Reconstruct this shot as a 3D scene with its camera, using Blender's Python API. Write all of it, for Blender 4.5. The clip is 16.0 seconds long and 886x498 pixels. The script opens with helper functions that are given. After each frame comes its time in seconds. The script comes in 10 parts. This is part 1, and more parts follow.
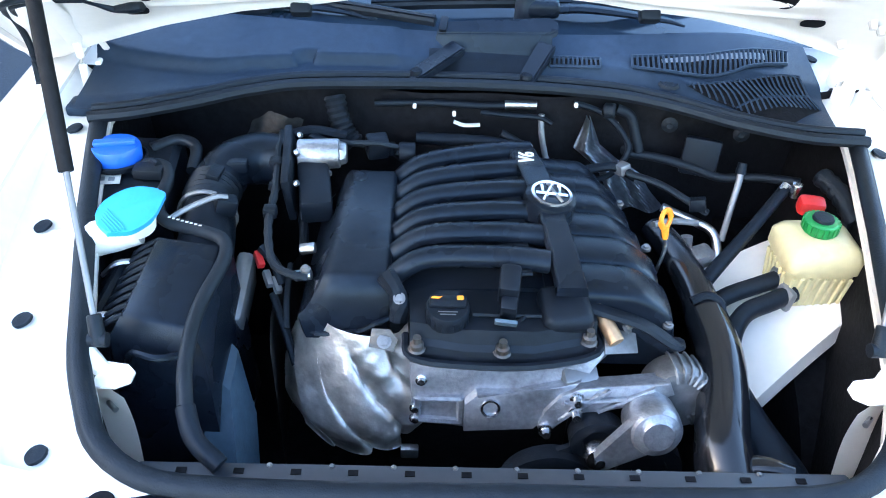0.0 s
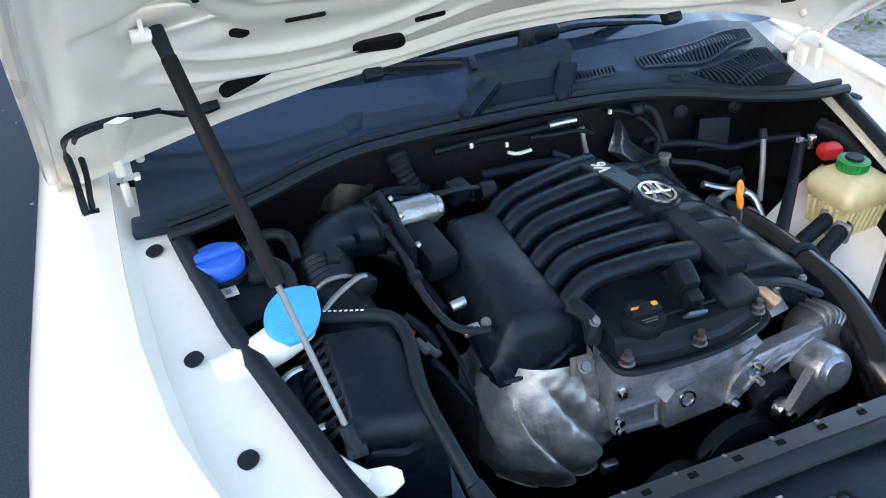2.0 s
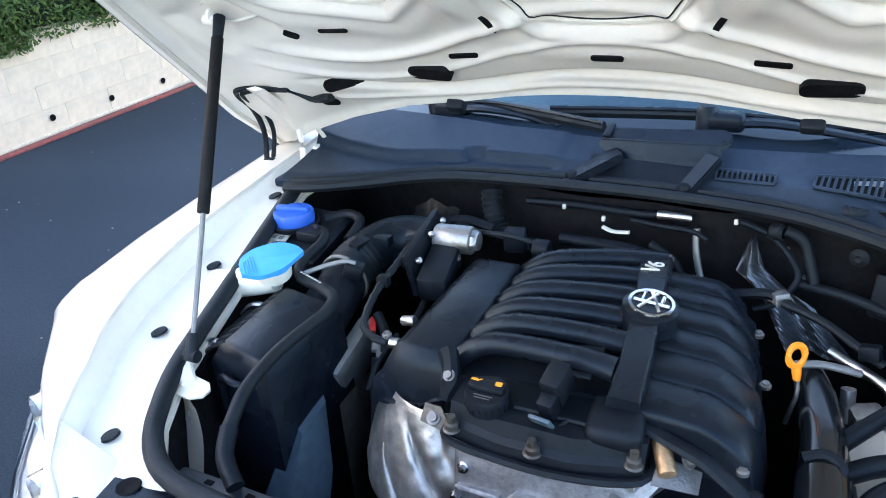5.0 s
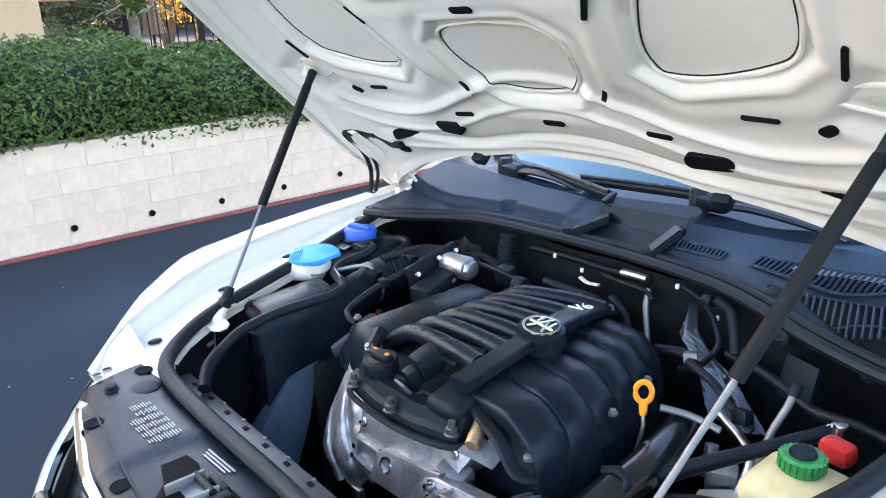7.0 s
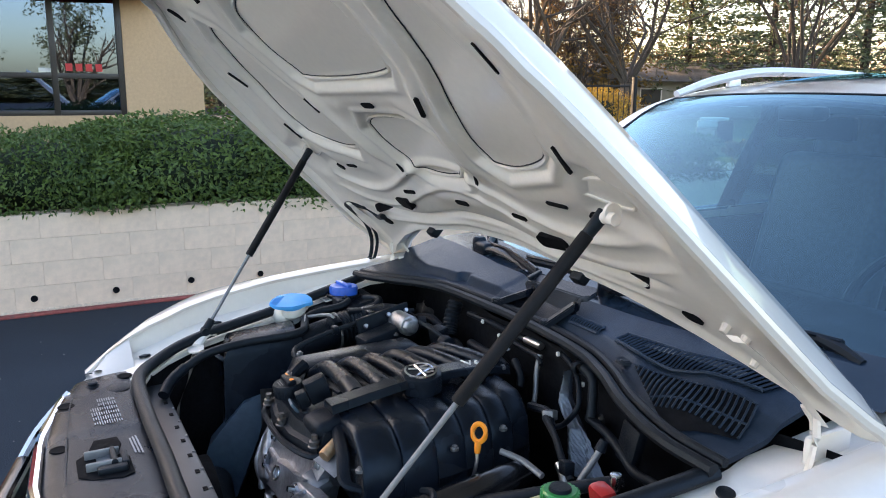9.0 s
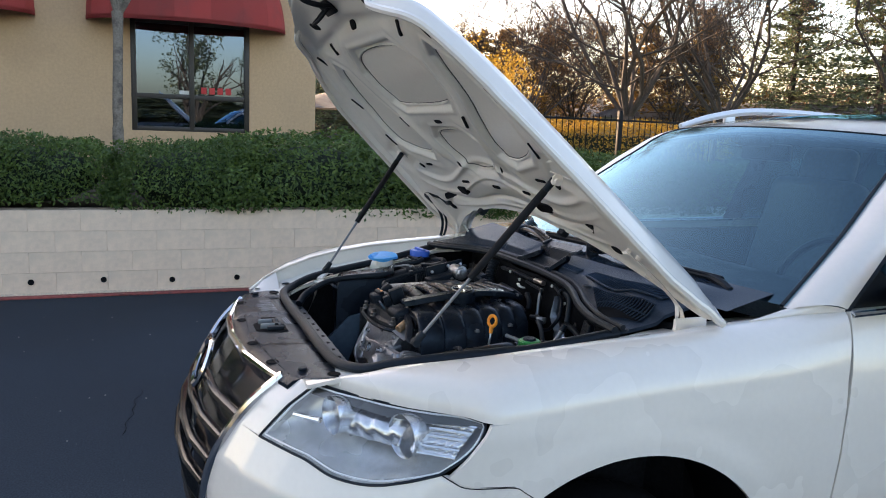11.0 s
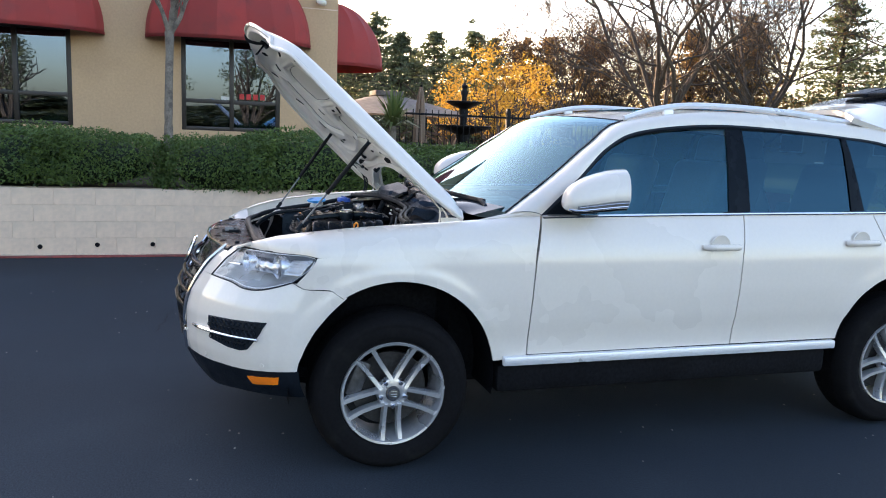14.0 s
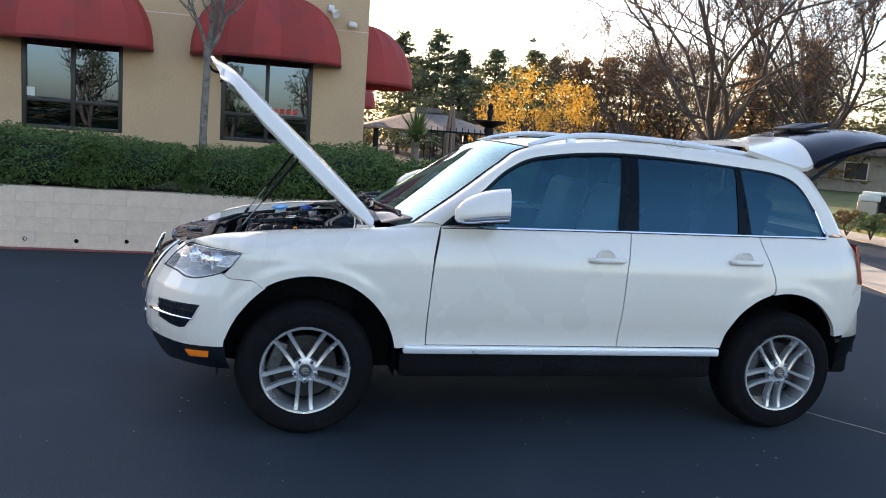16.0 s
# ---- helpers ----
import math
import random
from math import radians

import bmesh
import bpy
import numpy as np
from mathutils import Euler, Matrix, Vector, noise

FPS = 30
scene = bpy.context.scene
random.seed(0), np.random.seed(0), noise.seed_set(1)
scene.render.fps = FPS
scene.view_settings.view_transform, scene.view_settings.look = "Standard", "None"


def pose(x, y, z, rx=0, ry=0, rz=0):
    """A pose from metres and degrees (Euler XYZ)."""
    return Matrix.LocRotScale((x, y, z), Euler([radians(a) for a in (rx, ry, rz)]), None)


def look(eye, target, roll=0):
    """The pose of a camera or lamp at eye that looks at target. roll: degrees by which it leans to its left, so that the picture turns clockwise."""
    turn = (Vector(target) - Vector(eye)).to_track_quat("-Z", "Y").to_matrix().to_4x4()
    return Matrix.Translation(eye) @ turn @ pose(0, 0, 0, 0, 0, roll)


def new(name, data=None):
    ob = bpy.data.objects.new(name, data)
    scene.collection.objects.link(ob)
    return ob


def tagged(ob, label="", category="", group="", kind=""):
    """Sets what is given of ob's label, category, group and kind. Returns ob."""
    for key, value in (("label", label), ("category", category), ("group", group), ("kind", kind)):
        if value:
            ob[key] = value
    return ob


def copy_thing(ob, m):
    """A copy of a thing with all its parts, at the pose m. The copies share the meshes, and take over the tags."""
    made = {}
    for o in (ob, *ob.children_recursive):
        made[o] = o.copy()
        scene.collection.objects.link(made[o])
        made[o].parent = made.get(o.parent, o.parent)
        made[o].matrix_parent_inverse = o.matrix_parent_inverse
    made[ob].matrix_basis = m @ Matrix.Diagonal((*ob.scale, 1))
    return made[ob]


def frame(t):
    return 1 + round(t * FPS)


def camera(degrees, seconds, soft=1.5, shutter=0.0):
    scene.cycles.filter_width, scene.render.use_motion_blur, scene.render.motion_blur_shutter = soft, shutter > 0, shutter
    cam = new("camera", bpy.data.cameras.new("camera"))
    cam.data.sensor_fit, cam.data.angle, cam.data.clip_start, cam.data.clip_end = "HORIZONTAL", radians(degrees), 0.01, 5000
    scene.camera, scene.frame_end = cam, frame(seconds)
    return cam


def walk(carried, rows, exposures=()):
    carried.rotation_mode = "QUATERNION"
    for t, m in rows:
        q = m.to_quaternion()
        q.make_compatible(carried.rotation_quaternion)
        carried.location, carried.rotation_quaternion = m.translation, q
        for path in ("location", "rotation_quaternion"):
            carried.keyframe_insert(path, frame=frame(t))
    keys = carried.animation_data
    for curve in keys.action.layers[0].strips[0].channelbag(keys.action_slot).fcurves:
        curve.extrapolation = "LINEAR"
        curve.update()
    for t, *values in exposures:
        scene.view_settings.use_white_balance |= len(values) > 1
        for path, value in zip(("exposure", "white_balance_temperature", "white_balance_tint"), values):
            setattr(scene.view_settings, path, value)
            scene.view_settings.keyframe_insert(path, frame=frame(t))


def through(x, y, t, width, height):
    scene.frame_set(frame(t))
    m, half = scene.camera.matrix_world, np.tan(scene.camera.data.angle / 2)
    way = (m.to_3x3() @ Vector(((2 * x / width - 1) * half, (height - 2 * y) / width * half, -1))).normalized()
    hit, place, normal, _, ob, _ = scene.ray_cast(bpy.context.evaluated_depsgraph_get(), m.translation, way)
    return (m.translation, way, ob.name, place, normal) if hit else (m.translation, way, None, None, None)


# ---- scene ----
cam = camera(59.6, 16.0, soft=1.0)
PATH = [
    (0, (-0.087, -1.113, 1.775), (-0.028, 0.464, 0.546), 2.9),
    (0.5, (-0.338, -1.069, 1.79), (-0.063, 0.486, 0.562), 0.3),
    (1, (-0.555, -1.032, 1.793), (0.0, 0.48, 0.608), -0.1),
    (1.5, (-0.619, -1.012, 1.785), (-0.014, 0.502, 0.626), -0.8),
    (2, (-0.626, -1.015, 1.784), (-0.048, 0.513, 0.631), -1.5),
    (2.5, (-0.597, -1.023, 1.782), (-0.079, 0.528, 0.63), -2.2),
    (3, (-0.492, -1.035, 1.788), (-0.154, 0.546, 0.609), -2.1),
    (3.5, (-0.27, -1.043, 1.775), (-0.246, 0.574, 0.598), -0.7),
    (4, (-0.062, -1.059, 1.753), (-0.368, 0.542, 0.596), -1.0),
    (4.2, (0.005, -1.077, 1.737), (-0.417, 0.539, 0.637), -1.9),
    (6.3, (0.766, -1.016, 1.651), (-0.55, 0.311, 0.937), -3.8),
    (6.5, (0.81, -1.006, 1.641), (-0.551, 0.293, 0.961), -3.1),
    (7, (0.96, -0.973, 1.639), (-0.516, 0.22, 1.008), -2.4),
    (7.5, (1.097, -0.819, 1.613), (-0.537, 0.192, 1.059), -0.2),
    (8, (1.223, -0.706, 1.602), (-0.465, 0.249, 1.113), -0.0),
    (8.5, (1.317, -0.682, 1.62), (-0.377, 0.271, 1.151), -0.1),
    (8.7, (1.353, -0.699, 1.641), (-0.351, 0.249, 1.198), 0.1),
    (10.8, (2.245, -1.009, 1.612), (0.401, -0.281, 1.347), 2.7),
    (11, (2.329, -1.026, 1.614), (0.493, -0.302, 1.287), 2.4),
    (11.5, (2.577, -1.084, 1.584), (0.765, -0.359, 1.148), 1.8),
    (12, (2.864, -1.009, 1.585), (1.022, -0.353, 1.165), 0.2),
    (12.5, (3.187, -0.915, 1.56), (1.328, -0.278, 1.189), 1.7),
    (13, (3.463, -0.912, 1.568), (1.611, -0.238, 1.228), 0.9),
    (13.5, (3.804, -0.909, 1.592), (1.95, -0.244, 1.247), 0.5),
    (14, (4.158, -0.803, 1.558), (2.273, -0.213, 1.243), 2.4),
    (14.5, (4.443, -0.73, 1.587), (2.55, -0.186, 1.242), 1.4),
    (15, (4.673, -0.652, 1.607), (2.761, -0.172, 1.27), 0.8),
    (15.5, (4.857, -0.443, 1.638), (2.923, -0.029, 1.341), 1.9),
    (16, (4.957, -0.198, 1.642), (3.025, 0.234, 1.356), 4.1),
]
EXPOSURES = [(0, 3.9, 5900, 15), (0.6, 3.75, 6000, 16), (1.5, 3.3, 6500, 15), (3, 2.85, 6350, 15), (4.1, 3.35, 6500, 16), (7, 3.35, 6600, 20), (8.5, 2.75, 6750, 21), (11, 1.95, 6800, 21), (13.5, 2.1, 6650, 22), (15.4, 2.2, 6500, 20), (16, 1.9, 6450, 20)]
walk(cam, [(t, look(eye, target, roll)) for t, eye, target, roll in PATH], EXPOSURES)

# ---- light ----
world = bpy.data.worlds.new("sky")
scene.world = world
world.use_nodes = True
wn = world.node_tree.nodes
sky = wn.new("ShaderNodeTexSky")
sky.sky_type, sky.sun_disc = "NISHITA", False
sky.sun_elevation, sky.sun_rotation = radians(12), radians(250)
sky.air_density, sky.dust_density, sky.ozone_density = 1.0, 1.8, 1.0
world.node_tree.links.new(sky.outputs[0], wn["Background"].inputs[0])
wn["Background"].inputs[1].default_value = 0.15
sun_data = bpy.data.lights.new("sun", "SUN")
sun_data.energy, sun_data.angle, sun_data.color = 3.4, radians(0.5), (1.0, 0.74, 0.45)
SUN_WAY = Vector((math.sin(radians(250)) * math.cos(radians(12)), math.cos(radians(250)) * math.cos(radians(12)), math.sin(radians(12))))
sun = new("sun", sun_data)
sun.matrix_world = look(SUN_WAY * 60, (0, 0, 0))

# ---- materials ----


def material(name, colour, rough=0.5, metal=0.0, vary=0.12, fine=60.0, coarse=3.0, bump=0.1, bump_scale=200.0, coat=0.0,
             rough_vary=0.1, second=None, mix_scale=2.0, mix_at=0.5, per_piece=0.0, stretch=(1, 1, 1), spec=0.5, sky_tint=(1, 1, 1)):
    """A surface with grain at two scales, uneven gloss and fine relief."""
    m = bpy.data.materials.new(name)
    m.use_nodes = True
    n, k = m.node_tree.nodes, m.node_tree.links
    b = n["Principled BSDF"]
    co = n.new("ShaderNodeTexCoord")
    mp = n.new("ShaderNodeMapping")
    mp.inputs["Scale"].default_value = stretch
    k.new(co.outputs["Object"], mp.inputs[0])

    def grain(scale, detail=4):
        t = n.new("ShaderNodeTexNoise")
        t.inputs["Scale"].default_value, t.inputs["Detail"].default_value = scale, detail
        k.new(mp.outputs[0], t.inputs["Vector"])
        return t.outputs["Fac"]

    def ranged(src, lo, hi, frm=(0.3, 0.7)):
        r = n.new("ShaderNodeMapRange")
        r.inputs[1].default_value, r.inputs[2].default_value, r.inputs[3].default_value, r.inputs[4].default_value = *frm, lo, hi
        k.new(src, r.inputs[0])
        return r.outputs[0]

    def times(a, c):
        t = n.new("ShaderNodeMath")
        t.operation = "MULTIPLY"
        k.new(a, t.inputs[0])
        k.new(c, t.inputs[1])
        return t.outputs[0]

    f1, f2 = grain(fine), grain(coarse)
    value = times(ranged(f1, 1 - vary, 1 + vary), ranged(f2, 1 - vary, 1 + vary))
    if per_piece:
        oi = n.new("ShaderNodeObjectInfo")
        value = times(value, ranged(oi.outputs["Random"], 1 - per_piece, 1 + per_piece, (0, 1)))
    rgb = n.new("ShaderNodeRGB")
    rgb.outputs[0].default_value = (*colour, 1)
    base = rgb.outputs[0]
    if second:
        f3 = grain(mix_scale, 6)
        mx = n.new("ShaderNodeMix")
        mx.data_type = "RGBA"
        mx.inputs[7].default_value = (*second, 1)
        k.new(base, mx.inputs[6])
        k.new(ranged(f3, 0, 1, (mix_at, mix_at + 0.15)), mx.inputs[0])
        base = mx.outputs[2]
    sc = n.new("ShaderNodeVectorMath")
    sc.operation = "SCALE"
    k.new(base, sc.inputs[0])
    k.new(value, sc.inputs["Scale"])
    k.new(sc.outputs[0], b.inputs["Base Color"])
    k.new(ranged(f2, max(rough - rough_vary, 0.02), min(rough + rough_vary, 1)), b.inputs["Roughness"])
    b.inputs["Metallic"].default_value = metal
    b.inputs["Coat Weight"].default_value = coat
    b.inputs["Coat Roughness"].default_value = 0.03
    b.inputs["Specular IOR Level"].default_value = spec
    b.inputs["Specular Tint"].default_value = (*sky_tint, 1)
    if bump:
        bp = n.new("ShaderNodeBump")
        bp.inputs["Strength"].default_value, bp.inputs["Distance"].default_value = bump, 0.004
        k.new(grain(bump_scale, 3), bp.inputs["Height"])
        k.new(bp.outputs[0], b.inputs["Normal"])
    return m


def pane_glass(name, tint, gloss=(1, 1, 1), mirror=0.06):
    """Thin window glass: sees through with a tint, mirrors more at a slant."""
    m = bpy.data.materials.new(name)
    m.use_nodes = True
    n, k = m.node_tree.nodes, m.node_tree.links
    n.remove(n["Principled BSDF"])
    tr, gl, lw, pw, ma, mx = (n.new("ShaderNode" + s) for s in ("BsdfTransparent", "BsdfGlossy", "LayerWeight", "Math", "Math", "MixShader"))
    tr.inputs[0].default_value = (*tint, 1)
    gl.inputs[0].default_value = (*gloss, 1)
    gl.inputs["Roughness"].default_value = 0.01
    pw.operation, ma.operation = "POWER", "MULTIPLY_ADD"
    pw.inputs[1].default_value, ma.inputs[1].default_value, ma.inputs[2].default_value = 4.0, 0.92 - mirror, mirror
    k.new(lw.outputs["Facing"], pw.inputs[0])
    k.new(pw.outputs[0], ma.inputs[0])
    k.new(ma.outputs[0], mx.inputs[0])
    k.new(tr.outputs[0], mx.inputs[1])
    k.new(gl.outputs[0], mx.inputs[2])
    k.new(mx.outputs[0], n["Material Output"].inputs[0])
    return m


PAINT = material("white_paint", (0.76, 0.70, 0.625), 0.30, vary=0.015, bump=0.0, coat=0.9, rough_vary=0.04, coarse=1.5)
PAINT_IN = material("white_paint_unpolished", (0.83, 0.785, 0.71), 0.36, vary=0.02, bump=0.03, bump_scale=90, coat=0.4, coarse=1.2)
# blue in these blacks' bases and specular tints stands for reflected sky
BLACK = material("black_plastic", (0.0065, 0.0090, 0.0135), 0.40, sky_tint=(0.7, 0.87, 1.0), vary=0.2, bump=0.25, bump_scale=900, coarse=6, spec=0.18)
BLACK_SOFT = material("soft_black_plastic", (0.0068, 0.0100, 0.0160), 0.27, sky_tint=(0.65, 0.85, 1.0), vary=0.2, bump=0.15, bump_scale=700, coarse=7, second=(0.012, 0.0155, 0.022), spec=0.21, mix_scale=9, mix_at=0.56)
GLOSS = material("gloss_black_plastic", (0.006, 0.007, 0.009), 0.20, vary=0.1, bump=0.03, bump_scale=60, spec=0.5)
COWL = material("cowl_plastic", (0.017, 0.028, 0.046), 0.42, sky_tint=(0.65, 0.85, 1.0), spec=0.16, vary=0.12, bump=0.2, bump_scale=800, second=(0.024, 0.037, 0.058), mix_scale=6, mix_at=0.55)
RUBBER = material("rubber", (0.0085, 0.0108, 0.0145), 0.5, spec=0.25, sky_tint=(0.7, 0.87, 1.0), vary=0.2, bump=0.2, bump_scale=400)
TYRE = material("tyre_rubber", (0.007, 0.007, 0.008), 0.85, spec=0.10, vary=0.2, bump=0.25, bump_scale=300, second=(0.011, 0.011, 0.011), mix_scale=8, mix_at=0.55)
# near-black that carries the shade of depths, gaps and holes in its colour
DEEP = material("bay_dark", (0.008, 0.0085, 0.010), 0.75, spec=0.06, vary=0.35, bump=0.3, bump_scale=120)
CAST = material("cast_aluminium", (0.36, 0.375, 0.40), 0.40, 0.85, vary=0.16, fine=120, coarse=12, bump=0.3, bump_scale=260, second=(0.22, 0.225, 0.235), mix_scale=14, mix_at=0.54)
STEEL = material("bright_steel", (0.55, 0.56, 0.58), 0.28, 1.0, vary=0.1, bump=0.1, bump_scale=300)
SHIELD = material("heat_shield_foil", (0.80, 0.79, 0.77), 0.38, 0.9, vary=0.16, coarse=16, bump=0.55, bump_scale=45, second=(0.52, 0.48, 0.43), mix_scale=11, mix_at=0.58)
CHROME = material("chrome", (0.75, 0.75, 0.77), 0.08, 1.0, vary=0.03, bump=0.0, rough_vary=0.03)
DULL = material("dull_cast_metal", (0.20, 0.205, 0.21), 0.5, 0.8, vary=0.2, bump=0.3, bump_scale=240)
ALLOY = material("wheel_alloy", (0.68, 0.69, 0.71), 0.26, 0.72, vary=0.06, bump=0.08, bump_scale=300)
LAMPGREY = material("lamp_housing", (0.52, 0.53, 0.54), 0.28, 0.55, vary=0.10, bump=0.12)
INDICATOR = material("indicator_lens", (0.40, 0.40, 0.41), 0.2, 0.4, vary=0.05, bump=0.0, coat=0.6)
MIRRORED = material("mirrored_plastic", (0.72, 0.73, 0.75), 0.16, 0.95, vary=0.08, bump=0.25, rough_vary=0.10)
SMOKE = material("smoked_plastic", (0.05, 0.053, 0.057), 0.30, 0.0, vary=0.08, bump=0.03)
SATIN = material("satin_bright_trim", (0.82, 0.83, 0.85), 0.35, 0.35, vary=0.03, bump=0.0)
DARKMETAL = material("dark_metal", (0.10, 0.10, 0.10), 0.5, 0.8, vary=0.25, bump=0.3, bump_scale=200, second=(0.16, 0.10, 0.06), mix_scale=20, mix_at=0.6)
# disc colour darkened to hold the shade behind the spokes
DISC = material("worn_brake_disc", (0.045, 0.043, 0.042), 0.55, 0.7, vary=0.25, bump=0.2, bump_scale=200)
BRASS = material("corroded_brass", (0.36, 0.24, 0.14), 0.45, 0.8, vary=0.25, bump=0.3, bump_scale=300)
BLUE_CAP = material("light_blue_plastic", (0.045, 0.36, 0.80), 0.4, vary=0.06, bump=0.08)
BLUE_DARK = material("blue_plastic", (0.015, 0.11, 0.55), 0.4, vary=0.06, bump=0.08)
GREEN_CAP = material("green_plastic", (0.015, 0.22, 0.05), 0.4, vary=0.1, bump=0.1)
TANK = material("aged_cream_plastic", (0.56, 0.50, 0.28), 0.45, vary=0.06, bump=0.08, second=(0.48, 0.40, 0.20), mix_scale=14, mix_at=0.56)
NECK = material("milky_plastic", (0.70, 0.70, 0.64), 0.45, vary=0.05, bump=0.05)
ORANGE = material("orange_plastic", (0.95, 0.30, 0.02), 0.4, vary=0.05, bump=0.05)
RED = material("red_plastic", (0.50, 0.02, 0.02), 0.4, vary=0.1, bump=0.1)
AMBER = material("amber_lens", (0.95, 0.22, 0.01), 0.15, vary=0.05, bump=0.0, coat=0.6)
TAIL = material("red_lens", (0.40, 0.012, 0.012), 0.15, vary=0.05, bump=0.0, coat=0.6)
PAPER = material("label_paper", (0.62, 0.62, 0.58), 0.5, vary=0.05, bump=0.05)
INK = material("grey_ink", (0.22, 0.23, 0.25), 0.5, vary=0.05, bump=0.0)
SHROUD = material("blue_grey_plastic", (0.05, 0.085, 0.12), 0.5, vary=0.15, bump=0.1)
FOIL = material("embossed_foil", (0.30, 0.35, 0.41), 0.38, 0.85, vary=0.2, coarse=20, bump=0.3, bump_scale=160)
GREY_PIPE = material("grey_pipe", (0.19, 0.20, 0.21), 0.4, 0.4, vary=0.1, bump=0.1)
# bluish gloss colours on these panes paint the mirrored warm sky bluer
WIND = pane_glass("windscreen_glass", (0.44, 0.66, 0.73), (0.52, 0.84, 1.0), 0.13)
FRIT = material("blackened_glass", (0.012, 0.022, 0.036), 0.10, sky_tint=(0.6, 0.85, 1.0), vary=0.05, bump=0.0, spec=0.22)
TINT = pane_glass("tinted_glass", (0.32, 0.54, 0.61), (0.22, 0.57, 0.76), 0.11)
PRIVACY = pane_glass("privacy_glass", (0.05, 0.10, 0.12), (0.22, 0.54, 0.74), 0.11)
LENS = pane_glass("headlight_lens", (0.96, 0.96, 0.95), (0.9, 0.9, 0.9), 0.05)
TAILGLASS = material("dark_rear_glass", (0.006, 0.009, 0.016), 0.12, vary=0.1, bump=0.0, spec=0.3)
SHOP = pane_glass("shop_window_glass", (0.16, 0.17, 0.18), (0.46, 0.66, 1.0), 0.18)
SEATS = material("grey_leather", (0.07, 0.07, 0.075), 0.5, vary=0.15, bump=0.2, bump_scale=150)
ASPHALT = material("asphalt", (0.0268, 0.0365, 0.0475), 0.85, spec=0.2, vary=0.28, fine=110, coarse=0.35, bump=0.75, bump_scale=130, second=(0.032, 0.041, 0.051), mix_scale=0.7, mix_at=0.5)
BLOCK = material("painted_block", (0.765, 0.582, 0.432), 0.8, vary=0.06, fine=25, coarse=1.6, bump=0.4, bump_scale=60, per_piece=0.015, second=(0.50, 0.40, 0.305), mix_scale=3.2, mix_at=0.59)
MORTAR = material("mortar", (0.72, 0.55, 0.41), 0.9, vary=0.15, bump=0.4, bump_scale=80)
REDLINE = material("red_kerb_paint", (0.27, 0.06, 0.05), 0.7, vary=0.25, fine=30, bump=0.3, bump_scale=80, second=(0.13, 0.07, 0.06), mix_scale=9, mix_at=0.58)
STUCCO = material("tan_stucco", (0.545, 0.365, 0.215), 0.85, vary=0.06, fine=30, coarse=0.9, bump=0.6, bump_scale=70, second=(0.495, 0.33, 0.195), mix_scale=1.2, mix_at=0.52)
FRAME = material("bronze_frame", (0.028, 0.022, 0.018), 0.45, vary=0.2, bump=0.1)
AWNING = material("red_canvas", (0.34, 0.042, 0.036), 0.8, vary=0.09, fine=140, coarse=2.0, bump=0.35, bump_scale=300, second=(0.25, 0.042, 0.038), mix_scale=2.5, mix_at=0.55, per_piece=0.13)
ROOM_SHADE = material("dark_room", (0.03, 0.028, 0.026), 0.8, vary=0.2, bump=0.0)
BARK = material("grey_bark", (0.19, 0.16, 0.13), 0.85, vary=0.25, fine=60, coarse=7, bump=0.8, bump_scale=60, second=(0.11, 0.09, 0.075), mix_scale=12, mix_at=0.5)
PRINT = material("pale_print", (0.36, 0.37, 0.39), 0.5, vary=0.1, bump=0.0)
LABEL = material("printed_label", (0.028, 0.034, 0.043), 0.45, vary=0.05, bump=0.0)
# bark colour raised, with the haze of distance mixed into it
OAKBARK = material("oak_bark", (0.070, 0.056, 0.048), 0.9, vary=0.3, fine=40, coarse=3, bump=0.8, bump_scale=30)
SOIL = material("soil", (0.07, 0.05, 0.035), 0.95, vary=0.3, bump=0.8, bump_scale=40)
GRASS = material("grass", (0.08, 0.115, 0.03), 0.9, vary=0.3, fine=20, coarse=0.7, bump=0.8, bump_scale=50, second=(0.17, 0.14, 0.06), mix_scale=1.3, mix_at=0.52)
GRAVEL = material("gravel", (0.20, 0.185, 0.165), 0.9, vary=0.35, fine=22, coarse=2, bump=1.0, bump_scale=35)
CONCRETE = material("concrete", (0.42, 0.36, 0.28), 0.85, vary=0.12, fine=30, coarse=1.2, bump=0.4, bump_scale=60)
IRON = material("black_iron", (0.010, 0.0105, 0.012), 0.6, spec=0.15, vary=0.2, bump=0.2)
SHINGLE = material("roof_shingle", (0.14, 0.125, 0.115), 0.9, vary=0.25, fine=8, coarse=1.0, bump=0.6, bump_scale=14)
HOUSE = material("house_wall", (0.34, 0.30, 0.25), 0.85, vary=0.12, bump=0.3)
CANVAS = material("folded_umbrella_cloth", (0.24, 0.17, 0.12), 0.8, vary=0.15, bump=0.3)


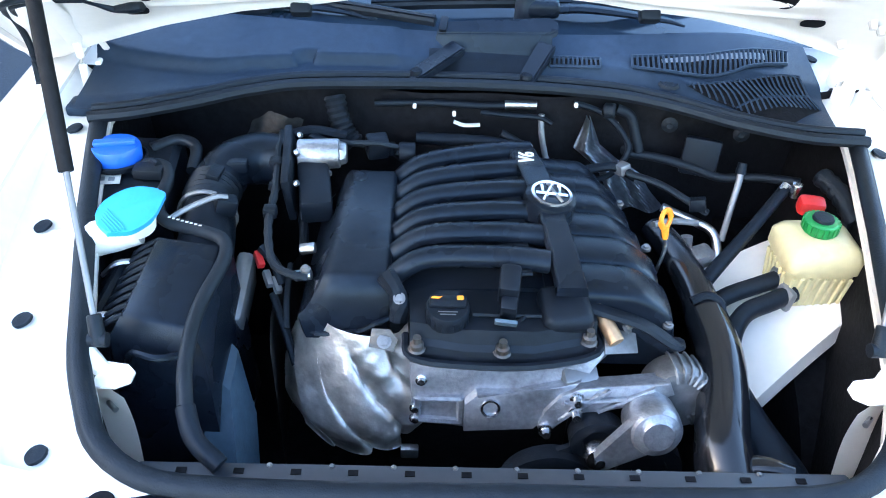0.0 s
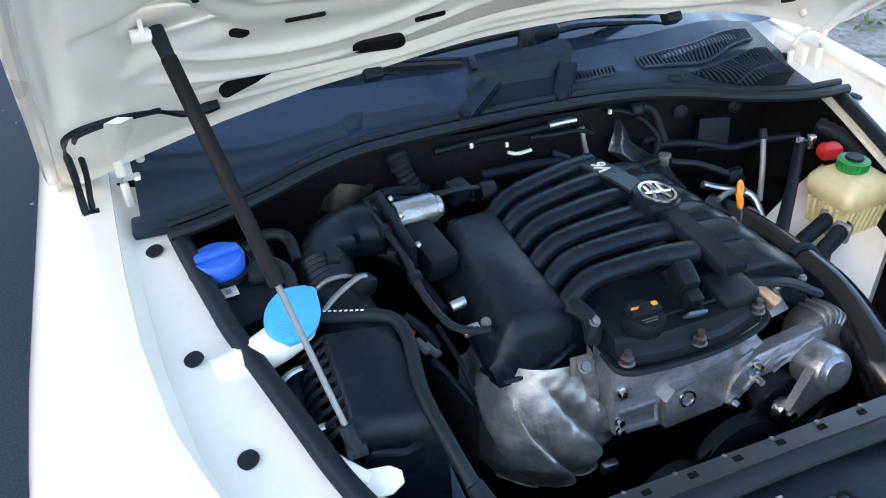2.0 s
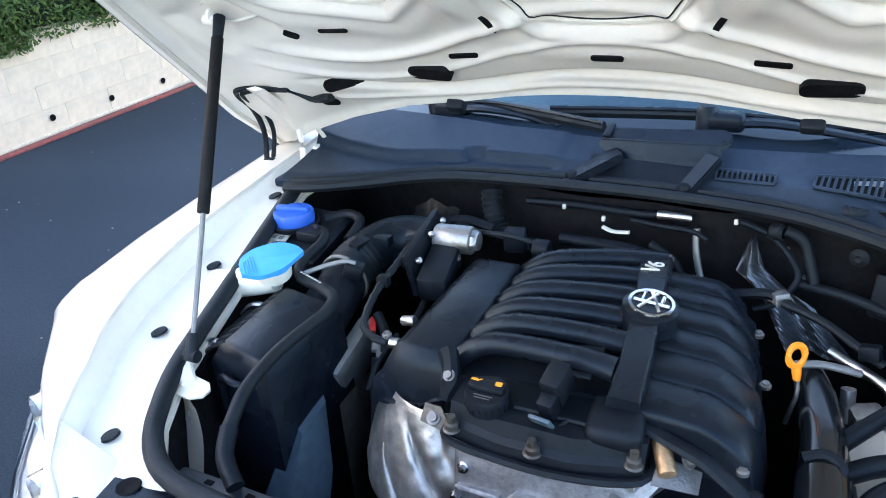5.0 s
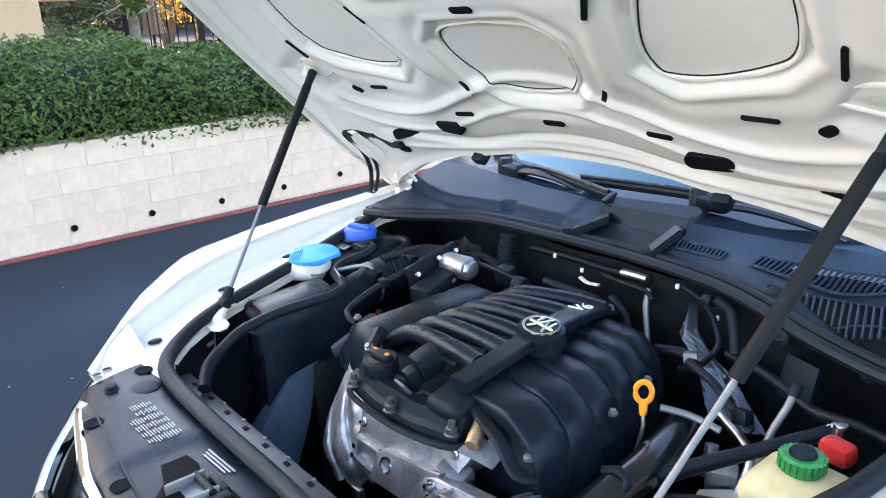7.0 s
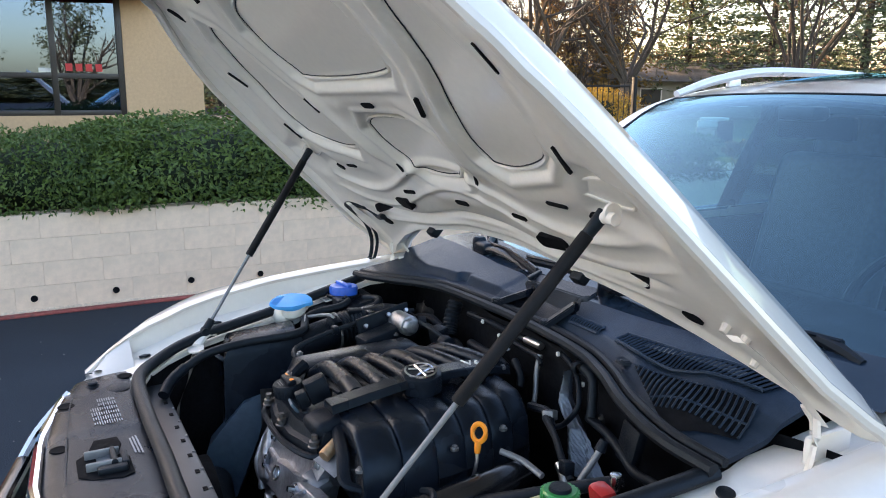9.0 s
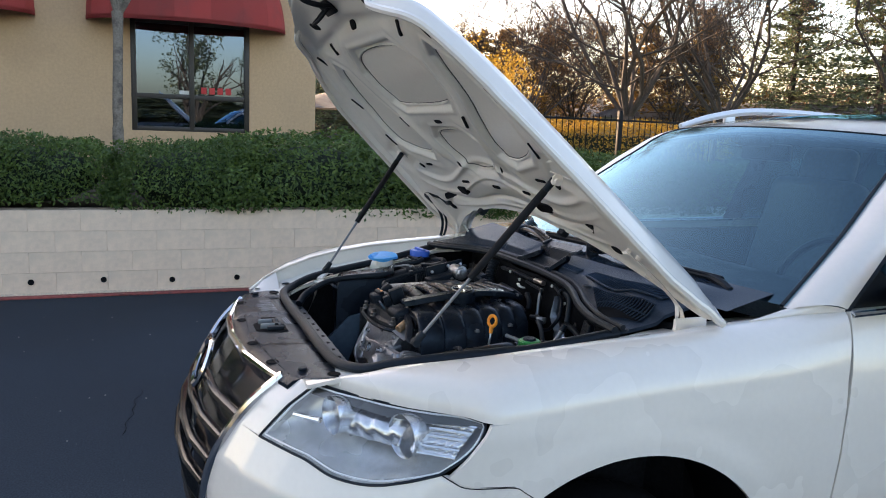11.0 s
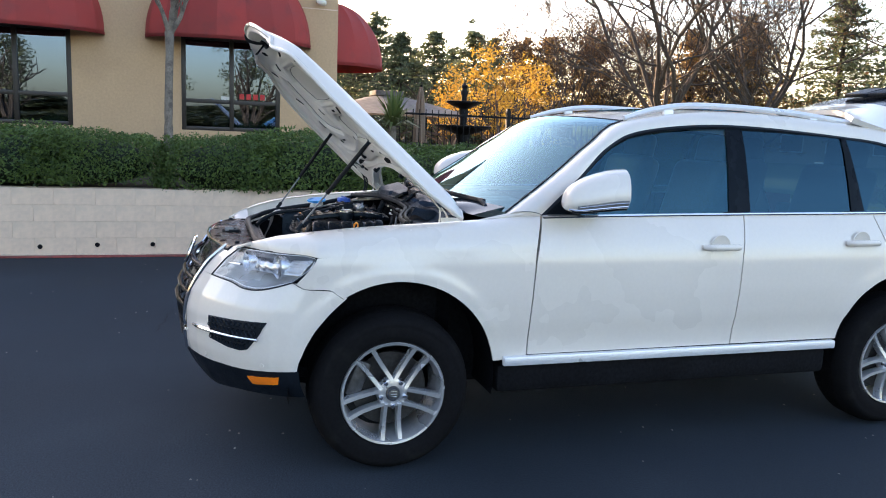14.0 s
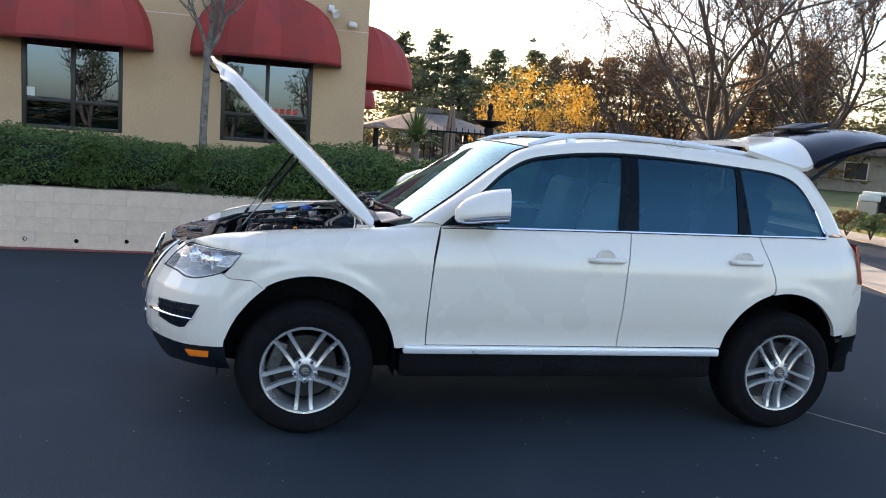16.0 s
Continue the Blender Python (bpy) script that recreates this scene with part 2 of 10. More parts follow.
def leafy(name, colour, other, rough=0.55, through=0.25):
    """Leaves: colour differs leaf by leaf, a little light comes through."""
    m = bpy.data.materials.new(name)
    m.use_nodes = True
    n, k = m.node_tree.nodes, m.node_tree.links
    b = n["Principled BSDF"]
    g = n.new("ShaderNodeNewGeometry")
    mx = n.new("ShaderNodeMix")
    mx.data_type = "RGBA"
    mx.inputs[6].default_value, mx.inputs[7].default_value = (*colour, 1), (*other, 1)
    co, ns = n.new("ShaderNodeTexCoord"), n.new("ShaderNodeTexNoise")
    ns.inputs["Scale"].default_value = 1.6
    k.new(co.outputs["Object"], ns.inputs["Vector"])
    ad = n.new("ShaderNodeMath")
    ad.operation = "MULTIPLY_ADD"
    ad.inputs[1].default_value, ad.inputs[2].default_value = 0.7, -0.1
    k.new(g.outputs["Random Per Island"], ad.inputs[0])
    a2 = n.new("ShaderNodeMath")
    a2.operation = "MULTIPLY_ADD"
    a2.inputs[1].default_value = 0.6
    k.new(ns.outputs["Fac"], a2.inputs[0])
    k.new(ad.outputs[0], a2.inputs[2])
    k.new(a2.outputs[0], mx.inputs[0])
    k.new(mx.outputs[2], b.inputs["Base Color"])
    b.inputs["Roughness"].default_value = rough
    b.inputs["Subsurface Weight"].default_value = 0.0
    tr, sh = n.new("ShaderNodeBsdfTranslucent"), n.new("ShaderNodeMixShader")
    k.new(mx.outputs[2], tr.inputs[0])
    sh.inputs[0].default_value = through
    k.new(b.outputs[0], sh.inputs[1])
    k.new(tr.outputs[0], sh.inputs[2])
    k.new(sh.outputs[0], n["Material Output"].inputs[0])
    return m


HEDGE = leafy("hedge_leaves", (0.026, 0.066, 0.020), (0.12, 0.185, 0.030))
YELLOW = leafy("yellow_leaves", (0.30, 0.18, 0.02), (0.62, 0.38, 0.05), through=0.4)
# near-black green: the shade between hedge leaves, put into the core's colour
HEDGE_SHADE = material("hedge_inside", (0.012, 0.022, 0.008), 0.9, vary=0.4, fine=30, coarse=6, bump=0.8, bump_scale=40)
# needle greens lightened to carry distance haze in the colour
CONIFER = leafy("conifer_needles", (0.075, 0.105, 0.060), (0.17, 0.19, 0.095), through=0.45)
GOLD = leafy("rusty_needles", (0.16, 0.095, 0.03), (0.34, 0.20, 0.05), through=0.4)
RUSSET = leafy("russet_leaves", (0.09, 0.05, 0.025), (0.18, 0.10, 0.04))
TWIGS = leafy("dry_leaves", (0.13, 0.075, 0.03), (0.28, 0.17, 0.06))
PALM = leafy("yucca_leaves", (0.07, 0.12, 0.03), (0.16, 0.20, 0.06))

# ---- building tools ----


def finish(bm, angle=38):
    """Smooth faces with sharp edges past the angle."""
    bm.normal_update()
    lim = radians(angle)
    for f in bm.faces:
        f.smooth = True
    for e in bm.edges:
        if len(e.link_faces) != 2 or e.calc_face_angle(0) > lim:
            e.smooth = False


def link_mesh(name, bm, mat, angle=38):
    finish(bm, angle)
    me = bpy.data.meshes.new(name)
    bm.to_mesh(me)
    bm.free()
    me.materials.append(mat)
    return new(name, me)


def part(name, bm, mat, parent, label="", angle=38):
    ob = link_mesh(name, bm, mat, angle)
    ob.parent = parent
    if label:
        ob["label"] = label
    return ob


def alike(name, ob, parent, m):
    """One more part on the same mesh."""
    o = new(name, ob.data)
    o.parent = parent
    o.matrix_local = m
    return o


def thing(name, label, category, m=None, group="", kind=""):
    ob = new(name)
    if m is not None:
        ob.matrix_world = m
    return tagged(ob, label, category, group, kind)


def fresh():
    return bmesh.new()


def add_box(bm, c, s, bevel=0.0, rot=None, seg=2):
    m = Matrix.Translation(c) @ (rot.to_4x4() if rot is not None else Matrix.Identity(4)) @ Matrix.Diagonal((*s, 1))
    r = bmesh.ops.create_cube(bm, size=1, matrix=m)
    if bevel:
        es = list({e for v in r["verts"] for e in v.link_edges})
        bmesh.ops.bevel(bm, geom=es, offset=bevel, segments=seg, affect="EDGES", profile=0.5)
    return bm


def add_cyl(bm, p0, p1, r0, r1=None, seg=20, bevel=0.0):
    p0, p1 = Vector(p0), Vector(p1)
    d = p1 - p0
    m = Matrix.Translation((p0 + p1) / 2) @ d.to_track_quat("Z", "Y").to_matrix().to_4x4()
    r = bmesh.ops.create_cone(bm, cap_ends=True, segments=seg, radius1=r0, radius2=r0 if r1 is None else r1, depth=d.length, matrix=m)
    if bevel:
        es = [e for e in {e for v in r["verts"] for e in v.link_edges} if any(len(f.verts) > 4 for f in e.link_faces)]
        bmesh.ops.bevel(bm, geom=es, offset=bevel, segments=2, affect="EDGES", profile=0.5)
    return bm


def curve_points(pts, per=6):
    """A smooth line through the points."""
    p = [Vector(q) for q in pts]
    if len(p) < 3:
        return p
    p = [2 * p[0] - p[1]] + p + [2 * p[-1] - p[-2]]
    out = []
    for i in range(1, len(p) - 2):
        a, b, c, d = p[i - 1:i + 3]
        for j in range(per):
            t = j / per
            out.append(0.5 * ((2 * b) + (c - a) * t + (2 * a - 5 * b + 4 * c - d) * t * t + (3 * b - a - 3 * c + d) * t ** 3))
    out.append(p[-2])
    return out


def add_tube(bm, pts, r, seg=10, per=6, flat=1.0, ripple=0.0, closed_ends=True):
    """A hose along a smooth line; r may be a list of radii; ripple gives a corrugated hose."""
    line = curve_points(pts, per)
    rings = []
    up = Vector((0, 0, 1))
    n = len(line)
    for i, q in enumerate(line):
        d = (line[min(i + 1, n - 1)] - line[max(i - 1, 0)]).normalized()
        side = d.cross(up)
        side = side.normalized() if side.length > 0.05 else Vector((1, 0, 0))
        top = side.cross(d).normalized()
        if isinstance(r, (list, tuple)):
            f = i / (n - 1) * (len(r) - 1)
            k = min(int(f), len(r) - 2)
            rr = r[k] + (r[k + 1] - r[k]) * (f - k)
        else:
            rr = r
        rr *= 1 + (ripple if i % 2 else -ripple)
        rings.append([bm.verts.new(q + side * (math.cos(a) * rr) + top * (math.sin(a) * rr * flat)) for a in [2 * math.pi * s / seg for s in range(seg)]])
    for a, b in zip(rings, rings[1:]):
        for s in range(seg):
            bm.faces.new((a[s], a[(s + 1) % seg], b[(s + 1) % seg], b[s]))
    if closed_ends:
        bm.faces.new(rings[0][::-1])
        bm.faces.new(rings[-1])
    return bm


def add_lathe(bm, profile, m=None, seg=32):
    """Turns (radius, height) points round z."""
    m = m or Matrix.Identity(4)
    rings = []
    for r, h in profile:
        if r < 1e-5:
            rings.append([bm.verts.new(m @ Vector((0, 0, h)))])
        else:
            rings.append([bm.verts.new(m @ Vector((r * math.cos(2 * math.pi * s / seg), r * math.sin(2 * math.pi * s / seg), h))) for s in range(seg)])
    for a, b in zip(rings, rings[1:]):
        for s in range(seg):
            t = (s + 1) % seg
            if len(a) == 1 and len(b) == 1:
                continue
            if len(a) == 1:
                bm.faces.new((a[0], b[t], b[s]))
            elif len(b) == 1:
                bm.faces.new((a[s], a[t], b[0]))
            else:
                bm.faces.new((a[s], a[t], b[t], b[s]))
    return bm


def add_prism(bm, outline, m, depth, bevel=0.0):
    """A flat outline (2D) given thickness: front at z = depth, back at z = 0 of the pose m."""
    a = [bm.verts.new(m @ Vector((x, y, 0))) for x, y in outline]
    b = [bm.verts.new(m @ Vector((x, y, depth))) for x, y in outline]
    n = len(a)
    fs = [bm.faces.new(a[::-1]), bm.faces.new(b)]
    for i in range(n):
        fs.append(bm.faces.new((a[i], a[(i + 1) % n], b[(i + 1) % n], b[i])))
    if bevel:
        bmesh.ops.bevel(bm, geom=list(fs[1].edges), offset=bevel, segments=2, affect="EDGES", profile=0.5)
    return bm


def rounded(w, h, r, n=5):
    """Outline of a rounded rectangle."""
    out = []
    for cx, cy, a0 in ((w / 2 - r, h / 2 - r, 0), (-w / 2 + r, h / 2 - r, 90), (-w / 2 + r, -h / 2 + r, 180), (w / 2 - r, -h / 2 + r, 270)):
        for i in range(n + 1):
            a = radians(a0 + 90 * i / n)
            out.append((cx + r * math.cos(a), cy + r * math.sin(a)))
    return out


def table(x, rows):
    """Reads between rows of (x, value)."""
    return float(np.interp(x, [r[0] for r in rows], [r[1] for r in rows]))


def ramp(x, a, b):
    x = min(max((x - a) / (b - a), 0.0), 1.0)
    return x * x * (3 - 2 * x)


def along(pts, t):
    """A point of a 2D or 3D polyline, by its share of the length."""
    p = [Vector(q) for q in pts]
    ls = [(b - a).length for a, b in zip(p, p[1:])]
    want = t * sum(ls)
    for a, b, l in zip(p, p[1:], ls):
        if want <= l or l is ls[-1]:
            return a.lerp(b, min(want / l, 1) if l else 0)
        want -= l
    return p[-1]


def add_grid(bm, f, nu, nv, flip=False):
    vs = [[bm.verts.new(f(i / nu, j / nv)) for j in range(nv + 1)] for i in range(nu + 1)]
    for i in range(nu):
        for j in range(nv):
            q = (vs[i][j], vs[i + 1][j], vs[i + 1][j + 1], vs[i][j + 1])
            bm.faces.new(q[::-1] if flip else q)
    return vs


def coons(bottom, top, left, right):
    """The patch between four lines (bottom and top run along u, left and right along v)."""
    def f(u, v):
        b, t, l, r = along(bottom, u), along(top, u), along(left, v), along(right, v)
        c00, c10, c01, c11 = Vector(bottom[0]), Vector(bottom[-1]), Vector(top[0]), Vector(top[-1])
        return (1 - v) * b + v * t + (1 - u) * l + u * r - ((1 - u) * (1 - v) * c00 + u * (1 - v) * c10 + (1 - u) * v * c01 + u * v * c11)
    return f


def thicken(bm, depth, way=None):
    """Gives an open sheet an inward-turned edge, so that joints read as depth."""
    bm.normal_update()
    edges = [e for e in bm.edges if e.is_boundary]
    r = bmesh.ops.extrude_edge_only(bm, edges=edges)
    for v in [g for g in r["geom"] if isinstance(g, bmesh.types.BMVert)]:
        v.co += Vector(way) * depth
    return bm


def mirrored(bm):
    """Adds the mirror image across x = 0."""
    r = bmesh.ops.duplicate(bm, geom=list(bm.verts) + list(bm.edges) + list(bm.faces))
    vs = [g for g in r["geom"] if isinstance(g, bmesh.types.BMVert)]
    fs = [g for g in r["geom"] if isinstance(g, bmesh.types.BMFace)]
    for v in vs:
        v.co.x = -v.co.x
    bmesh.ops.reverse_faces(bm, faces=fs)
    return bm


def flipped_copy(ob, name=None):
    """The mirror part across x = 0, on the same parent."""
    bm = bmesh.new()
    bm.from_mesh(ob.data)
    for v in bm.verts:
        v.co.x = -v.co.x
    bmesh.ops.reverse_faces(bm, faces=bm.faces[:])
    me = bpy.data.meshes.new(ob.data.name)
    bm.to_mesh(me)
    bm.free()
    for mt in ob.data.materials:
        me.materials.append(mt)
    o = new(name or ob.name.split(".")[0], me)
    o.parent = ob.parent
    for key in ("label",):
        if key in ob:
            o[key] = ob[key]
    return o

# ---- ground, wall, hedge, building ----
WALL_X, BLD_X = -4.9, -8.6
bm = fresh()
add_grid(bm, lambda u, v: Vector((-260 + 520 * u, -260 + 520 * v, 0)), 40, 40)
tagged(link_mesh("ground", bm, ASPHALT), "dark grey asphalt of a parking lot", "ground", kind="structure")


def slab(name, mat, x0, x1, y0, y1, z0, z1, label, category, bevel=0.01):
    b = fresh()
    add_box(b, ((x0 + x1) / 2, (y0 + y1) / 2, (z0 + z1) / 2), (x1 - x0, y1 - y0, z1 - z0), bevel)
    return tagged(link_mesh(name, b, mat), label, category, kind="structure")


def strip(name, mat, pts, z, label, category, thick=0.02):
    b = fresh()
    add_prism(b, pts, Matrix.Translation((0, 0, z - thick)), thick)
    return tagged(link_mesh(name, b, mat), label, category, kind="structure")


# beyond the car: gutters, road verge, lawns
strip("pavement", CONCRETE, [(-12, 9.9), (3, 2.9 + 3.2), (3, 6.9), (-12, 11.4)], 0.012, "pale concrete gutter across the asphalt", "pavement")
strip("pavement", CONCRETE, [(-30, 13.6), (10, 11.6), (10, 12.9), (-30, 16.6)], 0.016, "pale concrete pavement beside a lawn", "pavement")
strip("lawn", GRASS, [(-120, 24), (30, 16), (60, 60), (60, 140), (-120, 140)], 0.03, "dry winter lawn in front of houses", "grass")
strip("lawn", GRASS, [(-24, 14.6), (-9.5, 14.0), (-8.6, 15.6), (-13, 17.5), (-25, 18)], 0.12, "grassy verge strip with shrubs", "grass", 0.12)
strip("gravel_bed", GRAVEL, [(2.9, 2.35), (3.9, 1.9), (12, 2.6), (12, 9), (3.3, 9)], 0.03, "grey gravel with patches of weeds beside the lot", "gravel")
strip("gravel_bed", GRAVEL, [(2.75, 1.0), (12, 0.6), (12, 2.58), (3.88, 1.88), (2.88, 2.33)], 0.02, "pale gravel at the edge of the lot", "gravel")

# retaining wall of painted blocks, with weep holes
wall = thing("retaining_wall", "low painted concrete block retaining wall below the hedge", "wall", kind="structure")
bm = fresh()
add_box(bm, (WALL_X - 0.0995, -2.0, 0.345), (0.19, 17.0, 0.69))
part("mortar_core", bm, MORTAR, wall)
bm = fresh()
add_box(bm, (0, 0, 0), (0.20, 0.4060, 0.1780), 0.0018, seg=1)
block_a = None
rnd = random.Random(4)
HOLES = [-0.218 + 0.565 * k for k in range(-13, 9)]
count = 0
for row in range(4):
    for k in range(-26, 16):
        y = k * 0.4064 + (0.2032 if row % 2 else 0) + 0.11
        m = Matrix.Translation((WALL_X - 0.10 + rnd.uniform(-0.002, 0.002), y, 0.107 + row * 0.179)) @ pose(0, 0, 0, rnd.uniform(-0.1, 0.1), 0, rnd.uniform(-0.1, 0.1))
        if block_a is None:
            block_a = part("block", bm, BLOCK, wall)
            block_a.matrix_local = m
        else:
            alike("block", block_a, wall, m)
bm = fresh()
add_box(bm, (WALL_X - 0.09, -2.0, 0.01), (0.19, 17.0, 0.03), 0.004)
part("footing", bm, MORTAR, wall)
bm = fresh()
add_lathe(bm, [(0.0, 0.0), (0.019, 0.0), (0.019, 0.010), (0.025, 0.012), (0.025, 0.008)], Matrix.Translation((WALL_X + 0.002, HOLES[0], 0.115)) @ pose(0, 0, 0, 0, 90, 0), 16)
for v in bm.verts:
    v.co -= Vector((0, HOLES[0], 0))
hole = None
for y in HOLES:
    m = Matrix.Translation((0, y, 0.012 * math.sin(y * 3)))
    if hole is None:
        hole = part("weep_hole", bm, DEEP, wall)
        hole.matrix_local = m
    else:
        alike("weep_hole", hole, wall, m)
slab("kerb_line", REDLINE, WALL_X + 0.06, WALL_X + 0.13, -10.5, 6.5, 0.0, 0.018, "faded red painted line along the foot of the wall", "kerb", 0.004)
slab("planter_soil", SOIL, BLD_X - 0.3, WALL_X - 0.19, -12, 6.5, 0.0, 0.66, "dark soil of the raised planting bed", "soil")

# hedge: separate clipped shrubs


def leaf_mesh(spots, size, rng, ups=0.5):
    """Many small bent leaves at the spots (place, outward way)."""
    vs, fs = [], []
    for p, way in spots:
        w = Vector((rng.gauss(0, 1), rng.gauss(0, 1), rng.gauss(0, 1) + ups)) * 0.75 + way
        w.normalize()
        t = w.orthogonal().normalized()
        t = Matrix.Rotation(rng.uniform(0, 6.28), 3, w) @ t
        s = w.cross(t)
        l, b = size * rng.uniform(0.7, 1.35), size * rng.uniform(0.36, 0.6)
        i = len(vs)
        vs += [p, p + t * l * 0.5 + s * b * 0.5 + w * l * 0.08, p + t * l, p + t * l * 0.5 - s * b * 0.5 + w * l * 0.08]
        fs.append((i, i + 1, i + 2, i + 3))
    return vs, fs


def leaf_object(name, spots, size, mat, rng, ups=0.5):
    vs, fs = leaf_mesh(spots, size, rng, ups)
    me = bpy.data.meshes.new(name)
    me.from_pydata([tuple(v) for v in vs], [], fs)
    me.materials.append(mat)
    return new(name, me)


def hedge_spots(sx, sy, sz, n, rng, seed):
    """Leaf places in a rounded, lumpy box; most near its skin."""
    out = []
    while len(out) < n:
        d = Vector((rng.uniform(-1, 1), rng.uniform(-1, 1), rng.uniform(-0.75, 1)))
        e = 2.9 if d.z > 0 else 6.0
        k = (abs(d.x) ** e + abs(d.y) ** e + abs(d.z) ** e) ** (1 / e)
        if k < 0.1:
            continue
        q = d / k
        lump = 1.02 + 0.20 * noise.noise(Vector((q.x * 1.6, q.y * 2.2, q.z * 1.6 + seed))) + 0.13 * noise.noise(Vector((q.x * 4, q.y * 5, q.z * 4 + seed)))
        depth = 1 - 0.22 * rng.random() ** 2
        p = Vector((q.x * sx, q.y * sy, q.z * sz)) * lump * depth
        if p.z < -0.25:
            continue
        if p.z < 0.0:
            p.x = math.copysign(0.66 + 0.09 * rng.random(), p.x) if abs(q.x) > 0.85 and sx < 1 else p.x * 0.86
        out.append((p, Vector((q.x ** 3, q.y ** 3, q.z ** 3)) * 0.9))
    return out


rng = random.Random(11)
hedge_src = []
for i in range(3):
    h = thing("hedge_shrub", "dense dark green clipped hedge shrub above the block wall", "hedge", group="hedge along the wall")
    c = leaf_object("leaves", hedge_spots(0.80, 0.98, 0.45, 15000, rng, i * 7.3), 0.046, HEDGE, rng)
    c.parent = h
    # added solid core, coloured dark as the shrub's shaded inside
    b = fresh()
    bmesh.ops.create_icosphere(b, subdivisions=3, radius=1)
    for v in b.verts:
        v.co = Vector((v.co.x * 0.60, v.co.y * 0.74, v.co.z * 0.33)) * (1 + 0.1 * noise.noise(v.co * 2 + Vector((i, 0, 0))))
    part("inner_mass", b, HEDGE_SHADE, h)
    hedge_src.append(h)
k = 0
for y in np.arange(-9.05, 5.4, 1.2):
    dz = 0.03 * math.sin(y * 2.1 + 0.6) + (0.02 if y < -1.5 else 0.0 if y < 1.6 else -0.06)
    near = abs(y + 1.25) < 0.7
    m = pose(-5.62 + 0.05 * math.sin(y * 5), y + (0.10 if y > -1.25 else -0.10 if near else 0) * near, 0.955 + dz, 0, 0, (k * 180) % 360 + 4 * math.sin(y * 3)) @ Matrix.Diagonal((1, 0.72 if near else 1.05, 0.95 + 0.07 * math.sin(y * 4.3), 1))
    if k < 3:
        hedge_src[k].matrix_world = m
    else:
        copy_thing(hedge_src[k % 3], m)
    k += 1
# back row, lower
for y in np.arange(-9.0, 1.6, 1.4):
    if abs(y + 1.3) < 0.75:
        continue
    copy_thing(hedge_src[k % 3], pose(-7.0, y, 0.87, 0, 0, (k * 180) % 360) @ Matrix.Diagonal((1, 1, 0.85, 1)))
    k += 1

# building with tan stucco walls
building = thing("restaurant_building", "tan stucco building with dark windows and red awnings", "building")


def wall_with_openings(bmx, x, y0, y1, z0, z1, openings, thick):
    """A wall in the plane x, with openings (y0, y1, z0, z1) through it."""
    ys = sorted({y0, y1, *[o[0] for o in openings], *[o[1] for o in openings]})
    zs = sorted({z0, z1, *[o[2] for o in openings], *[o[3] for o in openings]})
    for a, b in zip(ys, ys[1:]):
        for c, d in zip(zs, zs[1:]):
            if any(o[0] <= a and b <= o[1] and o[2] <= c and d <= o[3] for o in openings):
                continue
            add_box(bmx, (x - thick / 2, (a + b) / 2, (c + d) / 2), (thick, b - a, d - c))
    bmesh.ops.remove_doubles(bmx, verts=bmx.verts[:], dist=0.0005)
    return bmx


CORNER = 1.27
WINS = [(-4.15, -2.65), (-1.12, 0.37), (-7.25, -5.75)]
WZ0, WZ1 = 1.33, 2.76
bm = fresh()
wall_with_openings(bm, BLD_X, -13.0, CORNER, 0.5, 4.6, [(a, b, WZ0, WZ1) for a, b in WINS], 0.25)
part("front_wall", bm, STUCCO, building, angle=30)
bm = fresh()
add_box(bm, (-12.6, CORNER - 0.125, 2.55), (7.49, 0.25, 4.1))
part("side_wall", bm, STUCCO, building)
bm = fresh()
add_box(bm, (-12.5, -5.9, 4.66), (8.0, 14.5, 0.12), 0.02)
part("roof", bm, SHINGLE, building)
# back wall and floor near-black: the unlit room's darkness is in their colour
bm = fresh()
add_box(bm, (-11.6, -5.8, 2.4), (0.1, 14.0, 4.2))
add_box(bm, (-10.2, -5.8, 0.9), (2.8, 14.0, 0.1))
part("room_back", bm, ROOM_SHADE, building)
for z in (3.30,):
    bm = fresh()
    add_box(bm, (BLD_X + 0.001, CORNER - 7.21, z), (0.012, 14.4, 0.016))
    part("stucco_joint", bm, MORTAR, building)
for a, b in WINS:
    win = new("window")
    win.parent = building
    mid = (a + b) / 2
    bm = fresh()
    for yy in (a + 0.035, mid, b - 0.035):
        add_box(bm, (BLD_X - 0.04, yy, (WZ0 + WZ1) / 2), (0.07, 0.065, WZ1 - WZ0), 0.006)
    for zz in (WZ0 + 0.03, WZ0 + 0.45, WZ1 - 0.03):
        add_box(bm, (BLD_X - 0.042, mid, zz), (0.06, b - a, 0.06), 0.006)
    part("frame", bm, FRAME, win)
    for y0, y1 in ((a + 0.06, mid - 0.03), (mid + 0.03, b - 0.06)):
        for z0, z1 in ((WZ0 + 0.06, WZ0 + 0.42), (WZ0 + 0.48, WZ1 - 0.06)):
            bm = fresh()
            add_box(bm, (BLD_X - 0.05, (y0 + y1) / 2, (z0 + z1) / 2), (0.006, y1 - y0, z1 - z0))
            part("pane", bm, SHOP, win)
# marks in the windows: red bars, small white cards
bm = fresh()
for i in range(4):
    add_box(bm, (BLD_X - 0.035, -0.22 + 0.105 * i, WZ0 + 0.545), (0.004, 0.07, 0.085), 0.0)
part("window_marks", bm, RED, building, "red lettering bars on the glass")
for y, z, s in ((-0.47, 0.51, (0.004, 0.13, 0.05)), (-4.03, 0.57, (0.004, 0.13, 0.14))):
    bm = fresh()
    add_box(bm, (BLD_X - 0.035, y, WZ0 + z), s)
    part("window_card", bm, PAPER, building, "small white card on the glass")


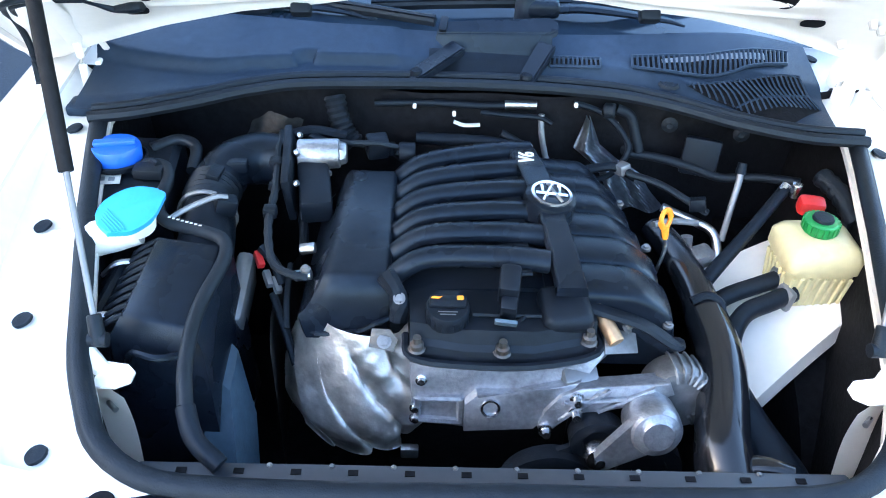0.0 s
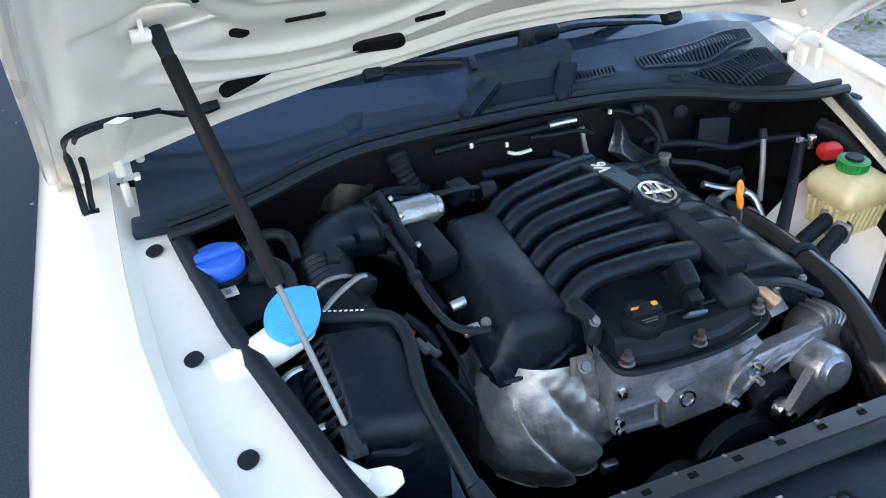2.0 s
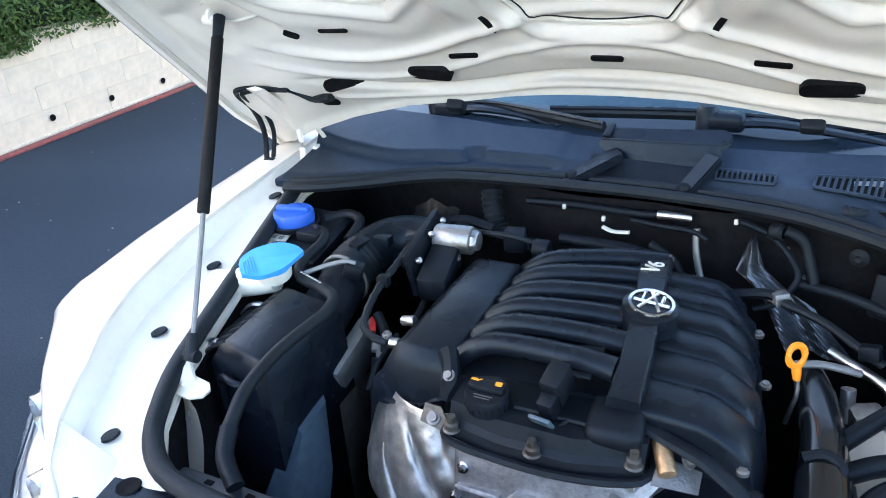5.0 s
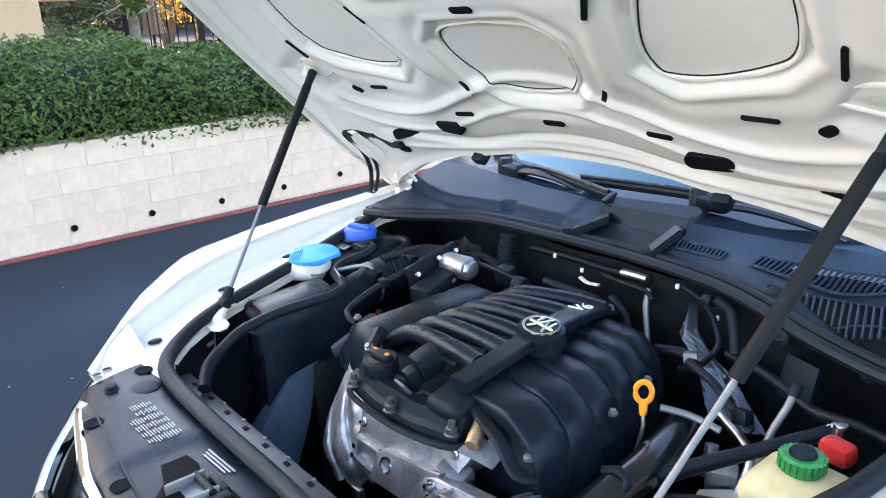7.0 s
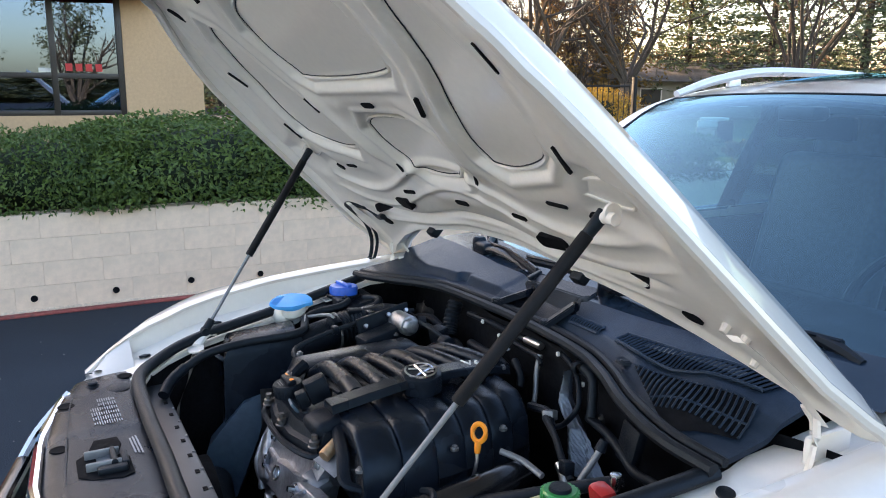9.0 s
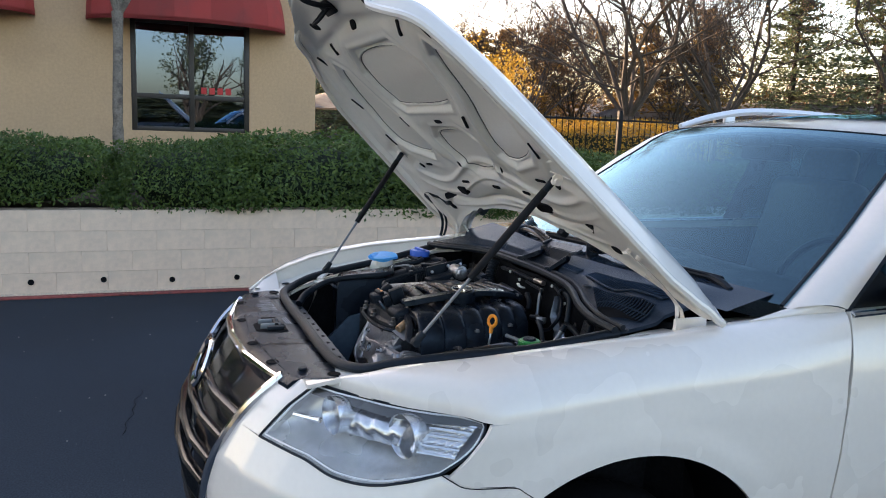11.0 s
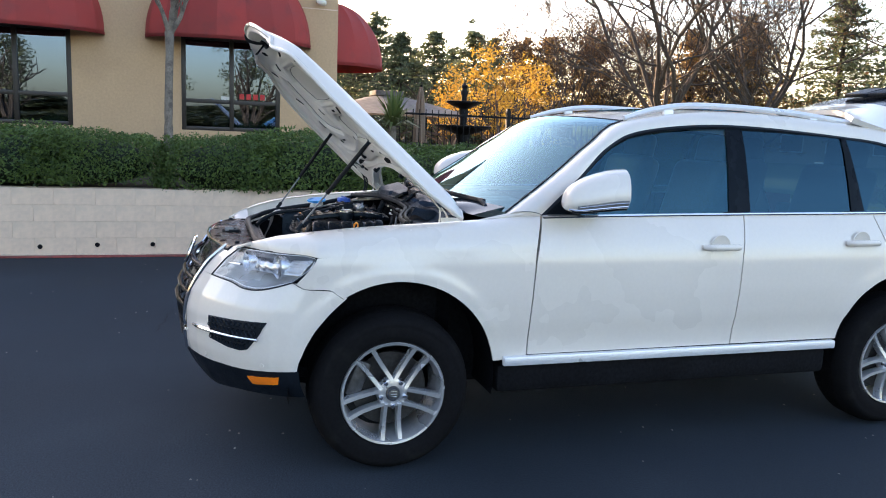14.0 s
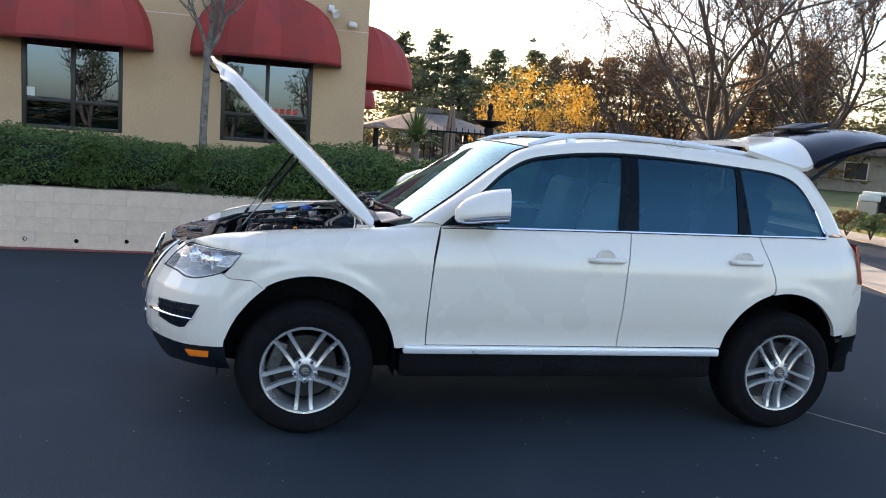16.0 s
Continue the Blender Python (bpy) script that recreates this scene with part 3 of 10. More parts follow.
def awning(centre_y, width, z0, rise, out, m=None):
    """A dome awning: a quarter-round canvas shell with ribs and a valance."""
    aw = new("awning")
    aw.parent = building
    r = width / 2
    m = m or Matrix.Translation((BLD_X, centre_y, z0))
    n = 9
    ribs = []
    for i in range(n):
        b = fresh()

        def surf(u, v, i=i):
            a = math.pi * (i + u) / n
            sag = 1 - 0.028 * math.sin(math.pi * u) * math.sin(math.pi * v)
            c = math.cos(v * math.pi / 2) * sag
            return m @ Vector((math.sin(a) * out * c ** 0.9, -math.cos(a) * r * (0.25 * c ** 0.9 + 0.75 * c ** 0.55), math.sin(v * math.pi / 2) * rise * sag))
        add_grid(b, surf, 4, 14)
        bmesh.ops.remove_doubles(b, verts=b.verts[:], dist=0.0005)
        bmesh.ops.solidify(b, geom=b.faces[:], thickness=0.006)
        part("canvas_panel", b, AWNING, aw, angle=60)
    b = fresh()

    def val(u, v):
        a = math.pi * u
        return m @ Vector((math.sin(a) * out * 1.003, -math.cos(a) * r * 1.003, -0.05 * v))
    add_grid(b, val, 40, 1)
    bmesh.ops.solidify(b, geom=b.faces[:], thickness=0.004)
    part("valance", b, AWNING, aw)
    return aw


for a, b in WINS:
    awning((a + b) / 2 - 0.02, 2.46, 2.72, 1.05, 0.75)
awning(0, 2.3, 0, 1.05, 1.0, pose(-9.9, CORNER, 2.52, 0, 0, 90))
awning(0, 1.7, 0, 0.7, 0.7, pose(-12.9, CORNER, 2.2, 0, 0, 90))
# camera and lamp on the wall
bm = fresh()
add_cyl(bm, (BLD_X, 0.94, 3.42), (BLD_X + 0.1, 0.94, 3.40), 0.03)
add_lathe(bm, [(0, 0), (0.05, 0), (0.055, 0.02), (0.05, 0.10), (0.03, 0.13), (0, 0.135)], pose(BLD_X + 0.08, 0.94, 3.40, 0, 100, 60), 16)
tagged(link_mesh("security_camera", bm, PAINT), "small white security camera on the stucco wall", "camera")
bm = fresh()
add_box(bm, (BLD_X + 0.03, 0.62, 3.64), (0.06, 0.1, 0.1), 0.01)
add_lathe(bm, [(0.02, 0), (0.035, 0.02), (0.075, 0.16), (0.07, 0.17), (0, 0.13)], pose(BLD_X + 0.06, 0.62, 3.62, 0, 125, 40), 16)
tagged(link_mesh("flood_lamp", bm, NECK), "cream floodlight fixed to the stucco wall", "lamp")

# ---- trees ----


def grow(bmx, p, way, length, r, depth, rng, tips, bend=0.25, fork=(2, 3), spread=0.55, seg=7, lift=0.12, shrink=0.68):
    """Limbs that taper, bend and fork."""
    steps = 4
    line = [p.copy()]
    d = way.normalized()
    q = p.copy()
    for i in range(steps):
        d = (d + Vector((rng.gauss(0, bend), rng.gauss(0, bend), rng.gauss(0, bend * 0.6) + lift)) * 0.4).normalized()
        q = q + d * (length / steps)
        line.append(q.copy())
    r1 = r * 0.66
    add_tube(bmx, line, [r, r1], seg=seg if depth > 2 else max(seg - 2, 4) if depth > 0 else 3, per=2 if depth > 1 else 1, closed_ends=False)
    if depth <= 0:
        tips.append((line[-1], d))
        tips.append((line[2], d))
        return
    for _ in range(rng.randint(*fork)):
        a = Vector((rng.gauss(0, 1), rng.gauss(0, 1), rng.gauss(0, 0.7)))
        grow(bmx, line[-1] if rng.random() < 0.6 else line[3], (d + a * spread).normalized(), length * shrink * rng.uniform(0.8, 1.2), r1 * 0.8, depth - 1, rng, tips, bend, fork, spread, seg, lift, shrink)
    if depth > 1:
        a = Vector((rng.gauss(0, 1), rng.gauss(0, 1), rng.gauss(0, 0.4)))
        grow(bmx, line[2], (d + a * spread * 1.3).normalized(), length * shrink * 0.8, r1 * 0.6, depth - 2, rng, tips, bend, fork, spread, seg, lift, shrink)


# the slim bare tree in the bed
rng = random.Random(21)
tree = thing("planter_tree", "slim bare grey-barked tree standing among the hedge shrubs", "tree")
bm = fresh()
tips = []
T0 = Vector((-7.04, -1.25, 0.65))
add_tube(bm, [T0, T0 + Vector((-0.02, 0.0, 0.9)), T0 + Vector((-0.12, 0.02, 1.7)), T0 + Vector((-0.17, 0.02, 2.0))], [0.068, 0.056, 0.052, 0.062], seg=12, per=5)
for way in ((0.25, 0.5, 1.0), (0.1, -0.35, 1.1), (-0.2, 0.1, 1.2), (0.35, -0.1, 1.0), (0.0, 0.3, 1.3)):
    grow(bm, T0 + Vector((-0.17, 0.02, 1.95)), Vector(way), 0.62, 0.034, 3, rng, tips, bend=0.3, spread=0.42, lift=0.3)
part("trunk", bm, BARK, tree)
seeds = leaf_object("dry_seed_heads", [(p + Vector((rng.gauss(0, 0.03), rng.gauss(0, 0.03), rng.gauss(0, 0.03))), d) for p, d in tips for _ in range(2)], 0.035, TWIGS, rng)
seeds.parent = tree
seeds["kind"] = "stuff"


def limb(bmx, p, way, length, r, depth, rng, tips):
    """A slim limb that wavers upward and throws side shoots all along it."""
    n = 5
    line, d, q = [p.copy()], way.normalized(), p.copy()
    for i in range(n):
        d = (d + Vector((rng.gauss(0, 0.20), rng.gauss(0, 0.20), rng.gauss(0, 0.16) + 0.05))).normalized()
        q = q + d * (length / n)
        line.append(q.copy())
    add_tube(bmx, line, [r, max(r * 0.5, 0.011)], seg=6 if depth > 3 else 4 if depth > 1 else 3, per=1, closed_ends=False)
    if depth <= 0:
        tips.append((line[-1], d))
        tips.append((line[3], d))
        return
    for i in range(1, n + 1):
        for _ in range(1 if i < n else 2):
            if i < n and rng.random() < 0.22:
                continue
            a = Vector((rng.gauss(0, 1), rng.gauss(0, 1), rng.gauss(0.15, 0.6)))
            k = 1 - 0.5 * i / n
            limb(bmx, line[i], (d * 0.9 + a * 0.55).normalized(), length * rng.uniform(0.45, 0.75) * (0.6 + 0.4 * k), max(r * (0.42 if i < n else 0.5), 0.011), depth - (1 if i >= 3 or depth < 3 else 2), rng, tips)


def bare_oak(place, height, seed, leaves=0, leaf=TWIGS):
    rng = random.Random(seed)
    t = thing("oak_tree", "large bare oak tree with dark spreading branches", "tree", group="trees beyond the lot")
    b = fresh()
    tips = []
    add_tube(b, [(0, 0, 0), (0.1, 0, height * 0.07), (0.0, 0.1, height * 0.14)], [height * 0.026, height * 0.020, height * 0.022], seg=10, per=4)
    part("trunk", b, OAKBARK, t)
    b = fresh()
    for i in range(8):
        a = 2 * math.pi * i / 8 + rng.uniform(-0.4, 0.4)
        o = rng.uniform(0.2, 0.75)
        limb(b, Vector((0, 0.1, height * 0.13)), Vector((math.cos(a) * o, math.sin(a) * o, 1)), height * rng.uniform(0.42, 0.56), height * 0.0082, 4, rng, tips)
    part("crown", b, OAKBARK, t)
    if leaves:
        sp = [(p + Vector((rng.gauss(0, 0.25), rng.gauss(0, 0.25), rng.gauss(0, 0.25))), d) for p, d in tips for _ in range(leaves)]
        rng.shuffle(sp)
        leaf_object("dry_leaves", sp[:14000], 0.13, leaf, rng).parent = t
    t.matrix_world = Matrix.Translation(place)
    return t


def conifer(place, height, seed, mat, label, base=0.1, wide=0.2, dense=26, big=1.0):
    """A pine: whorls of uneven boughs on a bare trunk, needles in clumps along each bough."""
    rng = random.Random(seed)
    t = thing("conifer_tree", label, "tree", group="trees beyond the lot")
    b = fresh()
    add_tube(b, [(0, 0, 0), (0, 0, height * 0.5), (0.05, 0, height * 0.98)], [height * 0.016, height * 0.011, 0.01], seg=6, per=2)
    sp = []
    tiers = int(14 + height * 0.9)
    for i in range(tiers):
        f = base + (1 - base) * i / tiers
        full = height * wide * 2.1 * (1 - f) ** 0.95 * (0.45 + 0.55 * min(1, (f - base) * 5 + 0.3))
        a0 = rng.uniform(0, 6.28)
        boughs = rng.randint(7, 9)
        for j in range(boughs):
            a = a0 + 6.28 * j / boughs + rng.gauss(0, 0.25)
            reach = full * rng.uniform(0.45, 1.15) + 0.15
            w = Vector((math.cos(a), math.sin(a), 0))
            rise = rng.uniform(-0.15, 0.25)
            z0 = height * (f + rng.gauss(0, 0.028))
            if big < 2:
                add_tube(b, [Vector((0, 0, z0)), w * reach * 0.5 + Vector((0, 0, z0 + rise * reach * 0.3)), w * reach + Vector((0, 0, z0 + rise * reach))], [0.03, 0.012], seg=3, per=1, closed_ends=False)
            for k in range(dense):
                s = 0.15 + 0.9 * rng.random() ** 0.8
                p = w * reach * s + Vector((0, 0, z0 + rise * reach * s * s))
                e = 0.045 * height ** 0.5 * (0.5 + (1 - abs(s - 0.6))) * (0.35 + 0.65 * (1 - f))
                p += Vector((rng.gauss(0, e), rng.gauss(0, e), rng.gauss(0, e * 0.5)))
                sp.append((p, w * 0.6 + Vector((0, 0, 0.3))))
    part("trunk", b, OAKBARK, t)
    leaf_object("needles", sp, (0.17 + height * 0.010) * big, mat, rng, 0.1).parent = t
    t.matrix_world = Matrix.Translation(place) @ Matrix.Diagonal((1.5, 1.5, 1, 1))
    return t


def at_angle(deg, dist, z=0.0):
    """A place that far from the middle of the lot, by its angle from west towards north."""
    return Vector((4.9 - dist * math.cos(radians(deg)), -0.2 + dist * math.sin(radians(deg)), z))


bare_oak(at_angle(31.0, 38), 15.0, 5, 1)
bare_oak(at_angle(37.5, 42), 14.5, 6, 1, RUSSET)
bare_oak(at_angle(25.0, 50), 9.5, 9, 2, RUSSET)
bare_oak(at_angle(48, 42), 13.0, 12, 1)
bare_oak(at_angle(28.5, 58), 9.0, 31, 2, RUSSET)
bare_oak(at_angle(35.0, 54), 9.0, 17, 2, RUSSET)
DARK_LABEL, RUST_LABEL = "tall dark green conifer beyond the lot", "tall conifer with rusty sunlit foliage"
for ang, dist, hgt, mat in ((8.7, 64, 9.2, CONIFER), (11.3, 62, 9.2, CONIFER), (13.0, 58, 7.7, CONIFER), (15.5, 66, 8.8, CONIFER), (18.3, 60, 8.3, CONIFER), (19.8, 68, 8.6, CONIFER), (9.9, 70, 8.2, CONIFER), (14.2, 70, 7.6, CONIFER), (16.9, 70, 7.8, CONIFER),
                            (21.7, 54, 7.0, GOLD), (23.6, 56, 7.6, GOLD), (26.6, 62, 8.0, GOLD), (33.4, 60, 8.6, GOLD), (37.0, 56, 8.8, GOLD),
                            (42.6, 60, 11.0, CONIFER), (47.5, 56, 12.5, CONIFER), (53, 58, 13.0, CONIFER)):
    conifer(at_angle(ang, dist), hgt * 1.05, int(ang * 10), mat, DARK_LABEL if mat is CONIFER else RUST_LABEL)


def bushy(name, label, category, place, size, n, leaf, mat, seed, trunk=True):
    """A leafy small tree or bush: limbs and many leaves in uneven clumps."""
    rng = random.Random(seed)
    t = thing(name, label, category)
    b = fresh()
    tips = []
    for i in range(4):
        a = 1.6 * i + rng.random()
        grow(b, Vector((0, 0, 0)), Vector((0.4 * math.cos(a), 0.4 * math.sin(a), 1)), size[2] * 0.36, size[2] * 0.028, 3, rng, tips, spread=0.5, seg=5, lift=0.1)
    part("trunk", b, OAKBARK, t)
    sp = []
    clumps = [Vector((rng.gauss(0, 0.36) * size[0], rng.gauss(0, 0.36) * size[1], size[2] * rng.uniform(0.35, 1.0))) for _ in range(42)]
    for c in clumps:
        s = size[2] * rng.uniform(0.05, 0.13)
        for _ in range(n // 42):
            w = Vector((rng.gauss(0, 1), rng.gauss(0, 1), rng.gauss(0, 1))).normalized()
            sp.append((c + w * s * rng.random() ** 0.4, w))
    leaf_object("leaves", sp, leaf, mat, rng).parent = t
    t.matrix_world = Matrix.Translation(place)
    return t


bushy("yellow_tree", "small tree with bright yellow autumn leaves", "tree", at_angle(18.6, 22, 0.3), (1.1, 1.1, 3.3), 2600, 0.085, YELLOW, 3)
bushy("yellow_tree", "small tree with bright yellow autumn leaves", "tree", at_angle(21.6, 25, 0.3), (1.0, 1.0, 3.1), 2200, 0.085, YELLOW, 8)
bushy("yellow_tree", "small tree with bright yellow autumn leaves", "tree", at_angle(15.6, 24, 0.3), (0.9, 0.9, 2.9), 1800, 0.085, YELLOW, 13)
# golden hedge beyond the fence
gh = thing("golden_hedge", "long clipped hedge with golden yellow foliage", "hedge")
rng = random.Random(5)
leaf_object("leaves", hedge_spots(3.6, 0.8, 0.95, 16000, rng, 3.0), 0.075, YELLOW, rng).parent = gh
# the same dark core carries the shade inside this hedge
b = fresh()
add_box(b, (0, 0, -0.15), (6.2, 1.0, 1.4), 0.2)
part("inner_mass", b, HEDGE_SHADE, gh)
gh.matrix_world = pose(-18.7, 12.5, 0.85, 0, 0, 40)
# low woods that close the distance
rng = random.Random(15)
spots = []
for i in range(210):
    ang, dist = rng.uniform(3, 58), rng.uniform(70, 92)
    c = at_angle(ang, dist)
    hgt, wid = rng.uniform(2.6, 5.2) * (1.0 + 0.45 * ramp(ang, 26, 40)), rng.uniform(1.4, 3.2)
    for _ in range(170):
        w = Vector((rng.gauss(0, 1), rng.gauss(0, 1), rng.gauss(0, 1))).normalized() * rng.random() ** 0.35
        spots.append((c + Vector((w.x * wid, w.y * wid, hgt * (0.5 + 0.5 * w.z))), w))
tagged(leaf_object("far_woods", spots, 0.55, RUSSET, rng), "brown winter woods along the far side of the lawns", "woods", kind="stuff")
# verge shrubs and yucca
for i, (ang, dist) in enumerate(((40.2, 19.5), (41.6, 19.0), (43.0, 19.4), (44.4, 19.8))):
    bushy("verge_shrub", "low green and brown shrub on the verge", "shrub", at_angle(ang, dist, 0.1), (0.5, 0.5, 0.55), 1500, 0.06, PALM if i % 2 else TWIGS, 40 + i)
yu = thing("yucca_plant", "spiky green yucca beside the building corner", "plant")
rng = random.Random(2)
bm = fresh()
for i in range(90):
    a, e = rng.uniform(0, 6.28), rng.uniform(0.1, 1.4)
    w = Vector((math.cos(a) * math.cos(e), math.sin(a) * math.cos(e), math.sin(e)))
    s = w.cross(Vector((0, 0, 1))).normalized() * 0.022
    L = rng.uniform(0.5, 0.8)
    p = [Vector((0, 0, 0.25)), w * L * 0.5 + Vector((0, 0, 0.28)), w * L + Vector((0, 0, 0.25 - 0.22 * math.cos(e) * L))]
    vs = [bm.verts.new(p[0] - s * 0.6), bm.verts.new(p[0] + s * 0.6), bm.verts.new(p[1] - s), bm.verts.new(p[1] + s), bm.verts.new(p[2])]
    bm.faces.new((vs[0], vs[1], vs[3], vs[2]))
    bm.faces.new((vs[2], vs[3], vs[4]))
part("leaves", bm, PALM, yu)
bm = fresh()
add_cyl(bm, (0, 0, -0.6), (0, 0, 0.28), 0.08, 0.06, 10)
part("trunk", bm, BARK, yu)
yu.matrix_world = Matrix.Translation((-8.3, 2.15, 1.25))
# far trees behind the camera, on the other side of the lot
rng = random.Random(77)
shade = [conifer(Vector((0, 0, 0)), h, 200 + i, CONIFER, "dark conifer at the far side of the lot", base=0.02, wide=0.24, dense=12, big=2.2) for i, h in enumerate((7.5, 9.6, 6.8))]
for i, y in enumerate(np.arange(-110, 110, 2.6)):
    m = pose(92 + rng.uniform(-7, 7), y + rng.uniform(-1.5, 1.5), 0, 0, 0, rng.uniform(0, 360)) @ Matrix.Diagonal((1.9, 1.9, rng.uniform(0.45, 0.62), 1))
    if i < 3:
        shade[i].matrix_world = m
    else:
        copy_thing(shade[i % 3], m)

# nearer open-crowned trees there, mirrored in the windows
for i, (y, h) in enumerate(((2.6, 8.2), (7.5, 6.4), (-3.5, 5.6), (-14.0, 7.4), (-21.0, 6.6), (-27.0, 8.0), (14.0, 7.6))):
    bushy("lot_tree", "open-crowned grey-green tree across the car park", "tree", Vector((40.0 + 3 * math.sin(i * 2.2), y, 0)), (1.9, 1.9, h), 2100, 0.26, CONIFER, 300 + i)

# ---- fountain, fence, pavilion, house ----
slab("patio", CONCRETE, -22, -8.98, 1.44, 8.62, 0.0, 0.45, "raised concrete patio beside the building", "patio")
slab("patio_kerb", CONCRETE, -8.978, -8.82, 2.2, 8.6, 0.0, 0.66, "low concrete kerb under the iron fence", "kerb")
ft = thing("fountain", "black three-tiered stone fountain behind the fence", "fountain")
FZ = 0.45


def bowl(r, z, h):
    b = fresh()
    add_lathe(b, [(0.0, z - h), (r * 0.25, z - h), (r * 0.8, z - h * 0.45), (r, z - 0.03), (r * 1.02, z), (r * 0.95, z + 0.005), (r * 0.8, z - h * 0.3), (0, z - h * 0.6)], None, 28)
    return b


for r, z, h in ((0.62, 0.62, 0.2), (0.44, 1.08, 0.16), (0.27, 1.50, 0.13)):
    part("bowl", bowl(r, z, h), IRON, ft)
bm = fresh()
add_lathe(bm, [(0.0, 0), (0.3, 0), (0.3, 0.08), (0.14, 0.16), (0.1, 0.3), (0.14, 0.45), (0.08, 0.6), (0.07, 0.75), (0.11, 0.9), (0.06, 1.05), (0.055, 1.2), (0.08, 1.33), (0.045, 1.45), (0.04, 1.58), (0.06, 1.66), (0.035, 1.72), (0.05, 1.77), (0.0, 1.84)], None, 20)
part("column", bm, IRON, ft)
ft.matrix_world = Matrix.Translation((-9.6, 3.79, FZ)) @ Matrix.Diagonal((1.2, 1.2, 1.04, 1))
fence = thing("iron_fence", "black wrought iron fence round the patio", "fence")
bm = fresh()
add_cyl(bm, (0, 0, 0.0), (0, 0, 1.16), 0.008, None, 6)
first = part("picket", bm, IRON, fence)
FY = [2.3 + 0.115 * i for i in range(54)]
first.matrix_local = Matrix.Translation((-8.9, FY[0], 0.66))
for y in FY[1:]:
    alike("picket", first, fence, Matrix.Translation((-8.9, y, 0.66)))
for z in (0.78, 1.74):
    bm = fresh()
    add_box(bm, (-8.9, (FY[0] + FY[-1]) / 2, z), (0.03, FY[-1] - FY[0], 0.035), 0.004)
    part("rail", bm, IRON, fence)
for y in (2.26, 4.4, 6.5, 8.5):
    bm = fresh()
    add_box(bm, (-8.9, y, 1.25), (0.07, 0.07, 1.3), 0.006)
    part("post", bm, IRON, fence)
um = thing("folded_umbrella", "closed brown patio umbrella on a pole", "umbrella")
bm = fresh()
add_cyl(bm, (0, 0, -0.65), (0, 0, 1.25), 0.02, None, 10)
part("pole", bm, IRON, um)
bm = fresh()
vs = add_grid(bm, lambda u, v: Vector((math.cos(u * 6.2832) * (0.03 + 0.1 * (1 - v) ** 0.7) * (1 + 0.22 * math.cos(u * 50.3)), math.sin(u * 6.2832) * (0.03 + 0.1 * (1 - v) ** 0.7) * (1 + 0.22 * math.cos(u * 50.3)), 0.1 + 1.1 * v)), 48, 8)
bmesh.ops.remove_doubles(bm, verts=bm.verts[:], dist=0.001)
part("canopy", bm, CANVAS, um)
um.matrix_world = Matrix.Translation((-11.2, 3.4, 1.1))
pav = thing("pavilion", "dark patio pavilion with a hipped roof", "pavilion")
for dx in (-1.7, 1.7):
    for dy in (-1.5, 1.5):
        bm = fresh()
        add_box(bm, (dx, dy, 0.95), (0.12, 0.12, 1.3), 0.01)
        part("post", bm, IRON, pav)
bm = fresh()
a = [bm.verts.new((x, y, 1.62)) for x, y in ((-2, -1.8), (2, -1.8), (2, 1.8), (-2, 1.8))]
c = [bm.verts.new((x, y, 2.05)) for x, y in ((-0.5, -0.4), (0.5, -0.4), (0.5, 0.4), (-0.5, 0.4))]
for i in range(4):
    bm.faces.new((a[i], a[(i + 1) % 4], c[(i + 1) % 4], c[i]))
bm.faces.new(c)
bm.faces.new(a[::-1])
add_box(bm, (0, 0, 2.14), (0.8, 0.7, 0.12), 0.01)
part("roof", bm, SHINGLE, pav)
pav.matrix_world = Matrix.Translation((-15.2, 3.6, 0.15))


def low_house(place, turn, length):
    h = thing("house", "low single-storey house with a grey shingle roof", "house")
    b = fresh()
    add_box(b, (0, 0, 1.2), (length, 8, 2.4))
    part("wall", b, HOUSE, h)
    b = fresh()
    L = length / 2 + 0.6
    p = [b.verts.new(q) for q in ((-L, -4.8, 2.35), (L, -4.8, 2.35), (L, 4.8, 2.35), (-L, 4.8, 2.35), (-L + 2.5, 0, 3.7), (L - 2.5, 0, 3.7))]
    for f in ((0, 1, 5, 4), (2, 3, 4, 5), (1, 2, 5), (3, 0, 4), (3, 2, 1, 0)):
        b.faces.new([p[i] for i in f])
    part("roof", b, SHINGLE, h)
    b = fresh()
    add_box(b, (length * 0.12, 0.5, 3.9), (0.7, 0.7, 1.0), 0.02)
    part("chimney", b, CONCRETE, h)
    for i, x in enumerate(np.arange(-length / 2 + 1.6, length / 2 - 1, 2.7)):
        w = new("window")
        w.parent = h
        b = fresh()
        add_box(b, (x, -4.03, 1.35), (1.4, 0.1, 1.15), 0.01)
        part("frame", b, PAINT, w)
        b = fresh()
        add_box(b, (x, -4.09, 1.35), (1.25, 0.03, 1.0))
        part("pane", b, FRAME, w)
    b = fresh()
    add_box(b, (length * 0.3, -4.06, 1.05), (1.0, 0.08, 2.05), 0.01)
    part("door", b, PAINT, h)
    h.matrix_world = pose(*place, 0, 0, turn)
    return h


low_house(at_angle(41.5, 60), 48, 22)
low_house(at_angle(29, 75), 60, 20)
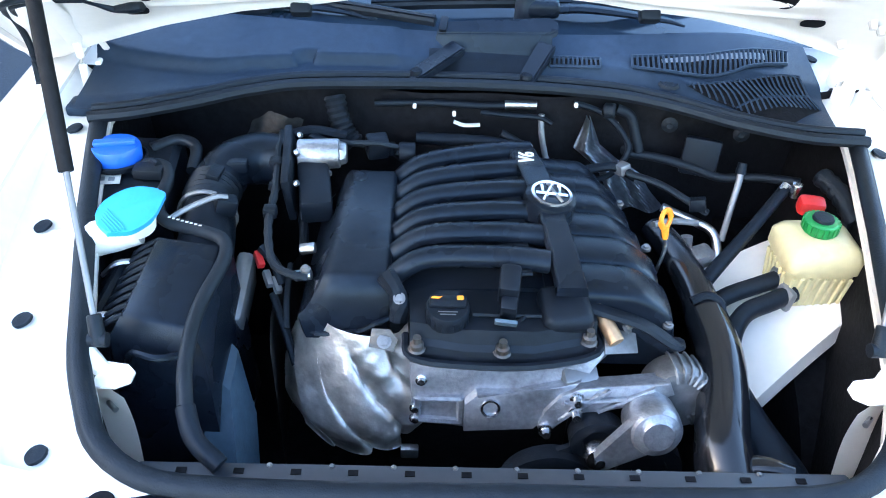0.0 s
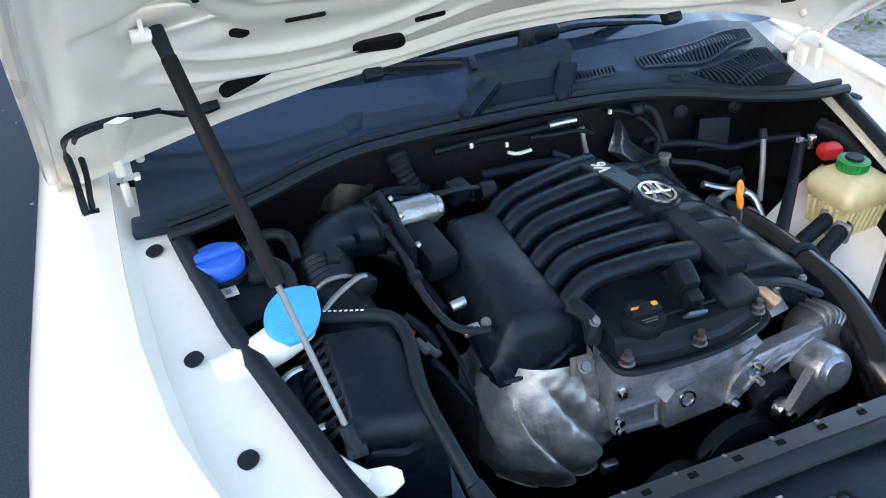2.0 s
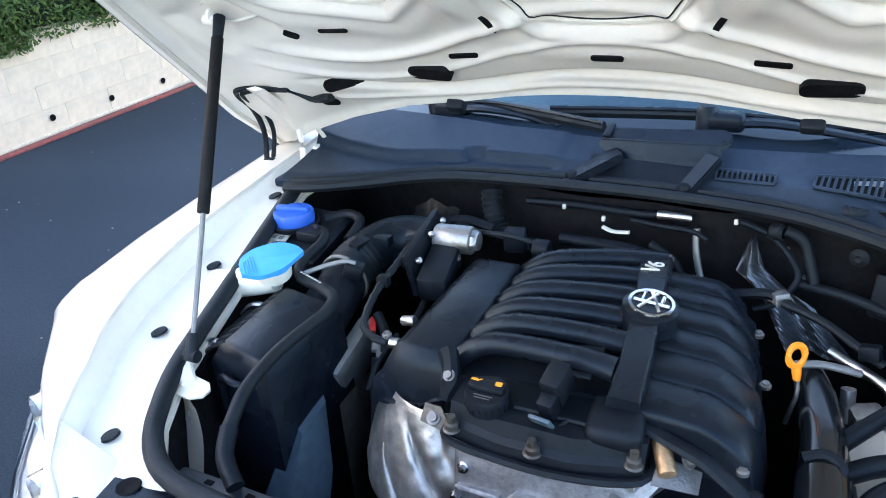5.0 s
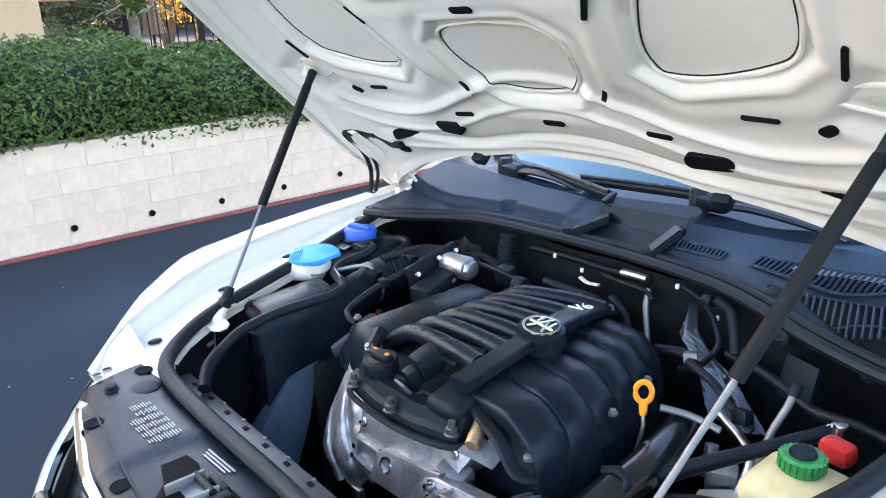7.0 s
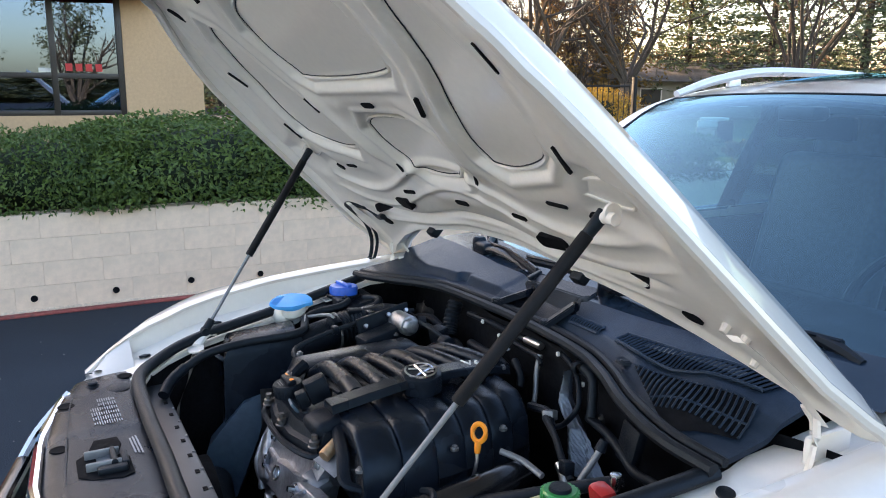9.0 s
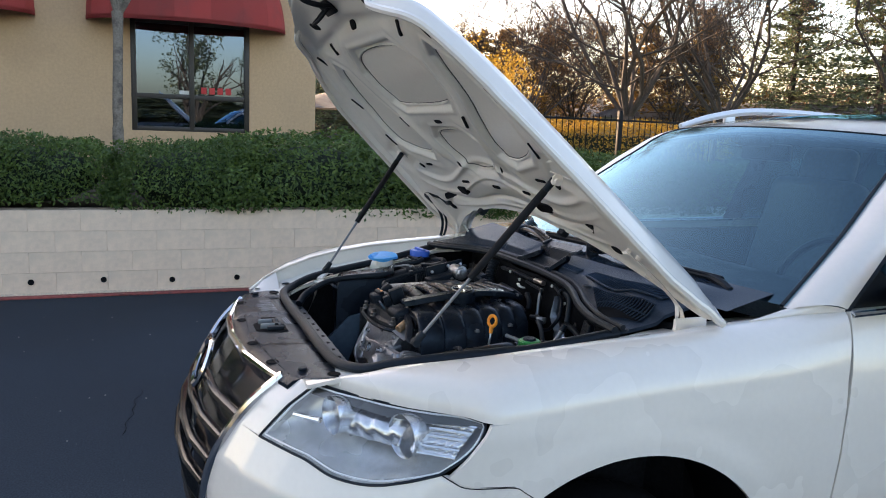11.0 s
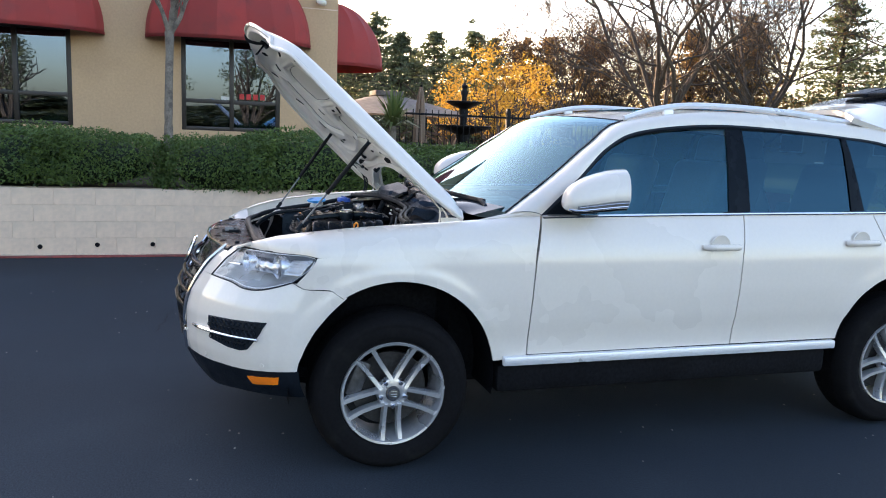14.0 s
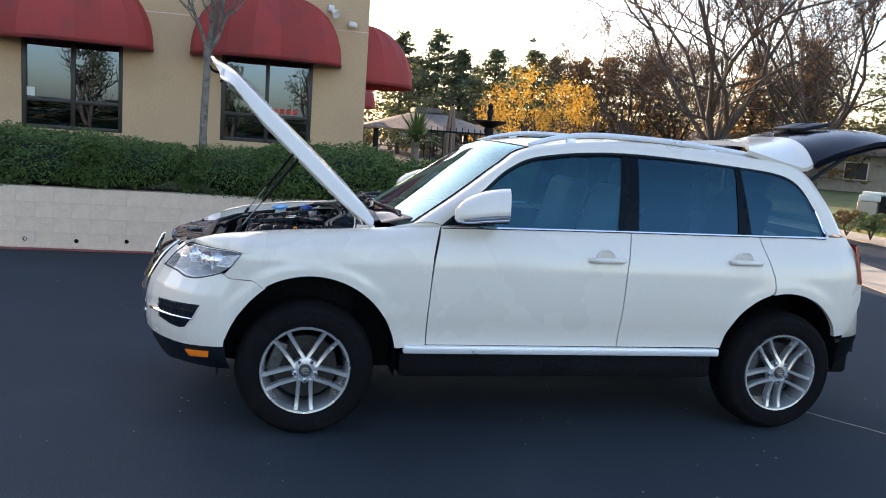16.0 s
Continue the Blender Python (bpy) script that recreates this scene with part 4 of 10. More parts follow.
# stacked crates by the verge
for i, (c, s, mat) in enumerate((((0, 0, 0.28), (0.6, 0.45, 0.5), CONCRETE), ((0.05, 0, 0.64), (0.65, 0.5, 0.22), PAPER), ((0.6, 0.05, 0.36), (0.5, 0.45, 0.72), IRON), ((0.25, 0.05, 0.80), (0.9, 0.4, 0.10), NECK))):
    bm = fresh()
    add_box(bm, c, s, 0.04)
    o = tagged(link_mesh("utility_box", bm, mat), "pale and dark utility boxes standing at the verge", "box")
    o.matrix_world = pose(-17.3, 19.2, 0.0, 0, 0, 40)

# fine marks on the asphalt: a pale seam behind the car, a crack, scattered grit
bm = fresh()
rng = random.Random(31)
q = Vector((0.62, 3.30, 0.0))
d = Vector((0.78, 0.56, 0)).normalized()
prev = None
for i in range(60):
    w = 0.006 * rng.uniform(0.6, 1.3)
    c = q + d * 0.1 * i + Vector((rng.gauss(0, 0.006), rng.gauss(0, 0.006), 0.003))
    s = Vector((-d.y, d.x, 0)) * w
    v = (bm.verts.new(c - s), bm.verts.new(c + s))
    if prev:
        bm.faces.new((prev[0], v[0], v[1], prev[1]))
    prev = v
bmesh.ops.recalc_face_normals(bm, faces=bm.faces[:])
tagged(link_mesh("asphalt_seam", bm, CONCRETE), "thin pale seam across the asphalt", "seam", kind="structure")
bm = fresh()
prev = None
for i in range(30):
    k = i / 29
    c = Vector((-2.28 + 0.65 * k, -1.05 - 0.09 * k + 0.03 * noise.noise(Vector((k * 6, 0, 0))), 0.003))
    s = Vector((0.1, 1, 0)) * 0.0025 * rng.uniform(0.4, 1.2)
    v = (bm.verts.new(c - s), bm.verts.new(c + s))
    if prev:
        bm.faces.new((prev[0], v[0], v[1], prev[1]))
    prev = v
tagged(link_mesh("asphalt_crack", bm, DEEP), "fine dark crack in the asphalt", "crack", kind="structure")
vs, fs = [], []
for i in range(420):
    p = Vector((rng.uniform(-4.7, 4.5), rng.uniform(-4, 4), 0.001))
    r = rng.uniform(0.003, 0.011)
    i0 = len(vs)
    for k in range(5):
        a = 6.283 * k / 5 + rng.random()
        vs.append((p.x + r * math.cos(a), p.y + r * math.sin(a) * 0.7, 0.001))
    vs.append((p.x, p.y, 0.001 + r * 0.6))
    for k in range(5):
        fs.append((i0 + k, i0 + (k + 1) % 5, i0 + 5))
me = bpy.data.meshes.new("grit")
me.from_pydata(vs, [], fs)
me.materials.append(GRAVEL)
tagged(new("grit", me), "scattered pale grit and leaf flecks on the asphalt", "grit", kind="stuff")

# weeds in the gravel beside the lot
rng = random.Random(91)
spots = []
while len(spots) < 9000:
    x, y = rng.uniform(2.9, 10), rng.uniform(2.0, 8.8)
    if y < 2.4 + 0.08 * (x - 3) or noise.noise(Vector((x * 0.9, y * 0.9, 4.0))) < 0.02:
        continue
    spots.append((Vector((x, y, 0.028)), Vector((rng.gauss(0, 0.5), rng.gauss(0, 0.5), 0.2))))
ob = leaf_object("weeds", spots, 0.07, PALM, rng, 0.0)
tagged(ob, "low green weeds growing in the gravel", "weeds", kind="stuff")

# ---- the car: shell ----
CAR_M = Matrix.Translation((0.02, 0, 0))
car = thing("car", "white mid-size luxury SUV with its bonnet and tailgate open", "car", CAR_M)
HUBZ, WB = 0.36, 2.855

SIDE = [(0.30, 0.868), (0.42, 0.893), (0.50, 0.905), (0.57, 0.906), (0.625, 0.913), (0.66, 0.922), (0.80, 0.931), (0.95, 0.926), (1.03, 0.913), (1.10, 0.890), (1.17, 0.858), (1.25, 0.83), (1.60, 0.672)]
PLAN = [(0.0, -0.935), (0.2, -0.922), (0.4, -0.876), (0.5, -0.838), (0.61, -0.778), (0.72, -0.70), (0.815, -0.615), (0.875, -0.54), (0.912, -0.45), (0.926, -0.33), (0.931, -0.10)]
BACK = [(0.26, 0.12), (0.34, 0.06), (0.42, 0.02), (0.52, 0.0), (0.66, 0.0), (0.75, 0.02), (0.85, 0.075), (0.92, 0.12), (0.97, 0.17), (1.02, 0.22)]


def plan(s):
    """The nose's outline seen from above, s from 0 (middle) to 1 (behind the lamp)."""
    return along(PLAN, s)


PLAN_S = [(along(PLAN, i / 200).x, along(PLAN, i / 200).y, i / 200) for i in range(201)]


def s_of_x(x):
    return float(np.interp(x, [p[0] for p in PLAN_S], [p[2] for p in PLAN_S]))


def nose(s, z, out=0.0):
    """A point of the front end: s along the outline, z the height."""
    p, q = along(PLAN, max(s - 0.01, 0)), along(PLAN, min(s + 0.01, 1))
    c = along(PLAN, s)
    n = Vector((-(q - p).y, (q - p).x)).normalized() * -1
    n = Vector((n.x if n.x > 0 else -n.x, n.y))
    lowx = table(z, [(0.26, -0.05), (0.42, -0.012), (0.55, 0), (0.9, 0), (1.0, -0.012)]) * min(1, c.x / 0.7)
    return Vector((c.x + lowx + n.x * out + (flare(c.y, z) if c.y > -0.6 else 0.0), c.y + table(z, BACK) * min(1, (1 - s) * 3.2 + 0.02) + (n.y * out if n.y < 0 else 0), z))


def flare(y, z):
    f = 0.0
    for yc, zc, edge in ((0.012, 0.411, 0.560), (2.839, 0.455, 0.497)):
        r = math.hypot(y - yc, z - zc)
        k = max(0.0, min(1.0, (edge - r) / 0.06))
        f = max(f, 0.0065 * k * k * (3 - 2 * k))
    return f


def side(y, z, out=0.0):
    """A point of the body's left side."""
    x = table(z, SIDE) + flare(y, z) * table(z, [(0.9, 1), (1.02, 0)])
    x -= table(y, [(3.0, 0), (3.2, 0.015), (3.32, 0.045), (3.42, 0.09), (3.52, 0.18)])
    x -= table(y, [(-0.45, 0.036), (-0.43, 0.0345), (-0.40, 0.0215), (-0.36, 0.0135), (-0.32, 0.0085), (-0.28, 0.006), (-0.24, 0.0035), (-0.1, 0)])
    return Vector((x + out, y, z))


def arch(yc, a0, a1, r=0.468, n=18, zc=0.411):
    return [(yc + r * math.cos(radians(a0 + (a1 - a0) * i / n)), zc + r * math.sin(radians(a0 + (a1 - a0) * i / n))) for i in range(n + 1)]


def side_panel(name, bottom, top, left, right, nu, nv, mat=PAINT, label="", lip=0.03):
    f = coons(bottom, top, left, right)
    b = fresh()
    add_grid(b, lambda u, v: side(*f(u, v)), nu, nv)
    thicken(b, lip, (-1, 0, 0))
    o = part(name, b, mat, car, label, angle=50)
    flipped_copy(o)
    return o


# doors
DF = [(0.645, 0.513), (0.644, 0.673), (0.652, 0.85), (0.662, 0.965), (0.680, 1.06), (0.699, 1.163)]
DB = [(1.766, 0.515), (1.774, 0.762), (1.782, 0.961), (1.797, 1.08), (1.812, 1.181)]
DB2 = [(y + 0.006, z) for y, z in DB]
DR = [(2.432, 0.517), *[(y, z) for y, z in arch(2.839, 168, 106, 0.411, 9, 0.455)], (2.744, 0.875), (2.735, 0.945), (2.70, 1.03), (2.665, 1.11), (2.638, 1.189)]
side_panel("front_door", [DF[0], DB[0]], [DF[-1], DB[-1]], DF, DB, 26, 18)
side_panel("rear_door", [DB2[0], DR[0]], [DB2[-1], DR[-1]], DB2, DR, 22, 22)
# quarter panel behind the door
QF = [(y + 0.006, z) for y, z in DR if z > 0.86]
q_bottom = arch(2.839, 104, 20, 0.405, 14, 0.455)
b = fresh()
qf = coons(q_bottom, [(QF[-1][0], QF[-1][1]), (2.9, 1.195), (3.27, 1.201)], [q_bottom[0], *QF], [q_bottom[-1], (3.33, 0.60), (3.42, 0.80), (3.40, 1.0), (3.33, 1.12), (3.27, 1.201)])
add_grid(b, lambda u, v: side(*qf(u, v)), 26, 18)
thicken(b, 0.03, (-1, 0, 0))
o = part("quarter_panel", b, PAINT, car, angle=50)
flipped_copy(o)
# rear end: bumper, lower trim, tail lamps, opening behind the seats
b = fresh()
REAR = [(0.889, 3.30), (0.852, 3.40), (0.80, 3.48), (0.68, 3.56), (0.4, 3.62), (0.0, 3.63)]
rear_back = [(0.34, -0.10), (0.45, -0.02), (0.58, 0.0), (0.75, -0.03), (0.90, -0.06)]
add_grid(b, lambda u, v: Vector((along(REAR, u).x - 0.02 * (1 - v), along(REAR, u).y + table(0.58 + 0.30 * v, rear_back), 0.58 + 0.30 * v)), 20, 8)
bmesh.ops.solidify(b, geom=b.faces[:], thickness=0.012)
part("rear_bumper", mirrored(b), PAINT, car)
b = fresh()
add_grid(b, lambda u, v: Vector((along([(0.893, 3.285), *REAR], u).x - 0.03 * (1 - v), along([(0.893, 3.285), *REAR], u).y + table(0.42 + 0.165 * v, rear_back) - 0.012, 0.42 + 0.165 * v)), 20, 6)
bmesh.ops.solidify(b, geom=b.faces[:], thickness=0.012)
part("rear_bumper_trim", mirrored(b), BLACK, car, "unpainted black lower bumper")
for sx in (1, -1):
    b = fresh()
    add_grid(b, lambda u, v: Vector((sx * (0.876 - 0.20 * u ** 1.6 - 0.02 * v), 3.335 + 0.10 * u ** 0.7 - 0.02 * v + 0.03 * (1 - v), 0.92 + 0.235 * v)), 8, 8, flip=sx < 0)
    bmesh.ops.solidify(b, geom=b.faces[:], thickness=-0.02)
    part("tail_lamp", b, TAIL, car, "red and clear tail lamp")
b = fresh()
add_box(b, (0, 3.42, 0.99), (1.5, 0.1, 0.2), 0.02)
part("rear_sill", b, BLACK, car)
# rocker trim: bright strip and dark underside
b = fresh()
add_box(b, (0.920, 1.468, 0.490), (0.034, 1.90, 0.044), 0.008)
o = part("sill_strip", b, SATIN, car, "bright metal sill strip")
flipped_copy(o)
b = fresh()
add_box(b, (0.0, 1.45, 0.395), (1.80, 1.90, 0.145), 0.03)
part("underbody", b, DEEP, car)
b = fresh()
add_box(b, (0.0, 3.1, 0.42), (1.5, 0.75, 0.22), 0.03)
part("rear_underbody", b, DEEP, car)
b = fresh()
add_box(b, (0.0, 1.4, 0.29), (0.5, 2.9, 0.12), 0.04)
part("drive_tunnel", b, DEEP, car)
# fender sides
fs_left = [(-0.43, 0.868), (-0.383, 0.923), (-0.352, 0.965), (-0.345, 0.981)]
b = fresh()
ff = coons([(-0.43, 0.868), (-0.40, 0.850), (-0.29, 0.846), *arch(0.012, 121, 10, 0.468, 24), (0.50, 0.492), (0.639, 0.507)], [(-0.345, 0.981), (-0.28, 0.985), (0.1, 1.0), (0.656, 1.0)], fs_left, [(0.639, 0.507), (0.638, 0.673), (0.646, 0.85), (0.656, 1.0)])
add_grid(b, lambda u, v: side(*ff(u, v)), 54, 14)
# top of the fender: crest line and the flange inside it
CREST = [(-0.665, 0.545, 0.975), (-0.60, 0.60, 1.006), (-0.50, 0.672, 1.042), (-0.40, 0.728, 1.064), (-0.30, 0.762, 1.079), (-0.15, 0.785, 1.097), (0.0, 0.795, 1.109), (0.15, 0.80, 1.118), (0.46, 0.806, 1.14), (0.58, 0.822, 1.153), (0.70, 0.852, 1.163)]
LOW = [(-0.665, 0.50, 0.966), (-0.63, 0.545, 0.972), (-0.57, 0.652, 0.978), (-0.487, 0.757, 0.981), (-0.40, 0.840, 0.985), (-0.37, 0.870, 0.985), (-0.345, 0.902, 0.981), (-0.28, 0.918, 0.985)]


def crest(y):
    return Vector((table(y, [(c[0], c[1]) for c in CREST]), y, table(y, [(c[0], c[2]) for c in CREST])))


def fender_low(y):
    if y > -0.28:
        return side(y, table(y, [(-0.28, 0.985), (0.1, 1.0)]))
    return Vector((table(y, [(c[0], c[1]) for c in LOW]), y, table(y, [(c[0], c[2]) for c in LOW])))


def fender_top(u, v):
    y = -0.665 + (0.656 + 0.665 + 0.037 * v) * u
    a, c = fender_low(y), crest(y)
    m = Vector((a.x - 0.10 * ((c.z - a.z) * 0.7 + 0.012), y, a.z * 0.2 + c.z * 0.8 + 0.012))
    return (1 - v) ** 2 * a + 2 * v * (1 - v) * m + v * v * c


add_grid(b, fender_top, 64, 10)
bmesh.ops.remove_doubles(b, verts=b.verts[:], dist=0.004)
thicken(b, 0.012, (-1, 0, -0.1))
o = part("front_fender", b, PAINT, car, angle=55)
flipped_copy(o)
# the pillar's foot on the fender
def pillar_foot(u, v):
    a = Vector((0.850, 0.70, 1.168)).lerp(Vector((0.796, 0.56, 1.168)), v)
    c = crest(0.69 - 0.27 * v) + Vector((-0.002, 0, 0.003))
    return a.lerp(c, u) + Vector((0.008, 0, 0.010)) * math.sin(math.pi * v) * (1 - u)


b = fresh()
add_grid(b, pillar_foot, 8, 10)
thicken(b, 0.012, (-0.5, 0, -0.7))
o = part("pillar_foot", b, PAINT, car, angle=55)
flipped_copy(o)
# rolled edge along the crest, then the inner flange with rubber plugs, beside the seal
b = fresh()
add_grid(b, lambda u, v: (lambda y: crest(y) + Vector((-0.034 * v * ramp(y, -0.62, -0.45), 0, -0.004 * v * v)))(-0.62 + 1.23 * u), 40, 3)
thicken(b, 0.008, (0, 0, -1))
o = part("fender_edge", b, PAINT, car, angle=60)
flipped_copy(o)
SEALX = [(-0.56, 0.40), (-0.53, 0.47), (-0.48, 0.515), (-0.40, 0.552), (-0.30, 0.580), (-0.11, 0.634), (0.05, 0.668), (0.14, 0.684), (0.2, 0.668), (0.5, 0.660)]
SEALZ = [(-0.56, 0.972), (-0.4, 1.005), (-0.3, 1.018), (-0.11, 1.040), (0.12, 1.085), (0.5, 1.11)]


def flange(u, v):
    y = -0.60 + (0.62 + 0.60) * u
    c = crest(y) + Vector((-0.030 * ramp(y, -0.60, -0.45), 0, -0.010))
    sx = min(table(y, SEALX), c.x - 0.02)
    a = Vector((sx - 0.015, y, table(y, SEALZ) - 0.006))
    k = 0.28
    if v < k:
        return c.lerp(Vector((c.x - 0.022, y, min(c.z - 0.02, a.z + 0.012))), v / k)
    return Vector((c.x - 0.022, y, min(c.z - 0.02, a.z + 0.012))).lerp(a, (v - k) / (1 - k))


b = fresh()
add_grid(b, flange, 50, 7, flip=False)
thicken(b, 0.010, (0, 0, -1))
flange_ob = part("fender_flange", b, PAINT_IN, car, "white inner wing edge with rubber plugs")
flipped_copy(flange_ob)
for y in (-0.525, -0.328, -0.141, 0.09, 0.30, 0.44):
    for sx in (1, -1):
        p = flange((y + 0.60) / 1.22, 0.52)
        b = fresh()
        add_lathe(b, [(0, 0.0045), (0.006, 0.0055), (0.010, 0.004), (0.0135, 0.004), (0.0145, 0.0)], Matrix.Translation((sx * p.x, p.y, p.z + 0.001)) @ pose(0, 0, 0, 4, sx * 12, 0), 16)
        part("plug", b, RUBBER, car)
# inner wings: whole sheet near-black, the bay's shade put into its colour
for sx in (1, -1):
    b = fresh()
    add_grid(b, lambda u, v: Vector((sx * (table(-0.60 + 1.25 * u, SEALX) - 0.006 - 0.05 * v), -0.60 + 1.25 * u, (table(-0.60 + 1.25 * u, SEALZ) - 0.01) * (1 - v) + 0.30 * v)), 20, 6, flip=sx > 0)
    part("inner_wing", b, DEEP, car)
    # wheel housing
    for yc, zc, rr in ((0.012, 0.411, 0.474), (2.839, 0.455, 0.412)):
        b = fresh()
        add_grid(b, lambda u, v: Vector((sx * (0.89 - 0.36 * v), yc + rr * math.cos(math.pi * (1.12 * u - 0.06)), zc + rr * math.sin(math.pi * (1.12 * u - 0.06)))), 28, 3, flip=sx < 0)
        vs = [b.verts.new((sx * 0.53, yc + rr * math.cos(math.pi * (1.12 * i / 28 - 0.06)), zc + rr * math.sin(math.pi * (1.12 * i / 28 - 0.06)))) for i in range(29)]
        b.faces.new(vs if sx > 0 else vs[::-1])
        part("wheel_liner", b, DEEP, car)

# front bumper


def nose_patch(name, bottom, top, left, right, nu, nv, mat, label="", out=0.0, lip=0.02, flip=False, angle=50, parent=None, both=True):
    f = coons(bottom, top, left, right)
    b = fresh()
    add_grid(b, lambda u, v: nose(*f(u, v), out), nu, nv, flip=flip)
    if lip:
        thicken(b, lip, (0, 1, 0))
    o = part(name, b, mat, parent or car, label, angle)
    if both:
        flipped_copy(o)
    return o


S = s_of_x


def soft_line(pts):
    """The same flat line without corners."""
    return [(p.x, p.y) for p in curve_points([(x, y, 0) for x, y in pts], 6)]


# the painted bumper: from beside the grille round to the wheel arch
S_ARCH = lambda y: float(np.interp(y, [p[1] for p in PLAN_S], [p[2] for p in PLAN_S]))


def s_side(y, z):
    """The place along the outline where the nose stands at that y and height."""
    lo, hi = 0.6, 1.0
    for _ in range(30):
        mid = (lo + hi) / 2
        lo, hi = (mid, hi) if nose(mid, z).y < y else (lo, mid)
    return lo


HB = [(S(0.497), 0.840), (S(0.56), 0.838), (S(0.638), 0.835), (S(0.713), 0.821), (S(0.781), 0.823), (S(0.838), 0.845), (S(0.877), 0.872)]
HT = [(S(0.542), 0.975), (S(0.652), 0.978), (S(0.757), 0.981), (S(0.842), 0.985), (S(0.884), 0.977)]
HLf = [(S(0.497), 0.840), (S(0.515), 0.90), (S(0.542), 0.975)]
HRr = [(S(0.877), 0.872), (S(0.896), 0.923), (S(0.893), 0.962), (S(0.884), 0.977)]
GRILLE = [(0.36, 0.46), (0.358, 0.57), (0.367, 0.70), (0.384, 0.79), (0.395, 0.84), (0.415, 0.90), (0.443, 0.966)]
bump_bottom = [(S(0.36), 0.46), (S(0.57), 0.46), (S(0.77), 0.466), (s_side(-0.447, 0.489), 0.489)]
bump_right = [(s_side(y, z), z) for y, z in ((-0.447, 0.489), (-0.440, 0.53), (-0.412, 0.60), (-0.372, 0.67), (-0.325, 0.73), (-0.275, 0.78), (-0.238, 0.811), (-0.288, 0.842))]
bump_top = [(S(0.395), 0.84), *soft_line([(x, z - 0.003) for x, z in HB]), *soft_line([(s_side(-0.420, 0.858), 0.858), (s_side(-0.392, 0.848), 0.848), (s_side(-0.288, 0.842), 0.842)])]
bump_left = [(S(x), z) for x, z in GRILLE[:5]]
nose_patch("front_bumper", bump_bottom, bump_top, bump_left, bump_right, 90, 30, PAINT)
b = fresh()
seam_line = [HB[-1], *((s_side(y, z), z) for y, z in ((-0.422, 0.859), (-0.405, 0.850), (-0.380, 0.8465), (-0.335, 0.8445), (-0.288, 0.842), (-0.268, 0.830), (-0.246, 0.815), (-0.234, 0.806)))]
add_tube(b, [(lambda p: Vector((max(p.x, side(p.y, p.z).x) if p.y > -0.43 else p.x, p.y, p.z)))(nose(*q)) for q in seam_line], 0.0012, seg=6, per=5)
flipped_copy(part("panel_gap", b, DEEP, car))
nose_patch("bumper_corner", [(S(0.395), 0.8395), (S(0.494), 0.8395)], [(S(0.443), 0.966), (S(0.539), 0.975)], [(S(x), z) for x, z in GRILLE[4:]], [(x - 0.003, z) for x, z in HLf], 12, 12, PAINT)
nose_patch("bumper_lip", [(0.0, 0.30), (S(0.5), 0.305), (S(0.66), 0.335), (S(0.80), 0.35), (S_ARCH(-0.447), 0.365)], [(0.0, 0.45), (S(0.36), 0.459), (S(0.57), 0.459), (S(0.77), 0.465), (S_ARCH(-0.447), 0.488)],
           [(0.0, 0.30), (0.0, 0.45)], [(S_ARCH(-0.447), 0.365), (S_ARCH(-0.447), 0.488)], 34, 6, BLACK, "unpainted black lower bumper lip", out=-0.008)
# grille field, its slats and chrome surround
nose_patch("grille_backing", [(0.0, 0.46), (S(0.358), 0.46)], [(0.0, 0.955), (S(0.44), 0.955)], [(0.0, 0.46), (0.0, 0.955)], [(S(0.358), 0.46), (S(0.37), 0.73), (S(0.44), 0.955)], 16, 16, GLOSS, out=-0.04)
for i in range(4):
    z = 0.665 + 0.062 * i
    b = fresh()
    xe = table(z, [(0.6, 0.352), (0.75, 0.372), (0.88, 0.40), (0.95, 0.43)]) - 0.016
    line = [nose(S(xe * abs(k) / 10) if k else 0.0, z, 0.002) for k in range(0, 11)]
    line = [Vector((-q.x, q.y, q.z)) for q in line[:0:-1]] + line
    add_tube(b, line, 0.015, seg=8, per=1, flat=0.7)
    part("grille_slat", b, GLOSS, car)
b = fresh()
add_tube(b, [nose(S(x - 0.013), z, 0.003) for x, z in GRILLE], 0.013, seg=8, per=4)
o = part("grille_surround", b, CHROME, car, "chrome grille surround")
flipped_copy(o)
b = fresh()
line = [nose(S(0.432 * abs(k) / 10) if k else 0.0, 0.958, 0.006) for k in range(0, 11)]
line = [Vector((-q.x, q.y, q.z)) for q in line[:0:-1]] + line
add_tube(b, line, 0.010, seg=8, per=1)
part("grille_top_strip", b, CHROME, car, "chrome strip along the grille top")
b = fresh()
add_lathe(b, [(0.055, 0), (0.075, 0.0), (0.078, 0.008), (0.07, 0.014), (0.056, 0.010)], Matrix.Translation(nose(0, 0.878, 0.02)) @ pose(0, 0, 0, 68, 0, 0), 28)
part("badge_ring", b, CHROME, car, "plain chrome ring badge")
for z0, z1 in ((0.47, 0.60),):
    for i in range(3):
        b = fresh()
        line = [nose(S(0.28 * k / 8) if k else 0.0, 0.49 + 0.045 * i, -0.01) for k in range(0, 9)]
        line = [Vector((-q.x, q.y, q.z)) for q in line[:0:-1]] + line
        add_tube(b, line, 0.008, seg=6, per=1)
        part("lower_grille_slat", b, BLACK, car)
b = fresh()
add_grid(b, lambda u, v: nose(S(0.30) * abs(2 * u - 1), 0.595 + 0.05 * v, 0.004) * 1.0 if u >= 0.5 else Vector((-nose(S(0.30) * abs(2 * u - 1), 0.595 + 0.05 * v, 0.004).x, nose(S(0.30) * abs(2 * u - 1), 0.595 + 0.05 * v, 0.004).y, 0.595 + 0.05 * v)), 24, 3)
